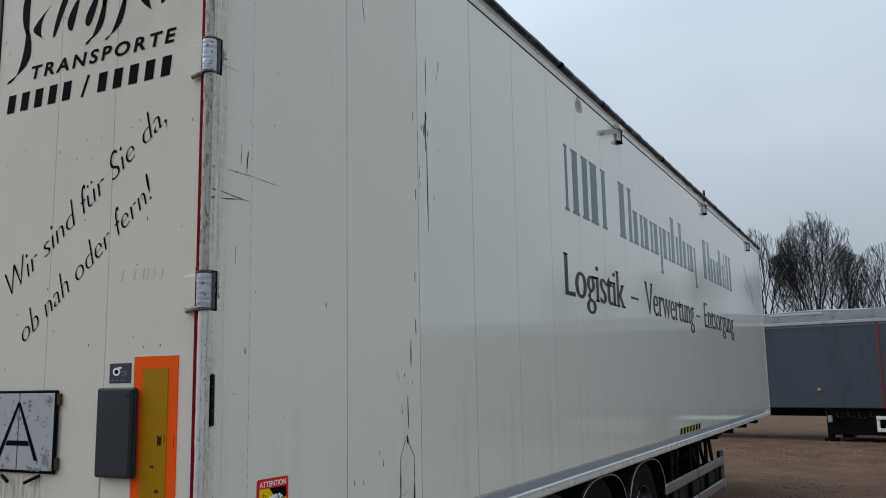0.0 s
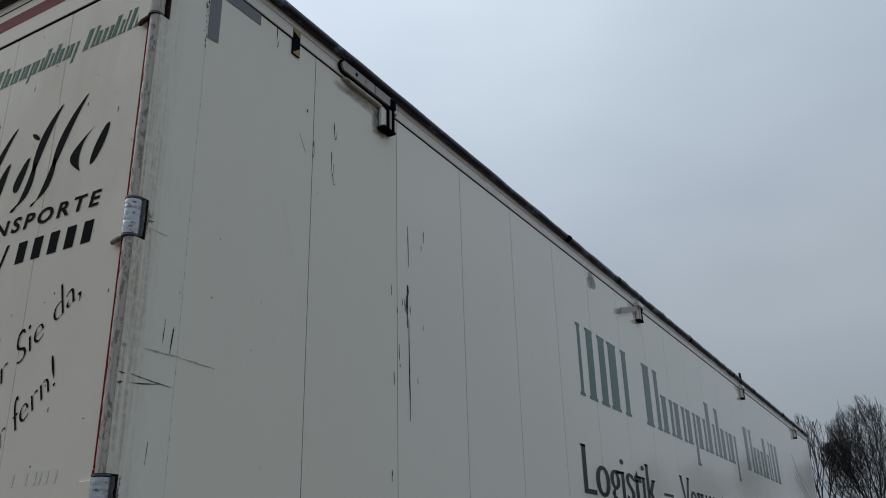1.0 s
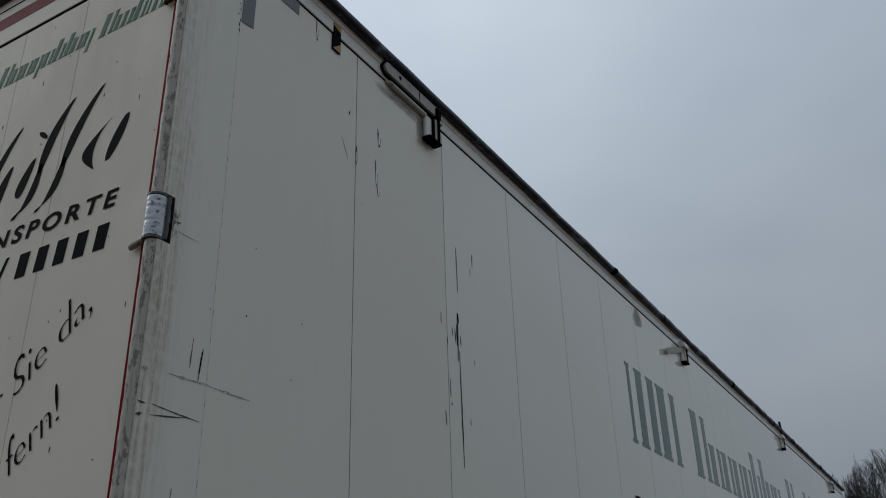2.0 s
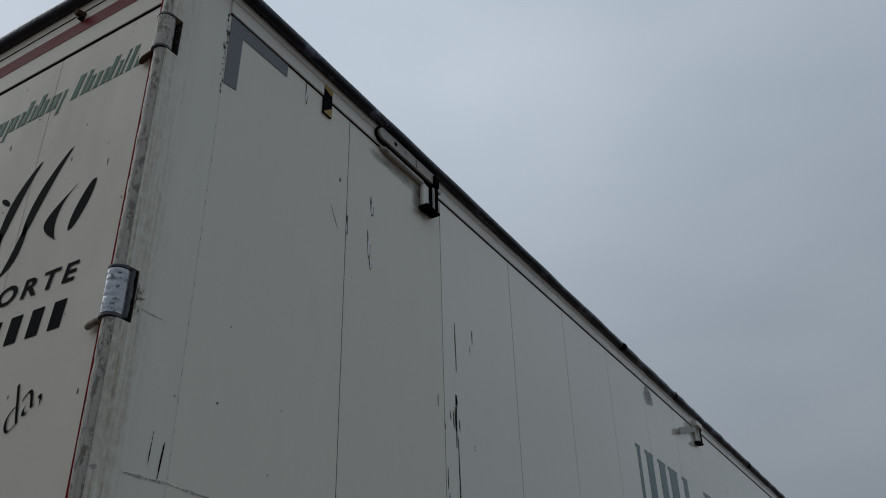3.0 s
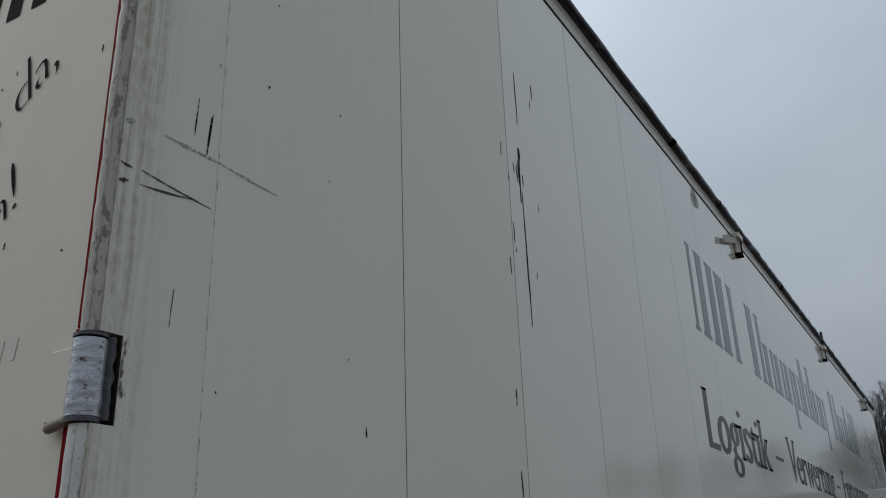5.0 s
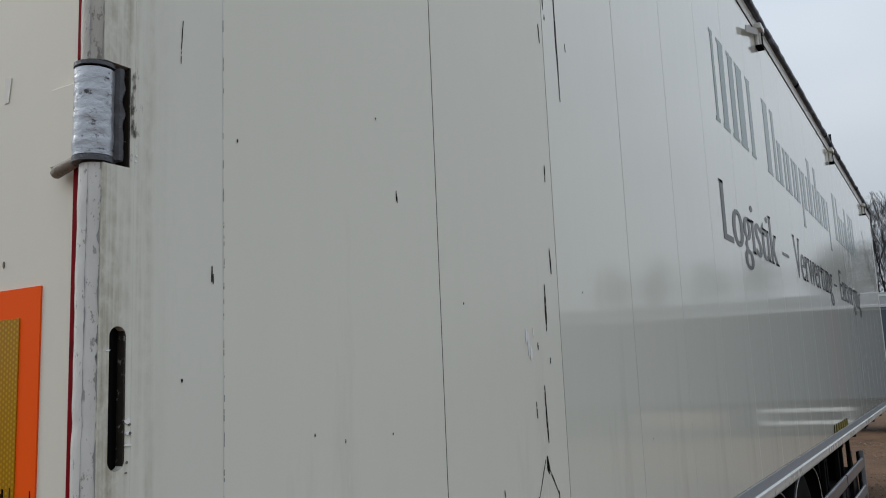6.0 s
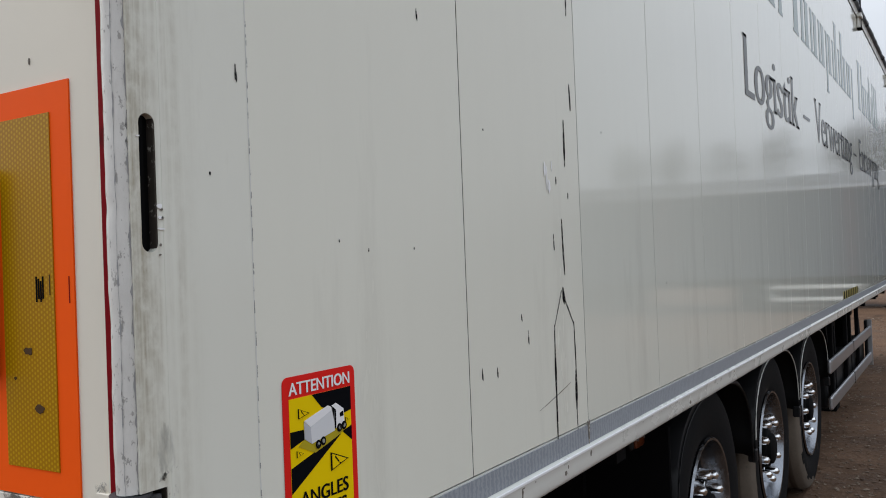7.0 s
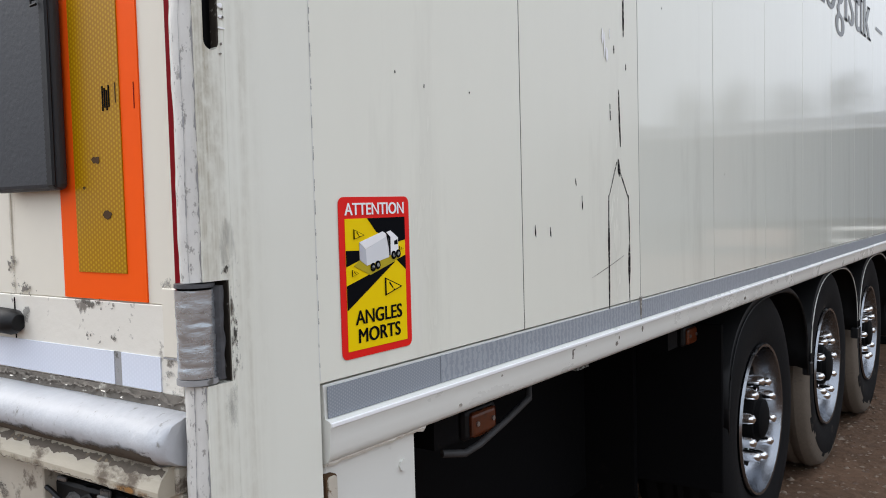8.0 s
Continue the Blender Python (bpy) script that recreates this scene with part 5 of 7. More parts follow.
def make_side_lettering():
    for a, b, letters in ((3.43, 4.47, "MC"), (4.79, 7.98, "Cxxgxdixg"), (8.38, 10.45, "CmdM")):
        for poly in bars(a, b, 2.890, letters, 0.475, 0.30):
            part("name_bar", sheet([poly], on_side), M["green"], side_wall)
    for text, a, b in (("Logistik", 3.36, 4.86), ("\u2013", 5.03, 5.28), ("Verwertung", 5.50, 7.66), ("\u2013", 7.76, 7.99), ("Entsorgung", 8.24, 10.33)):
        word_part(words(text, on_side, a, 2.290, b - a, 0.305, weight=-0.006, fat=(0.035, -0.006), serif=0.034), M["ink_gloss"], side_wall, "glossy black letter with serifs")


make_side_lettering()


def make_warning_sticker():
    """The blind-spot warning label."""
    u0, u1, v0, v1 = 0.228, 0.396, 1.181, 1.423
    st = part("warning_label", sheet([rounded(u0, u1, v0, v1, 0.011)], on_side, 0.0016), M["red_film"], trailer, "red and yellow blind-spot warning label")
    a0, a1, b0, b1 = u0 + 0.013, u1 - 0.013, v0 + 0.0115, v1 - 0.0325
    part("yellow_field", sheet([[(a0, b0), (a1, b0), (a1, b1), (a0, b1)]], on_side, 0.0024), M["yellow"], st)
    w, h = a1 - a0, b1 - b0
    g = lambda pts: [(a0 + p * w, b0 + q * h) for p, q in pts]
    part("road_field", sheet([g([(0.35, 1.0), (1.0, 1.0), (1.0, 0.815), (0.86, 0.80), (0.50, 0.89)])], on_side, 0.0030), M["ink"], st)
    part("road_field", sheet([g([(0.0, 0.762), (0.204, 0.756), (0.21, 0.682), (0.0, 0.64)])], on_side, 0.0030), M["ink"], st)
    part("road_field", sheet([g([(0.84, 0.659), (1.0, 0.690), (1.0, 0.573)])], on_side, 0.0030), M["ink"], st)
    part("road_field", sheet([g([(0.0, 0.496), (0.73, 0.635), (0.813, 0.645), (0.0, 0.31)])], on_side, 0.0030), M["ink"], st)
    part("lorry_shade", sheet([g([(0.210, 0.682), (0.113, 0.642), (0.376, 0.561), (0.730, 0.631), (0.900, 0.678), (0.869, 0.707), (0.702, 0.685), (0.321, 0.635)])], on_side, 0.0033), M["dull_yellow"], st)
    part("lorry_back", sheet([g([(0.209, 0.813), (0.306, 0.761), (0.321, 0.635), (0.211, 0.685)])], on_side, 0.0037), M["print_grey"], st)
    part("lorry_side", sheet([g([(0.306, 0.761), (0.700, 0.861), (0.702, 0.685), (0.321, 0.635)])], on_side, 0.0037), M["print_pale"], st)
    part("lorry_roof", sheet([g([(0.209, 0.819), (0.599, 0.891), (0.700, 0.859), (0.307, 0.764)])], on_side, 0.0037), M["white_film"], st)
    part("lorry_cab", sheet([g([(0.653, 0.880), (0.735, 0.896), (0.863, 0.837), (0.869, 0.707), (0.716, 0.698)])], on_side, 0.0037), M["white_film"], st)
    part("lorry_gap", sheet([g([(0.637, 0.883), (0.653, 0.885), (0.728, 0.842), (0.723, 0.700), (0.703, 0.697), (0.702, 0.844)])], on_side, 0.0042), M["ink"], st)
    part("lorry_window", sheet([g([(0.794, 0.810), (0.851, 0.822), (0.855, 0.783), (0.795, 0.780)])], on_side, 0.0042), M["ink"], st)
    for p, q in [(0.418, 0.625), (0.500, 0.639), (0.779, 0.704), (0.859, 0.712)]:
        part("lorry_wheel", sheet([g([(p + 0.042 * math.cos(t), q - 0.006 + 0.034 * math.sin(t)) for t in np.arange(0, 6.2, 0.5)])], on_side, 0.0046), M["ink"], st)
        part("lorry_hub", sheet([g([(p + 0.02 * math.cos(t), q - 0.006 + 0.016 * math.sin(t)) for t in np.arange(0, 6.2, 0.7)])], on_side, 0.0052), M["scuff"], st)
    for tri in ([(0.123, 0.920), (0.297, 0.871), (0.123, 0.844)], [(0.082, 0.615), (0.188, 0.584), (0.083, 0.564)], [(0.618, 0.527), (0.921, 0.440), (0.619, 0.383)], [(0.887, 0.766), (0.963, 0.742), (0.894, 0.730)]):
        cx, cy = sum(p for p, q in tri) / 3, sum(q for p, q in tri) / 3
        ins = [(cx + (p - cx) * 0.80, cy + (q - cy) * 0.80) for p, q in tri]
        e = abs(tri[1][0] - tri[0][0])
        part("sign_triangle", sheet([g(tri)], on_side, 0.0038), M["ink"], st)
        part("sign_triangle", sheet([g(ins)], on_side, 0.0044), M["yellow"], st)
        part("sign_mark", sheet([g([(cx - e * 0.13, cy + e * 0.10), (cx - e * 0.10, cy + e * 0.14), (cx + e * 0.10, cy - e * 0.03), (cx + e * 0.08, cy - e * 0.06)])], on_side, 0.0050), M["ink"], st)
        part("sign_dot", sheet([g([(cx + e * 0.14 + e * 0.03 * math.cos(t), cy - e * 0.085 + e * 0.025 * math.sin(t)) for t in np.arange(0, 6.2, 0.8)])], on_side, 0.0050), M["ink"], st)
    for text, u, v, wide, cap, weight, mat in (("ATTENTION", u0 + 0.0115, v1 - 0.0268, 0.142, 0.0180, 0.0, "white_film"), ("ANGLES", a0 + 0.0165, b0 + 0.0385, 0.113, 0.0212, 0.0, "ink"), ("MORTS", a0 + 0.0225, b0 + 0.0105, 0.102, 0.0212, 0.0, "ink")):
        word_part(words(text, on_side, u, v, wide, cap, weight=weight, lift=0.0032, fat=(0.042, 0.014)), M[mat], st)


make_warning_sticker()


def make_side_markings():
    tape = part("mesh_tape", sheet([[(0.185, 3.563), (0.235, 3.570), (0.237, 3.766), (0.436, 3.768), (0.436, 3.816), (0.185, 3.816)]], on_side, 0.002), M["mesh_tape"], trailer, "grey mesh corner tape")
    amber_dull = material("dull_yellow_film", (0.36, 0.22, 0.015), 0.45, vary=0.2, fine=40, coarse=9)
    haz = part("hazard_mark", box(0.0, 0.0070, 0.613, 0.657, 3.750, 3.866, 0.0008), M["ink"], trailer, "small black and yellow hazard mark")
    for poly in ([(0.614, 3.852), (0.656, 3.838), (0.656, 3.865), (0.614, 3.865)], [(0.614, 3.752), (0.656, 3.751), (0.656, 3.790), (0.618, 3.758)]):
        part("yellow_field", sheet([poly], on_side, 0.0080), amber_dull, haz)
    st = part("hazard_strip", sheet([[(6.60, 1.158), (7.64, 1.158), (7.64, 1.218), (6.60, 1.218)]], on_side), M["worn_yellow"], trailer, "black and yellow striped sticker")
    for k in range(7):
        part("stripe_mark", sheet([[(6.60 + 0.15 * k, 1.158), (6.68 + 0.15 * k, 1.158), (6.71 + 0.15 * k, 1.218), (6.63 + 0.15 * k, 1.218)]], on_side, 0.0022), M["ink"], st)
    # scrapes: short near-vertical black lines and grey scuffs on the panels
    rng = random.Random(4)
    polys = []

    def scrape(u, v0, v1, w, lean=0.0):
        n = max(3, int((v1 - v0) / 0.05))
        left, right = [], []
        for i in range(n + 1):
            t = i / n
            v = v0 + (v1 - v0) * t
            c = u + lean * (1 - t) + 0.002 * noise.noise((u * 9, v * 14, 1))
            hw = w * (0.30 + 0.70 * math.sin(math.pi * (0.08 + 0.84 * t))) * (0.6 + 0.9 * rng.random()) * 0.47
            left.append((c - hw, v))
            right.append((c + hw, v))
        polys.append(right + left[::-1])
    for u, v0, v1, w, lean in ((1.449, 3.124, 3.315, 0.007, 0.003), (1.583, 3.278, 3.336, 0.005, 0), (1.562, 3.230, 3.263, 0.004, 0), (1.443, 2.838, 3.033, 0.012, -0.005)):
        scrape(u, v0, v1, w, lean)
    for u, v0, v1, w, lean in ((1.397, 2.930, 2.962, 0.004, 0.005), (1.358, 2.886, 2.912, 0.004, 0.005), (1.450, 2.445, 2.880, 0.008, 0.006), (1.372, 2.685, 2.754, 0.005, 0.002)):
        scrape(u, v0, v1, w, lean)
    for u, v0, v1, w, lean in ((1.420, 2.905, 2.965, 0.005, 0.003), (1.432, 2.890, 2.985, 0.006, 0.004), (1.462, 2.905, 2.945, 0.006, 0.002), (1.318, 2.955, 3.000, 0.004, 0.0), (1.380, 2.655, 2.672, 0.005, 0.0), (1.448, 2.990, 3.030, 0.010, 0.0)):
        scrape(u, v0, v1, w, lean)
    for u, v0, v1, w, lean in ((1.333, 2.576, 2.628, 0.005, 0.004), (1.570, 2.858, 2.878, 0.004, 0), (1.517, 2.610, 2.633, 0.004, 0.003), (1.318, 2.191, 2.235, 0.006, 0), (1.317, 1.951, 2.017, 0.006, 0.004)):
        scrape(u, v0, v1, w, lean)
    for u, v0, v1, w, lean in ((1.273, 1.805, 1.921, 0.007, -0.001), (1.215, 1.758, 1.776, 0.005, 0), (1.238, 1.537, 1.674, 0.009, 0.007), (1.188, 1.598, 1.636, 0.006, 0.003), (1.285, 1.725, 1.740, 0.004, 0)):
        scrape(u, v0, v1, w, lean)
    for u, v0, v1, w, lean in ((1.231, 1.465, 1.507, 0.012, 0.006), (1.222, 1.42, 1.50, 0.005, -0.045), (1.174, 1.095, 1.42, 0.0075, -0.008), (1.240, 1.411, 1.477, 0.004, 0.05), (1.290, 1.30, 1.42, 0.006, 0.002), (1.291, 1.20, 1.30, 0.010, -0.003), (1.289, 1.095, 1.21, 0.004, 0.002)):
        scrape(u, v0, v1, w, lean)
    for u, v0, v1, w, lean in ((0.126, 2.480, 2.554, 0.0022, -0.004), (0.161, 2.456, 2.537, 0.0026, -0.009), (0.158, 2.470, 2.530, 0.0016, -0.006), (0.106, 2.136, 2.199, 0.0014, -0.004), (0.770, 3.365, 3.435, 0.008, 0), (0.725, 3.540, 3.556, 0.005, 0)):
        scrape(u, v0, v1, w, lean)
    for u, v in ((0.297, 2.665), (0.169, 2.644), (0.489, 2.537), (0.208, 2.052), (0.560, 2.172), (0.524, 2.710), (0.316, 2.868), (0.299, 2.666), (0.801, 3.224), (0.372, 1.621), (0.585, 1.607), (0.107, 1.710), (0.857, 1.851), (1.529, 1.918)):
        scrape(u, v - 0.0025, v + 0.0025, 0.0024)
    for u, v0, v1 in ((0.620, 2.028, 2.048), (1.001, 1.445, 1.458), (1.030, 1.391, 1.420), (0.816, 1.340, 1.362), (0.880, 1.337, 1.356), (0.158, 1.842, 1.864)):
        scrape(u, v0, v1, 0.0020)
        scrape(u + 0.0025, v0 - 0.003, v0 + 0.5 * (v1 - v0), 0.0012)
    for _ in range(5):
        u, v = rng.uniform(0.2, 3.2), rng.uniform(1.25, 3.7)
        scrape(u, v, v + rng.uniform(0.003, 0.007), rng.uniform(0.0015, 0.003))
    for k in range(16):
        z = 3.52 + 0.02 * k
        scrape(0.176 + rng.uniform(-0.004, 0.006), z, z + rng.uniform(0.004, 0.016), rng.uniform(0.0015, 0.0045))
    for poly in polys:
        part("scrape_mark", sheet([poly], on_side, 0.0012), M["scratch"], side_wall)
    polys.clear()

    def slanted(u0, v0, u1, v1, w):
        n = 9
        up, dn = [], []
        for i in range(n + 1):
            t = i / n
            u, v = u0 + (u1 - u0) * t, v0 + (v1 - v0) * t - 0.0012 * math.sin(math.pi * t)
            h = 0.5 * w * math.sin(math.pi * (0.06 + 0.88 * t)) * (0.5 + rng.random())
            up.append((u, v + h))
            dn.append((u, v - h))
        polys.append(up + dn[::-1])
    slanted(0.023, 2.373, 0.170, 2.360, 0.003)
    slanted(0.022, 2.348, 0.129, 2.362, 0.0026)
    slanted(-0.017, 2.373, 0.006, 2.371, 0.004)
    slanted(-0.017, 2.343, 0.000, 2.347, 0.006)
    slanted(1.075, 1.232, 1.257, 1.272, 0.0012)
    slanted(0.684, 3.430, 0.722, 3.363, 0.003)
    slanted(0.024, 2.824, 0.034, 2.832, 0.004)
    slanted(0.034, 2.830, 0.048, 2.834, 0.003)
    for poly in polys:
        part("scrape_mark", sheet([poly], on_side, 0.0012), M["dull_scrape"], side_wall)
    polys.clear()
    slanted(0.059, 2.452, 0.19, 2.453, 0.006)
    slanted(0.185, 2.452, 0.334, 2.446, 0.005)
    slanted(-0.017, 2.446, 0.000, 2.449, 0.010)
    slanted(0.028, 2.809, 0.112, 2.805, 0.0014)
    for poly in polys:
        part("scuff_mark", sheet([poly], on_side, 0.0012), M["scuff"], side_wall)
    polys.clear()
    for u, v in ((3.83, 3.77), (3.86, 3.74), (3.80, 3.73)):
        part("bare_patch", sheet([[(u + 0.055 * math.cos(a) * (1 + 0.5 * noise.noise((a, u, v))), v + 0.045 * math.sin(a)) for a in np.arange(0, 6.2, 0.4)]], on_side, 0.0013 + 0.2 * (u - 3.78) * 0.01), M["scuff"], side_wall)
    # torn spots: a pale sliver of bare metal between ragged dark edges
    for u, v, w, h in ((0.905, 3.540, 0.009, 0.034), (0.890, 3.385, 0.008, 0.048), (0.902, 3.318, 0.007, 0.018), (0.533, 3.772, 0.006, 0.040), (0.768, 3.395, 0.004, 0.030)):
        polys.clear()
        scrape(u - w * 0.9, v - h * 0.7, v + h * 1.1, w * 0.55, 0.004)
        scrape(u + w * 0.9, v - h, v + h * 0.1, w * 0.5, -0.003)
        scrape(u + w * 0.1, v - h * 1.05, v - h * 0.75, w * 0.6)
        for poly in polys:
            part("scrape_mark", sheet([poly], on_side, 0.0013), M["scratch"], side_wall)
        part("bare_sliver", sheet([[(u + w * 0.55 * math.cos(a) * (1 + 0.6 * noise.noise((a * 1.7, u * 7, v))), v - 0.2 * h + h * 0.75 * math.sin(a) * (1 + 0.4 * noise.noise((a * 2, v, 2)))) for a in np.arange(0, 6.2, 0.3)]], on_side, 0.0019), M["white_film"], side_wall)
    for u, v, w, h in ((1.150, 1.79, 0.010, 0.030), (1.172, 1.75, 0.012, 0.028), (1.160, 1.77, 0.006, 0.05), (1.190, 1.80, 0.004, 0.02)):
        part("flaked_paint", sheet([[(u + w * 0.55 * math.cos(a) * (1 + 0.6 * noise.noise((a * 1.4, u * 9, 1))), v + h * 0.6 * math.sin(a) * (1 + 0.5 * noise.noise((a, v, 2)))) for a in np.arange(0, 6.2, 0.3)]], on_side, 0.0020), M["white_film"], side_wall)
    part("bare_patch", sheet([[(1.343, 1.162), (1.352, 1.155), (1.359, 1.163), (1.356, 1.12), (1.351, 1.098), (1.347, 1.118)]], on_side, 0.0045), M["grime"], side_wall)
    for u, v, w, h in ((0.955, 1.078, 0.004, 0.012), (1.185, 1.066, 0.007, 0.005), (1.20, 1.078, 0.003, 0.004), (1.345, 1.082, 0.005, 0.009), (0.52, 1.056, 0.004, 0.003), (2.25, 1.062, 0.008, 0.005), (1.02, 1.09, 0.003, 0.006), (0.96, 1.088, 0.010, 0.004), (1.40, 1.090, 0.006, 0.003), (0.66, 1.083, 0.003, 0.002), (1.75, 1.086, 0.005, 0.003), (2.9, 1.083, 0.008, 0.004)):
        part("paint_chip", sheet([[(u + w * math.cos(a) * (1 + 0.8 * noise.noise((a * 1.3, u * 9, v))), v + h * math.sin(a) * (1 + 0.6 * noise.noise((a * 2, u * 5, v)))) for a in np.arange(0, 6.2, 0.4)]], on_side, 0.0104, 0.003), M["grime"], side_wall)
    # a run of faint scrape lines near the front
    for u0, v0, u1, v1 in ((11.667, 3.401, 11.944, 3.251), (11.635, 3.089, 13.119, 2.665), (12.096, 3.193, 13.254, 2.913), (11.83, 3.258, 12.378, 3.017), (11.75, 3.16, 12.75, 2.84), (12.3, 3.02, 13.2, 2.78)):
        part("scuff_mark", sheet([[(u0, v0), (u0 + 0.04, v0), (u1, v1), (u1 - 0.02, v1)]], on_side, 0.0012), M["dull_scrape"], side_wall)


make_side_markings()


def make_tarp_and_brackets():
    pts, rad = [], []
    for y in np.arange(-0.03, LENGTH + 0.05, 0.045):
        far = min(1, max(0, (y - 2.8) / 2.4))
        pts.append((0.023 - 0.008 * far + 0.003 * noise.noise((1, y * 2.5, 0)), y, 3.914 + 0.002 * far + (0.0015 + 0.005 * far) * noise.noise((2, y * 4.0, 0))))
        rad.append(0.0208 + 0.0055 * far + (0.0015 + 0.006 * far) * noise.noise((3, y * 5.0, 0)) + 0.003 * far * noise.noise((3, y * 17.0, 0)))
    roll = part("rolled_tarpaulin", tube(pts, rad, 14), M["tarp"], trailer, "rolled dark tarpaulin along the roof edge", smooth=True)
    rng = random.Random(2)
    y = 3.4
    while y < LENGTH:
        k = min(range(len(pts)), key=lambda i: abs(pts[i][1] - y))
        p = Vector(pts[k])
        w = rng.uniform(0.008, 0.035)
        tilt = rng.uniform(-0.02, 0.02)
        part("strap", tube([p + Vector((0, -w, -tilt * 0.3)), p + Vector((0, w, tilt * 0.3))], rad[k] + 0.0025, 14), M["gap"], roll, smooth=True)
        y += rng.uniform(0.9, 2.4)
    # long catch on the rail: a flat bar with a rounded end over a half-round tube
    def bar(x0, x1, grow):
        pts = [(1.285 + grow, 3.838 - grow), (1.285 + grow, 3.884 + grow)]
        for a in range(90, 271, 20):
            pts.append((0.932 + (0.023 + grow) * math.cos(radians(a)), 3.861 + (0.023 + grow) * math.sin(radians(a))))
        return profile(pts, "x", x0, x1)
    catch = part("roof_catch", tube([(0.004, 0.94, 3.814), (0.008, 0.96, 3.814), (0.008, 1.215, 3.814), (0.005, 1.225, 3.814)], [0.006, 0.0125, 0.0125, 0.009], 12), M["catch_tube"], trailer, "long white roof catch on the rail", smooth=True)
    part("catch_backing", bar(0.006, 0.016, 0.008), M["gap"], catch)
    part("catch_bar", bar(0.016, 0.026, 0.0), M["catch_paint"], catch, "dirty grey-white bar with a hole")
    part("catch_hole", tube([(0.0255, 1.010, 3.862), (0.0268, 1.010, 3.862)], 0.009, 10), M["gap"], catch)
    part("catch_joint", box(0.0255, 0.0266, 1.148, 1.152, 3.840, 3.883), M["gap"], catch)
    part("catch_end", box(0.008, 0.034, 1.272, 1.312, 3.828, 3.880, 0.006), M["gap"], catch)
    # grime under the catch, with its soft shade put into the same film
    smear(trailer, on_side, 0.86, 1.25, 3.745, 3.806, "catch_dirt_shade", 0.0009)
    smear(trailer, on_side, 1.16, 1.26, 3.66, 3.80, "catch_dirt_shade", 0.0012)
    first = True
    for y in (1.272, 4.86, 8.62, 12.25):
        bracket = part("roof_bracket", box(0.002, 0.020, y - 0.062, y - 0.020, 3.712, 3.812, 0.004), M["rail"], trailer, "small white roof bracket in a black frame")
        part("bracket_edge", box(0.001, 0.030, y - 0.018, y - 0.011, 3.706, 3.826, 0.002), M["gap"] if first else M["rail"], bracket)
        if not first:
            part("bracket_cap", box(0.004, 0.048, y - 0.085, y + 0.040, 3.812, 3.850, 0.004), M["rail"], bracket)
        part("bracket_web", box(0.001, 0.031, y - 0.0105, y + 0.006, 3.714, 3.815, 0.002), M["catch_paint"], bracket)
        part("bracket_edge", box(0.001, 0.038, y + 0.008, y + 0.020, 3.700, 3.836, 0.003), M["gap"], bracket)
        part("bracket_foot", box(0.001, 0.042, y - 0.070, y + 0.024, 3.696, 3.709, 0.003), M["gap"], bracket)
        part("bracket_bolt", tube([(0.030, y + 0.022, 3.800), (0.044, y + 0.022, 3.800)], 0.007, 8), M["flaked"], bracket, smooth=True)
        if not first:
            if y < 5:
                tag = profile([(y - 0.06, 3.815), (y - 0.06, 3.775), (y - 0.50, 3.645), (y - 0.50, 3.690)], "x", 0.024, 0.028)
                part("hanging_tag", tag, M["catch_paint"], bracket, "grey strip hanging from the bracket")
            if 8 < y < 9:
                part("bracket_stay", tube([(0.03, y - 0.02, 3.88), (0.035, y - 0.08, 3.99)], 0.013, 6), M["tarp"], bracket, smooth=True)
        first = False


make_tarp_and_brackets()


# ---- running gear ----
AXLES = (2.925, 4.235, 5.545)
HUB_Z = 0.480


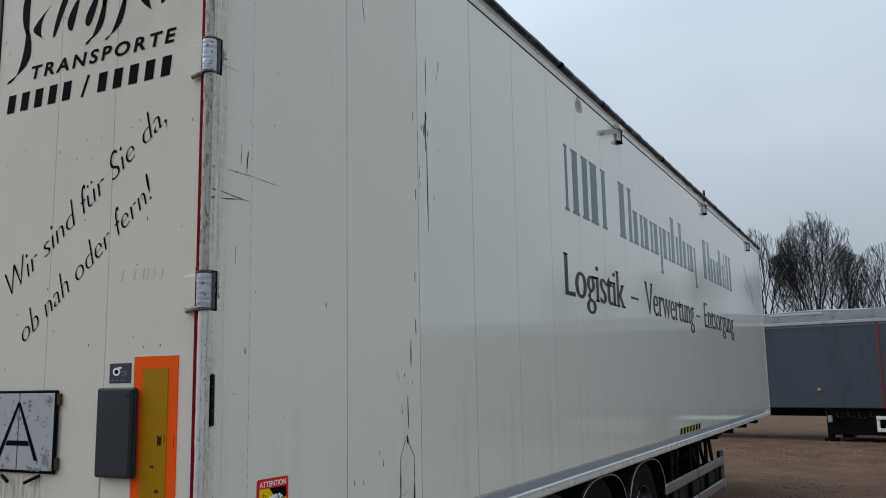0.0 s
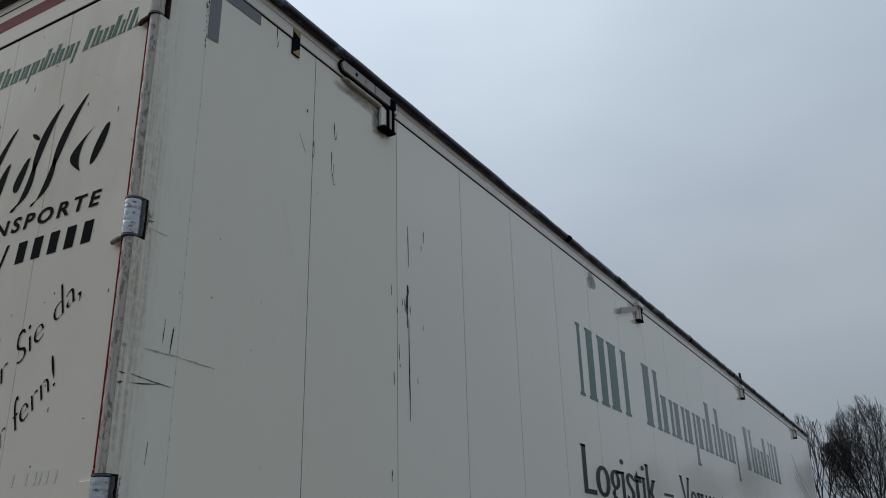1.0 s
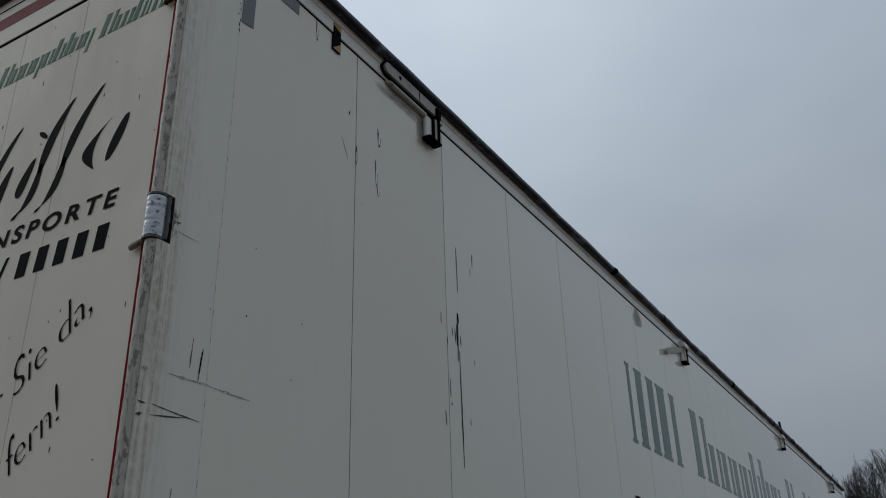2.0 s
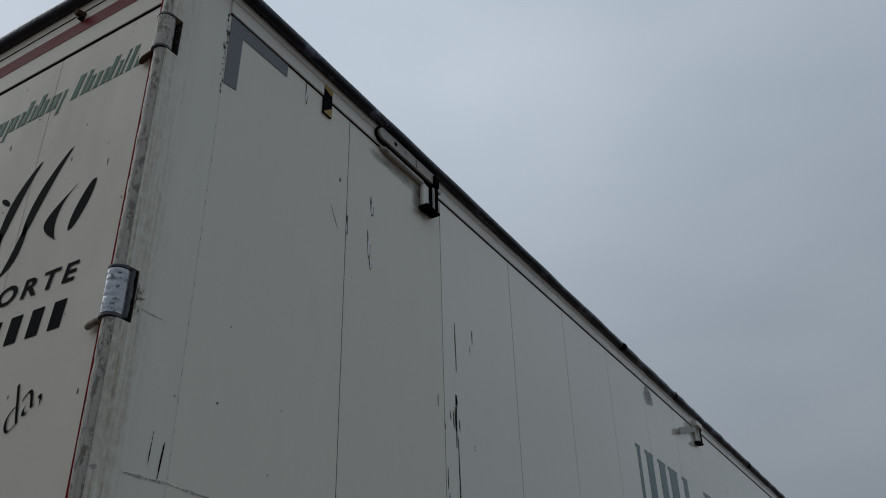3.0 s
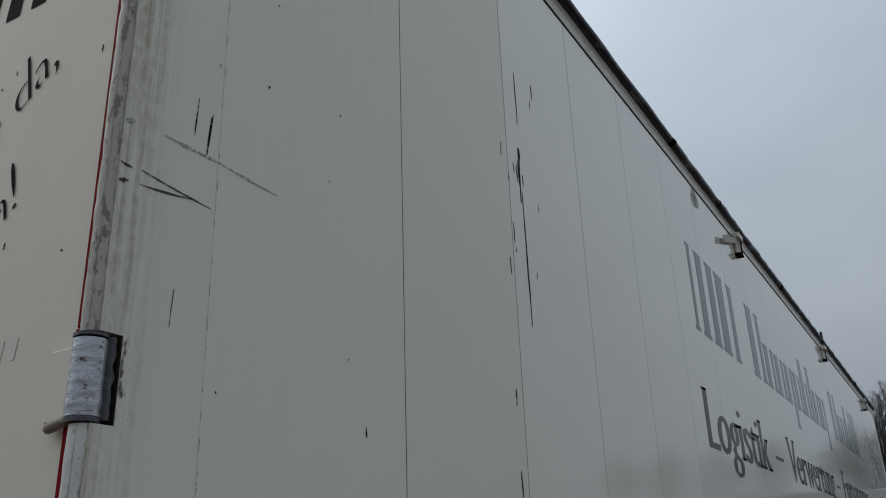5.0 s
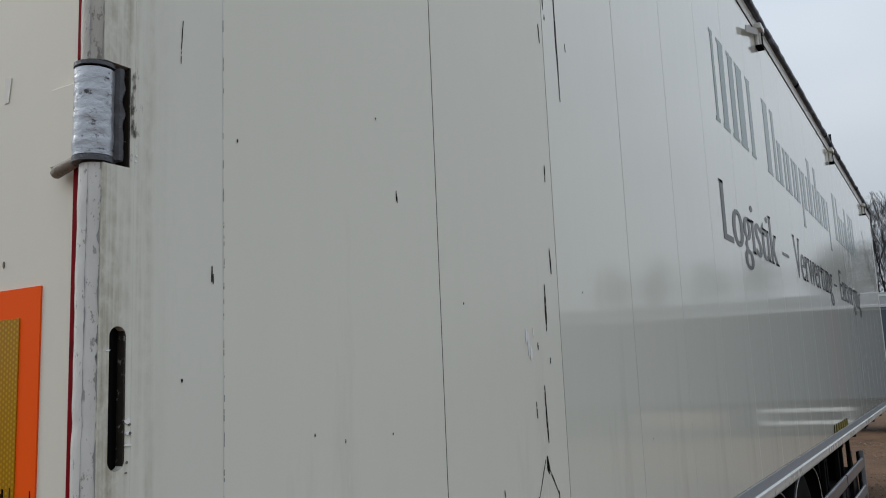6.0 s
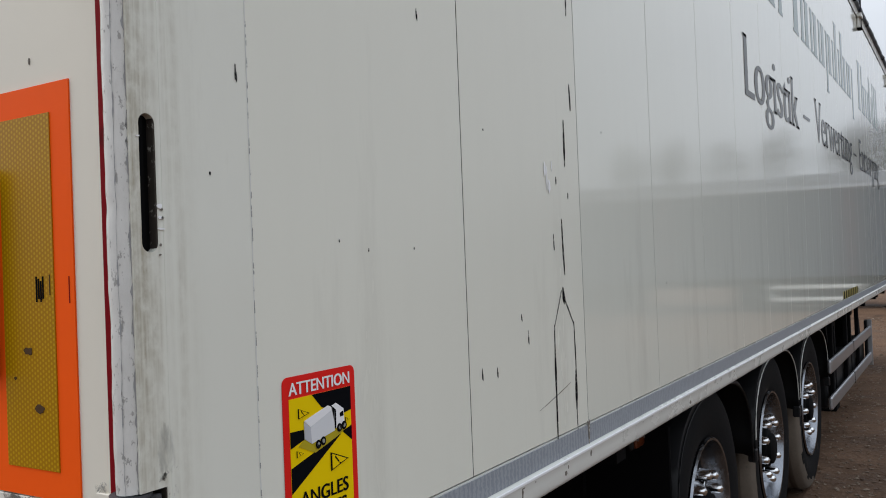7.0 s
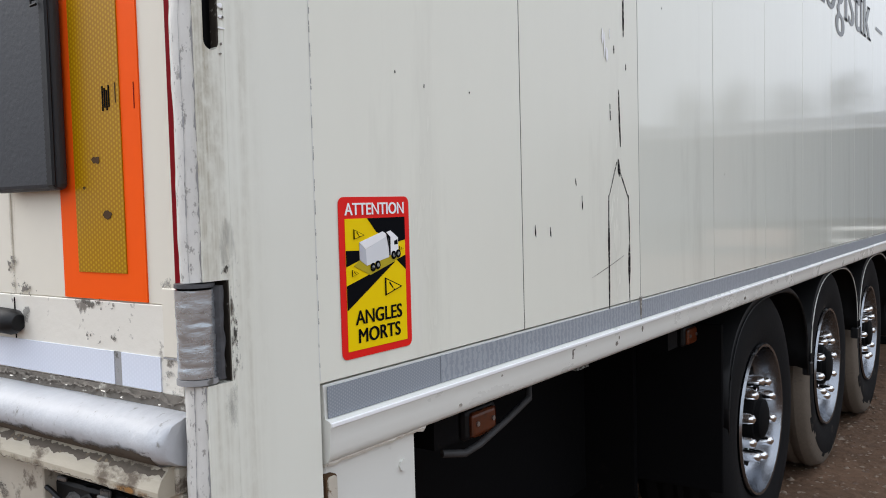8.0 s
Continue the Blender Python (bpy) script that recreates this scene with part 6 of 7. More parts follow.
def make_wheel(y, side):
    """A tyre on a polished disc rim with a ring of chrome nuts. side 1: this side, -1: the far side."""
    root = part("wheel", lathe([(0.17, -0.30), (0.20, -0.30), (0.20, -0.06), (0.17, -0.06), (0.17, -0.30)], 24), M["steel"], None, "black tyre on a polished rim with chrome nut caps")
    s = []
    for r, x in ((0.285, -0.335), (0.33, -0.365), (0.46, -0.375), (0.515, -0.355), (0.540, -0.31)):
        s.append((r, x))
    tread = []
    for x in np.linspace(-0.31, -0.055, 13):
        tread.append((0.543 - (0.010 if int(round((x + 0.31) / 0.0213)) in (2, 5, 7, 10) else 0.0), x))
    side_w = [(0.540, -0.055), (0.524, -0.018), (0.505, -0.006), (0.465, 0.006), (0.415, 0.008), (0.375, 0.002), (0.345, -0.004), (0.322, -0.010), (0.305, -0.022)]
    part("tyre", lathe(s + [tread[0]], 56, lathe(side_w, 56)), M["rubber"] if y < 3 else M["muddy_rubber"], root, smooth=True)
    bm = lathe(tread, 56)
    part("tread", bm, M["rubber"] if y < 3 else M["tread"], root, "black tyre tread" if y < 3 else "muddy tyre tread", smooth=True)
    if y > 3 and side > 0:
        # dried mud on the lower part of the outer shoulder
        mud = lathe([(0.5425, -0.056), (0.527, -0.0165), (0.5065, -0.0035), (0.486, 0.0030), (0.468, 0.0070), (0.452, 0.0082)], 96)
        turn = Matrix.Rotation(radians(17 * y), 3, "X")
        away = []
        for f in mud.faces:
            p = turn @ f.calc_center_median()
            r = math.hypot(p.y, p.z)
            edge = 0.47 + 0.035 * noise.noise((p.y * 14, p.z * 14, y)) + 0.12 * max(0.0, p.y + 0.05) + 0.10 * max(0.0, p.z + 0.05)
            if r < edge:
                away.append(f)
        bmesh.ops.delete(mud, geom=away, context="FACES")
        part("shoulder_mud", mud, M["tread"], root, "dried brown mud on the tyre shoulder", smooth=True)
    part("rim", lathe([(0.306, -0.022), (0.316, -0.004), (0.312, 0.006), (0.302, 0.004), (0.296, -0.020), (0.287, -0.050), (0.281, -0.092), (0.268, -0.108), (0.240, -0.092), (0.212, -0.074), (0.195, -0.068), (0.110, -0.068), (0.108, -0.078)], 56), M["rim"], root, smooth=True)
    hub = part("hub", lathe([(0.108, -0.078), (0.106, -0.030), (0.100, -0.016), (0.086, -0.012), (0.080, 0.006), (0.062, 0.014), (0.0005, 0.014)], 32), M["steel"], root, "dark greasy hub", smooth=True)
    for k in range(10):
        a = 2 * math.pi * (k + 0.3) / 10
        c = Vector((0, 0.1625 * math.cos(a), 0.1625 * math.sin(a)))
        nut = tube([c + Vector((x, 0, 0)) for x in (-0.068, -0.060, -0.058, -0.006, 0.010, 0.017)], [0.029, 0.029, 0.024, 0.022, 0.017, 0.005], 12)
        part("wheel_nut", nut, M["chrome"], root, smooth=True)
    for k in range(10):
        a = 2 * math.pi * (k + 0.8) / 10
        c = Vector((-0.0945, 0.243 * math.cos(a), 0.243 * math.sin(a)))
        part("rim_hole", tube([c, c + Vector((0.0045, 0, 0))], 0.021, 12), M["gap"], root)
    m = pose(-0.115, y, HUB_Z, 17 * y) if side > 0 else pose(-WIDTH + 0.115, y, HUB_Z, 40, 0, 180)
    root.matrix_basis = m
    root.parent = trailer
    root.matrix_parent_inverse = reach(trailer).inverted()


def make_gear():
    for y in AXLES:
        for side in (1, -1):
            make_wheel(y, side)
        part("axle", tube([(-WIDTH + 0.3, y, HUB_Z), (-0.3, y, HUB_Z)], 0.065, 14), M["steel"], trailer, smooth=True)
        part("air_spring", tube([(-0.75, y + 0.2, 0.62), (-0.75, y + 0.2, 0.95)], 0.11, 14), M["black"], trailer, smooth=True)
        # mudguard: an arch with a thin pale bead
        bm, bead = bmesh.new(), []
        outline = []
        for a in np.arange(0, 181, 6):
            c, v = math.cos(radians(a)), math.sin(radians(a))
            outline.append((y + 0.05 - 0.625 * math.copysign(abs(c) ** 0.72, c), 0.585 + 0.445 * abs(v) ** 0.72))
        rows = []
        for yy, zz in outline:
            rows.append([bm.verts.new((x, yy, min(zz, 1.032) - d)) for x, d in ((-0.50, 0.0), (-0.13, 0.0), (-0.085, 0.012), (-0.078, 0.035))])
            bead.append((-0.078, yy, min(zz, 1.032) - 0.03))
        for r, q in zip(rows, rows[1:]):
            for i in range(3):
                bm.faces.new((r[i], r[i + 1], q[i + 1], q[i]))
        guard = part("mudguard", bm, M["black"], trailer, "black plastic mudguard with a pale bead", smooth=True)
        so = guard.modifiers.new("thick", "SOLIDIFY")
        so.thickness = 0.006
        for e in (-0.575, 0.675) if y > 3 else ():
            part("guard_clip", box(-0.115, -0.073, y + e - 0.022, y + e + 0.022, 0.535, 0.600, 0.006), M["black"], guard)
        part("bead", tube(bead[1:-1], 0.0030, 6), M["black"] if y < 3 else M["rail"], guard, smooth=True)
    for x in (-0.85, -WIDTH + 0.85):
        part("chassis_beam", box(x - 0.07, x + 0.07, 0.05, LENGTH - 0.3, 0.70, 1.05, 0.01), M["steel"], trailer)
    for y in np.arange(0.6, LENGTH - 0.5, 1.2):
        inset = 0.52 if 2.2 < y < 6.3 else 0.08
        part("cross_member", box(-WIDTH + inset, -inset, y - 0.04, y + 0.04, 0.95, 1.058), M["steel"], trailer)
    # rear corner plate under the rail, with a worn pin
    plate = part("corner_plate", box(-0.035, -0.010, 0.192, 0.412, 0.55, 1.034, 0.004), M["rail"], trailer, "white plate below the rail with bolts")
    for y, z in ((0.375, 0.985), (0.285, 0.945)):
        part("bolt", tube([(-0.012, y, z), (-0.006, y, z)], 0.010, 8), M["rail"], plate, smooth=True)
    pale_rust = material("rusty_white_paint", (0.50, 0.45, 0.37), 0.7, vary=0.3, fine=60, coarse=14, stain=(0.14, 0.075, 0.035), stain_amount=0.46, stain_scale=60, stain_edge=0.1)
    for y, z, w, h in ((0.198, 0.997, 0.012, 0.023), (0.199, 0.943, 0.012, 0.026)):
        link = part("catch_plate", profile(rounded(y - w, y + w, z - h, z + h, 0.008), "x", -0.012, -0.001), M["rust"], plate, "rusty catch plate at the corner", smooth=False)
        part("catch_face", profile(rounded(y - w * 0.74, y + w * 0.80, z - h * 0.84, z + h * 0.88, 0.006), "x", -0.002, 0.0015), pale_rust, link)
    pts = [(-0.008 + 0.003 * noise.noise((0, y * 60, 3)), y, 1.0355 + 0.003 * noise.noise((0, y * 45, 1))) for y in np.arange(0.19, 0.44, 0.006)]
    part("weld_bead", tube(pts, [0.0055 + 0.003 * noise.noise((2, p[1] * 70, 0)) for p in pts], 7), M["chipped"], plate, smooth=True)
    # black splash board ahead of the wheels, and dark boards added as shade behind
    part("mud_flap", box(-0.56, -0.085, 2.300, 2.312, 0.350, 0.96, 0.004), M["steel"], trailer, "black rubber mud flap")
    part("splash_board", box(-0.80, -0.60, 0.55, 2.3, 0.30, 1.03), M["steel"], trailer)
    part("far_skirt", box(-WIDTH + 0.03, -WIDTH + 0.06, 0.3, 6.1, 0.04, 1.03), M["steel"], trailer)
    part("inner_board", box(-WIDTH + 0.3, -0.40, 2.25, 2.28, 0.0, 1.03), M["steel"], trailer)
    # amber side lamps below the rail
    for y in (0.885, 2.26, 6.85):
        lamp = part("side_lamp", box(-0.21, -0.185, y - 0.065, y + 0.065, 0.885, 0.955, 0.012, seg=2), M["black"], trailer, "amber side marker lamp")
        part("lens", box(-0.189, -0.176, y - 0.050, y + 0.050, 0.892, 0.948, 0.010, seg=3), M["lens"], lamp)
        for d in (-0.032, 0.032):
            part("screw", tube([(-0.177, y + d, 0.922), (-0.172, y + d, 0.922)], 0.006, 8), M["alu"], lamp, smooth=True)
        part("lamp_bracket", box(-0.24, -0.20, y - 0.05, y + 0.05, 0.95, 1.04), M["steel"], lamp)
    part("bent_rod", tube([(-0.20, 0.75, 0.878), (-0.175, 0.80, 0.870), (-0.17, 0.85, 0.878), (-0.175, 0.98, 0.905), (-0.18, 1.09, 0.931), (-0.19, 1.105, 0.955)], 0.0085, 10), M["dull_rod"], trailer, "bent grey rod", smooth=True)
    part("inner_plate", box(-0.30, -0.29, 0.42, 0.84, 0.88, 1.03), M["brown_dark"], trailer)
    part("lamp_wire", tube([(-0.20, 0.80, 0.95), (-0.22, 0.72, 0.93), (-0.24, 0.66, 0.89)], 0.004, 6), M["gap"], trailer, smooth=True)
    part("loose_plate", box(-0.30, -0.285, 1.56, 1.64, 0.905, 0.93), M["scuff"], trailer)
    # side guard ahead of the wheels
    guard = part("side_guard", box(-0.10, -0.076, 9.00, 9.12, 0.36, 0.80, 0.006), M["steel"], trailer, "aluminium side guard with two rails")
    for z0, z1 in ((0.635, 0.735), (0.370, 0.465)):
        part("guard_rail", box(-0.075, -0.045, 6.12, 9.12, z0, z1, 0.012, seg=2), M["alu"], guard)
        part("guard_joint", box(-0.077, -0.043, 7.55, 7.565, z0 - 0.001, z1 + 0.001), M["gap"], guard)
    for y in (6.5, 7.4, 8.3):
        part("guard_stay", box(-0.11, -0.076, y - 0.03, y + 0.03, 0.36, 1.04, 0.004), M["steel"], guard)
    # landing legs, tank and boxes between
    for x in (-0.45, -WIDTH + 0.45):
        leg = part("landing_leg", box(x - 0.06, x + 0.06, 8.6, 8.72, -0.005, 1.05, 0.008), M["steel"], trailer)
        part("leg_foot", box(x - 0.12, x + 0.12, 8.54, 8.78, GROUND - 0.01, 0.0, 0.01), M["steel"], leg)
        part("leg_stay", tube([(x, 8.68, 0.5), (x, 9.3, 1.03)], 0.022, 6), M["steel"], leg, smooth=True)
    part("air_tank", tube([(-0.42, 6.5, 0.78), (-0.42, 6.56, 0.78), (-0.42, 7.4, 0.78), (-0.42, 7.46, 0.78)], [0.06, 0.13, 0.13, 0.06], 18), M["steel"], trailer, smooth=True)
    part("valve_box", box(-0.42, -0.14, 6.75, 7.0, 0.82, 1.0, 0.01), M["black"], trailer)
    for k in range(6):
        y = 6.2 + 0.28 * k
        part("hose", tube([(-0.30, y, 1.02), (-0.26, y + 0.06, 0.86 - 0.03 * (k % 2)), (-0.30, y + 0.2, 0.80), (-0.34, y + 0.3, 0.96)], 0.012, 6), M["black"], trailer, smooth=True)
    for k in range(7):
        y = 6.15 + 0.42 * k
        part("strut", tube([(-0.26 - 0.05 * (k % 3), y, 1.03), (-0.22 - 0.04 * (k % 2), y + 0.30 - 0.55 * (k % 2), 0.48 + 0.06 * (k % 3))], 0.022, 8), M["rubber"] if k % 2 else M["steel"], trailer, smooth=True)
        part("pipe_clamp", box(-0.30, -0.24, y + 0.1, y + 0.16, 0.86 - 0.05 * (k % 3), 0.93 - 0.05 * (k % 3), 0.006), M["rust"], trailer)
    store = part("tool_box", box(-0.37, -0.116, 6.40, 9.10, 0.33, 0.64, 0.02, seg=2), M["black"], trailer, "long black storage box behind the side guard")
    for y in (6.9, 8.0):
        part("box_strap", box(-0.378, -0.112, y - 0.03, y + 0.03, 0.325, 1.03, 0.004), M["steel"], store)
    for k, (y, z, e) in enumerate(((6.55, 1.02, 0.35), (7.15, 1.02, -0.30), (7.75, 1.02, 0.32), (8.35, 1.02, -0.28), (8.75, 1.02, 0.22))):
        part("guard_bracket", profile([(y - 0.05, z), (y + 0.06, z), (y + e + 0.04, 0.645), (y + e - 0.03, 0.645), (y + 0.4 * e - 0.03, 0.80)], "x", -0.155 - 0.03 * (k % 2), -0.135 - 0.03 * (k % 2)), M["steel"], guard)
    part("guard_end", box(-0.105, -0.038, 9.122, 9.150, 0.33, 0.80, 0.004), M["alu"], guard, "end plate of the side guard")
    part("end_hook", box(-0.06, -0.04, 9.92, 10.0, 0.985, 1.03), M["steel"], trailer)


make_gear()


# ---- the grey trailer across the yard ----
def make_grey_trailer():
    """A covered grey trailer standing across the yard, front end to the left."""
    rig = thing("covered_trailer", (2.10, 23.85, 0), "blue-grey low trailer with a pale roof cover, across the yard", "semi-trailer")
    rig.rotation_euler = (0, 0, radians(-11.3))
    half, tail, deep, low, rim = 6.8, 9.4, 1.25, 0.79, 3.04

    def add(name, bm, mat, parent, label="", smooth=False):
        ob = new(name, to_mesh(name, bm, mat, smooth))
        ob.parent = parent
        if label:
            ob["label"] = label
        return ob
    body = add("body", box(-half, tail, -deep, deep, low, rim, 0.02), M["grey_body"], rig, "blue-grey smooth body")
    for k in range(7):
        x = -half + 1.9 + 2.05 * k
        add("body_seam", box(x - 0.008, x + 0.008, -deep - 0.0025, -deep + 0.002, low + 0.02, rim), M["grey_body"], body)
    # sagging cover
    bm = bmesh.new()
    rows = []
    for i in range(69):
        x = -half - 0.04 + (half + tail + 0.08) * i / 68
        sag = 0.05 * noise.noise((x * 0.8, 0, 0)) + 0.02 * noise.noise((x * 3, 1, 0))
        row = []
        for y, z in ((-deep - 0.035, rim - 0.03 + 0.02 * noise.noise((x * 2, 5, 0))), (-deep - 0.045, rim + 0.10), (-deep - 0.03, rim + 0.34 + sag), (-0.6, rim + 0.40 + sag), (0.0, rim + 0.42), (0.6, rim + 0.40), (deep + 0.03, rim + 0.3), (deep + 0.045, rim - 0.03)):
            row.append(bm.verts.new((x, y + 0.012 * noise.noise((x * 4, z, 3)), z)))
        rows.append(row)
    for r, q in zip(rows, rows[1:]):
        for i in range(7):
            bm.faces.new((r[i], r[i + 1], q[i + 1], q[i]))
    bm.faces.new(rows[0])
    bm.faces.new(rows[-1])
    add("roof_cover", bm, M["cover"], rig, "pale grey sagging roof cover", smooth=True)
    add("cover_edge", box(-half, tail, -deep - 0.058, -deep - 0.03, rim - 0.03, rim + 0.05, 0.01), material("cover_hem", (0.36, 0.375, 0.39), 0.5, vary=0.2, fine=8, coarse=1, stain=(0.22, 0.23, 0.24), stain_amount=0.44, stain_scale=3.0, stain_edge=0.1), rig)
    add("hem_shadow_strip", box(-half, tail, -deep - 0.012, -deep + 0.01, rim - 0.09, rim - 0.035), M["grey_film"], rig)
    add("cover_patch", box(-2.9, -1.5, -deep - 0.05, -deep - 0.036, rim + 0.24, rim + 0.30, 0.005), material("green_grey_patch", (0.42, 0.48, 0.44), 0.6, vary=0.15), rig)
    red = material("red_strap", (0.20, 0.014, 0.014), 0.5, vary=0.15)
    for x in (-0.205, 4.3):
        add("red_strap", box(x - 0.024, x + 0.024, -deep - 0.016, -deep + 0.01, low + 0.01, rim - 0.02), red, rig, "red vertical strap")
    add("side_lamp", box(-1.79, -1.70, -deep - 0.03, -deep + 0.01, 1.24, 1.32, 0.01), M["lens_yellow"], rig, "yellow reflector")
    for y in (-0.45, 0.45):
        add("chassis_beam", box(-half + 0.3, tail - 0.1, y - 0.07, y + 0.07, 0.55, low), M["steel"], rig)
    for y in (-0.9, 0.9):
        leg = add("landing_leg", box(-1.70, -1.55, y - 0.07, y + 0.07, -0.005, low, 0.01), M["steel"], rig)
        add("leg_foot", box(-1.78, -1.48, y - 0.14, y + 0.14, GROUND - 0.02, 0.0), M["steel"], leg)
    add("tool_box", box(-1.45, -0.95, -1.15, -0.2, 0.30, low - 0.08, 0.03, seg=2), M["steel"], rig)
    for k in range(5):
        x = -1.68 + 0.27 * k
        add("hose", tube([(x, -1.1, low), (x + 0.05, -1.18, low - 0.2 - 0.05 * (k % 2)), (x + 0.16, -1.16, low - 0.26), (x + 0.24, -1.05, low - 0.05)], 0.022, 6), M["black"], rig, smooth=True)
    add("valve_block", box(-1.62, -1.50, -1.20, -1.0, 0.42, 0.60, 0.02), M["alu"], rig)
    # dark block added to stand in for the shade under the body
    add("spare_rack", box(-1.6, 2.6, -1.15, 0.9, 0.10, low, 0.02), M["steel"], rig)
    gd = add("side_guard", box(-0.42, -0.35, -deep + 0.02, -deep + 0.06, 0.20, 0.60), M["rail"], rig, "white side guard frame")
    for z in (0.20, 0.51):
        add("guard_rail", box(-0.42, 1.70, -deep - 0.0, -deep + 0.04, z, z + 0.09, 0.008), M["rail"], gd)
    add("guard_post", box(1.62, 1.70, -deep + 0.02, -deep + 0.06, 0.20, 0.60), M["rail"], gd)
    wheel_mesh = to_mesh("tyre", lathe([(0.30, -0.33), (0.40, -0.35), (0.44, -0.31), (0.44, -0.04), (0.40, 0.0), (0.30, -0.02), (0.24, -0.05), (0.12, -0.05), (0.10, 0.03), (0.001, 0.03)], 32), M["rubber"], True)
    for x in (5.5, 6.8, 8.1):
        for e in (-1, 1):
            w = new("wheel", wheel_mesh)
            w.parent = rig
            w.matrix_basis = pose(x, e * (deep - 0.08), GROUND + 0.43, 0, 0, 90 * e)
        add("axle", tube([(x, -0.9, GROUND + 0.43), (x, 0.9, GROUND + 0.43)], 0.07, 10), M["steel"], rig, smooth=True)


make_grey_trailer()


# ---- bare trees beyond the yard ----
def make_tree(seed, height, spread):
    """A bare tree: forked trunk and limbs, and a crown of fine twigs."""
    rng = random.Random(seed)
    wood, twigs = ([], []), ([], [])

    def cone(store, a, b, ra, rb, sides):
        verts, faces = store
        d = (b - a).normalized()
        u = d.cross(Vector((0.3, 0.9, 0.1))).normalized()
        w = d.cross(u)
        k0 = len(verts)
        for p, r in ((a, ra), (b, rb)):
            for k in range(sides):
                t = 2 * math.pi * k / sides
                verts.append(p + r * (math.cos(t) * u + math.sin(t) * w))
        for k in range(sides):
            n = (k + 1) % sides
            faces.append((k0 + k, k0 + n, k0 + sides + n, k0 + sides + k))

    wide, mid, up, down = spread * height, 0.60 * height, 0.40 * height, 0.44 * height

    def inside(p):
        z = (p.z - mid) / (up if p.z > mid else down)
        return (p.x * p.x + p.y * p.y) / wide ** 2 + z * z < 1 + 0.45 * noise.noise(p * 0.8 + Vector((seed, 0, 0)))

    def grow(p, d, r, length, level):
        """A limb in a few gentle bends that forks into two or three thinner ones, down to the twigs at the outline of the crown."""
        thin = (0.058, 0.050, 0.040, 0.030, 0.021, 0.015, 0.0115, 0.0095, 0.0085)[level]
        steps = 4 if level < 3 else 3
        for i in range(steps):
            sway = Vector((rng.uniform(-1, 1), rng.uniform(-1, 1), rng.uniform(-0.6, 0.6)))
            d = (d + sway * (0.045 + 0.018 * level) + Vector((0, 0, 0.03))).normalized()
            q = p + d * length / steps
            r2 = r * (0.93 if level < 3 else 0.90)
            if not inside(q) and level > 1:
                return
            cone(wood if level < 3 else twigs, p, q, max(r, thin), max(r2, thin * 0.9), 6 if level < 2 else 4 if level < 4 else 3)
            if i < steps - 1 and level < 7 and rng.random() < 3.6 * (spread - 0.163):
                a = rng.uniform(0, 6.28)
                out = d.cross(Vector((math.cos(a), math.sin(a), 0.2))).normalized()
                grow(q, (d + out * rng.uniform(0.5, 0.9)).normalized(), r2 * 0.45, length * 0.62, level + 2)
            p, r = q, r2
        if level < 8:
            a = rng.uniform(0, 6.28)
            forks = 3 if rng.random() < 5 * (spread - 0.18) else 2
            for k in range(forks):
                out = d.cross(Vector((math.cos(a + 6.28 * k / forks), math.sin(a + 6.28 * k / forks), 0.2))).normalized()
                grow(p, (d + out * rng.uniform(0.14, 0.36)).normalized(), r * rng.uniform(0.70, 0.84), length * rng.uniform(0.74, 0.92), level + 1)
    p, r = Vector((0, 0, -0.1)), height * 0.018
    for i in range(5):
        q = Vector((p.x + rng.uniform(-0.06, 0.06), p.y + rng.uniform(-0.06, 0.06), 0.25 * height * (i + 1) / 5))
        cone(wood, p, q, r, r * 0.95, 8)
        p, r = q, r * 0.95
    turn = rng.uniform(0, 6.28)
    for k in range(7 if spread > 0.23 else 5):
        turn += 2.4 + rng.uniform(-0.3, 0.3)
        lean = 0.06 if k == 0 else rng.uniform(0.22, 0.72)
        start = p - Vector((0, 0, rng.uniform(0, 0.07) * height * (k > 0)))
        grow(start, Vector((math.cos(turn) * lean, math.sin(turn) * lean, 1)).normalized(), r * rng.uniform(0.50, 0.70), height * rng.uniform(0.14, 0.19), 0)
    root = thing("bare_tree", (0, 0, 0), "leafless tree with many upright limbs and fine twigs", "tree", "trees behind the yard")
    for name, store, mat in (("trunk", wood, M["bark"]), ("crown", twigs, M["twig"])):
        me = bpy.data.meshes.new(name)
        me.from_pydata([tuple(v) for v in store[0]], [], store[1])
        me.materials.append(mat)
        ob = new(name, me)
        ob.parent = root
    return root


def plant():
    kinds = [make_tree(11, 15.2, 0.24), make_tree(23, 13.6, 0.20), make_tree(37, 14.2, 0.19), make_tree(52, 13.0, 0.22)]
    rng = random.Random(8)
    eye = Vector((1.9, -2.06))
    places = [(0, -3.8, 78), (2, -6.7, 77), (1, -9.2, 79), (3, -11.5, 76), (3, -1.9, 86), (1, 0.0, 88), (3, 1.9, 90), (2, 3.6, 92)]
    for k in range(5):
        places.append((rng.choice((1, 2, 3)), 4.5 + 3.3 * k + rng.uniform(-0.5, 0.5), 96 + rng.uniform(-6, 8)))
    for k in range(5):
        places.append((rng.choice((1, 2, 3)), -14 - 3.2 * k, 84 + rng.uniform(-5, 5)))
    used = set()
    for kind, az, d in places:
        x, y = eye.x + d * math.sin(radians(az)), eye.y + d * math.cos(radians(az))
        m = pose(x, y, GROUND - 0.05, 0, 0, rng.uniform(0, 360))
        if kind in used:
            copy_thing(kinds[kind], m)
        else:
            kinds[kind].matrix_basis = m
            used.add(kind)


plant()


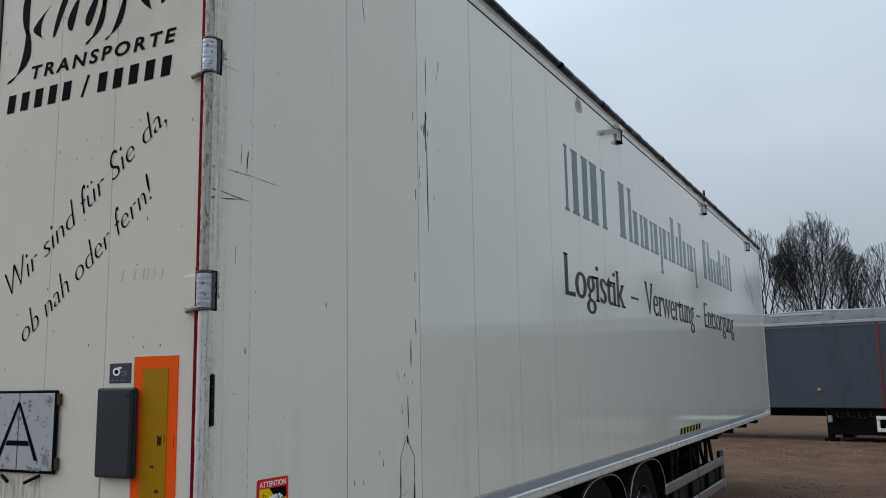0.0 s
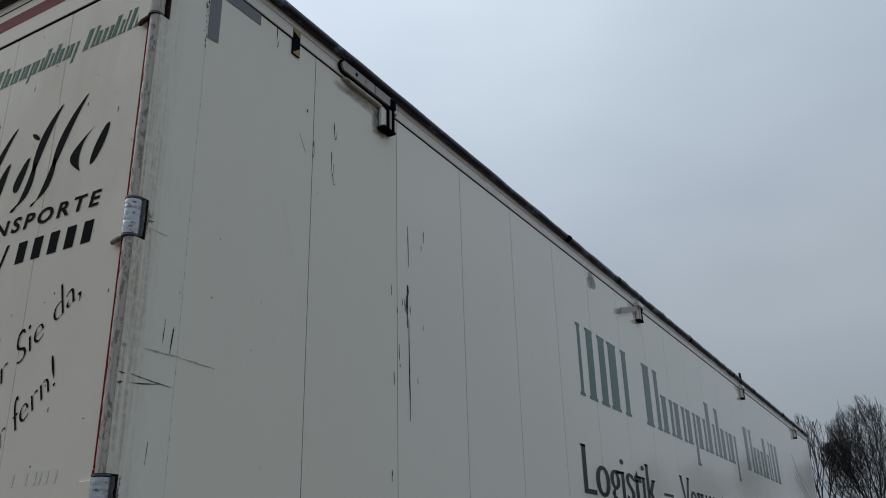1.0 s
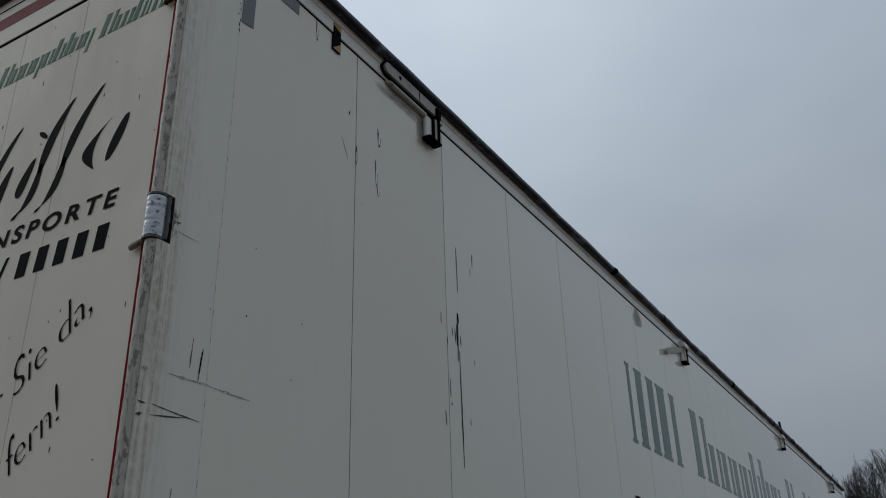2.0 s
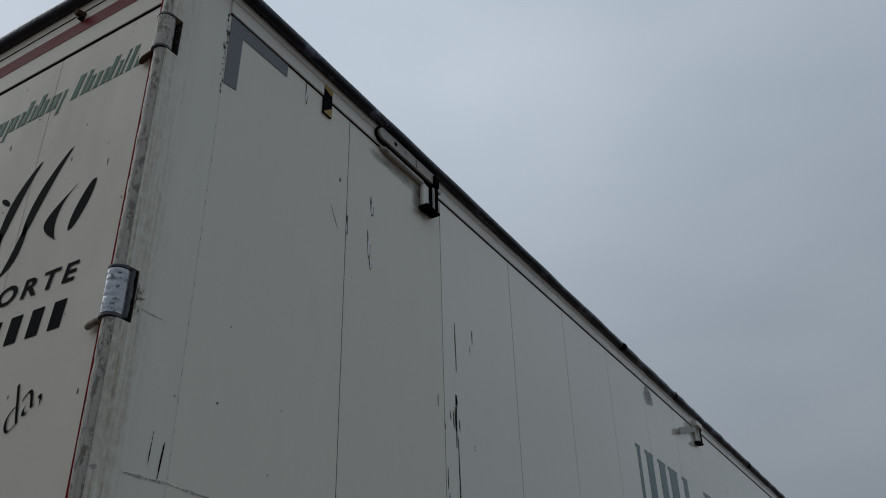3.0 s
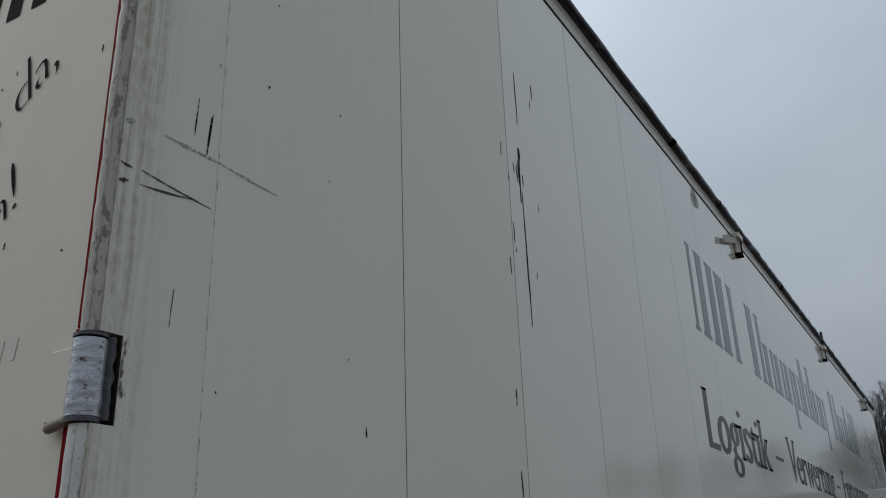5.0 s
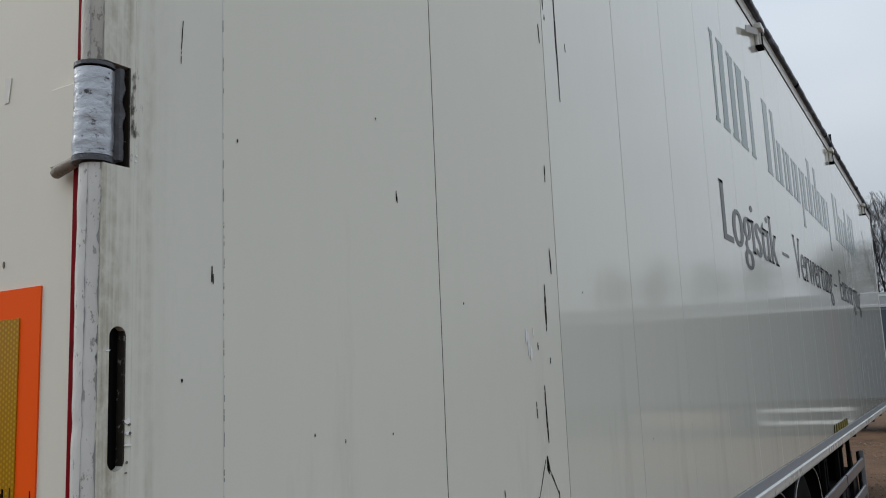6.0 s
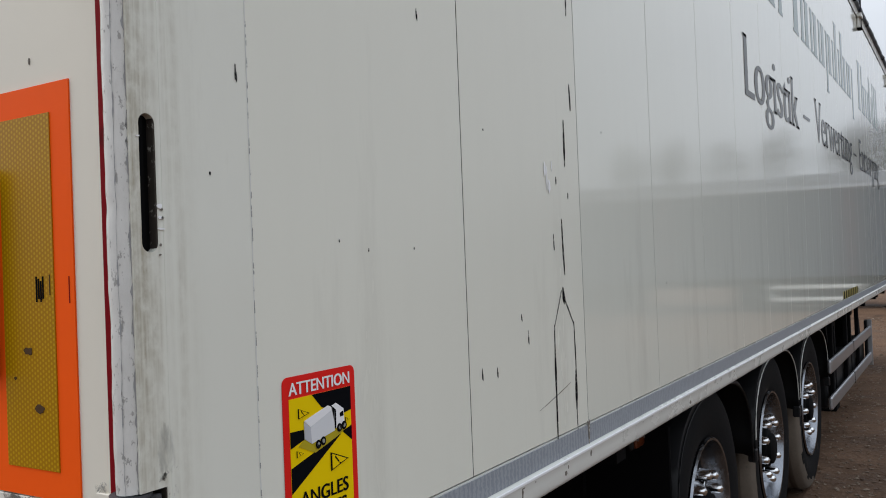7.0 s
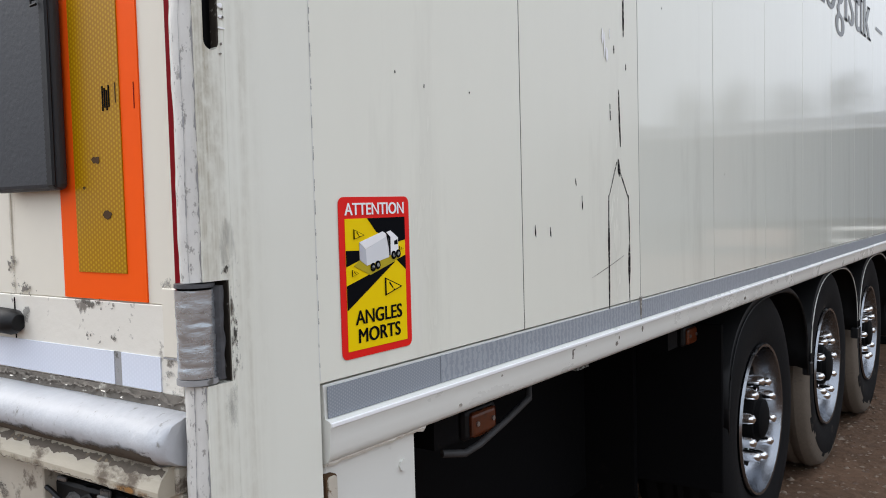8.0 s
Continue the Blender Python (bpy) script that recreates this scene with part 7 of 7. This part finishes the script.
# ---- loose stones and litter on the dirt ----
def scatter(name, mat, count, small, big, flat, seed, label):
    rng = random.Random(seed)
    verts, faces = [], []
    for _ in range(count):
        y = 2.5 + 22 * rng.random() ** 1.4
        x = rng.uniform(-0.35, 2.2 + 0.25 * y) if y < 14 else rng.uniform(-3, 4.5)
        e = rng.uniform(small, big) * (1.8 if rng.random() < 0.05 else 1) * (0.55 + 0.02 * y)
        k0 = len(verts)
        for dx, dy, dz in ((1, 0, 0), (-1, 0, 0), (0, 1, 0), (0, -1, 0), (0, 0, 0.7), (0, 0, -0.5)):
            verts.append((x + e * (dx + rng.uniform(-0.4, 0.4)), y + e * (dy + rng.uniform(-0.4, 0.4)), GROUND + e * flat * (dz + rng.uniform(-0.2, 0.2)) - 0.008))
        for a, b, c in ((0, 2, 4), (2, 1, 4), (1, 3, 4), (3, 0, 4), (2, 0, 5), (1, 2, 5), (3, 1, 5), (0, 3, 5)):
            faces.append((k0 + a, k0 + b, k0 + c))
    me = bpy.data.meshes.new(name)
    me.from_pydata(verts, [], faces)
    me.materials.append(mat)
    tagged(new(name, me), label, name, kind="stuff")


scatter("stones", M["stone"], 11000, 0.007, 0.022, 0.8, 6, "small loose stones and grit on the dirt")
scatter("leaf_litter", material("leaf_litter", (0.10, 0.056, 0.034), 0.8, vary=0.4, fine=8, coarse=2), 2600, 0.012, 0.034, 0.22, 9, "brown dead leaves and chips on the dirt")
scatter("clods", M["dirt"], 4500, 0.008, 0.022, 0.6, 12, "lumps of trodden brown dirt")


# ---- the planks of the side, one by one ----
def make_panels():
    bm = box(-0.030, 0.0, 0.0016, PITCH - 0.0016, SILL + 0.001, TOP_SEAM - 0.0022, 0.0007)
    full = to_mesh("panel", bm, M["panel"])
    dull = to_mesh("panel", box(-0.030, 0.0, 0.0016, PITCH - 0.0016, SILL + 0.001, TOP_SEAM - 0.0022, 0.0007), M["panel_dull"])
    first = box(-0.030, 0.0, 0.1803, FIRST - 0.0014, SILL + 0.001, TOP_SEAM - 0.0022, 0.0007)
    part("panel", first, M["panel_dull"], side_wall)
    gasket = to_mesh("joint_gasket", box(-0.030, -0.0008, -0.00158, 0.00158, SILL + 0.001, TOP_SEAM - 0.0022), M["gap"])
    y = FIRST
    while y + PITCH < LENGTH - 0.09:
        ob = new("joint_gasket", gasket)
        ob.location = (0, y, 0)
        adopt(ob, side_wall)
        ob = new("panel", dull if y == FIRST else full)
        ob.location = (0, y, 0)
        adopt(ob, side_wall)
        y += PITCH
    part("panel", box(-0.030, 0.0, y + 0.0016, LENGTH - 0.092, SILL + 0.001, TOP_SEAM - 0.0022, 0.0007), M["panel"], side_wall)


make_panels()
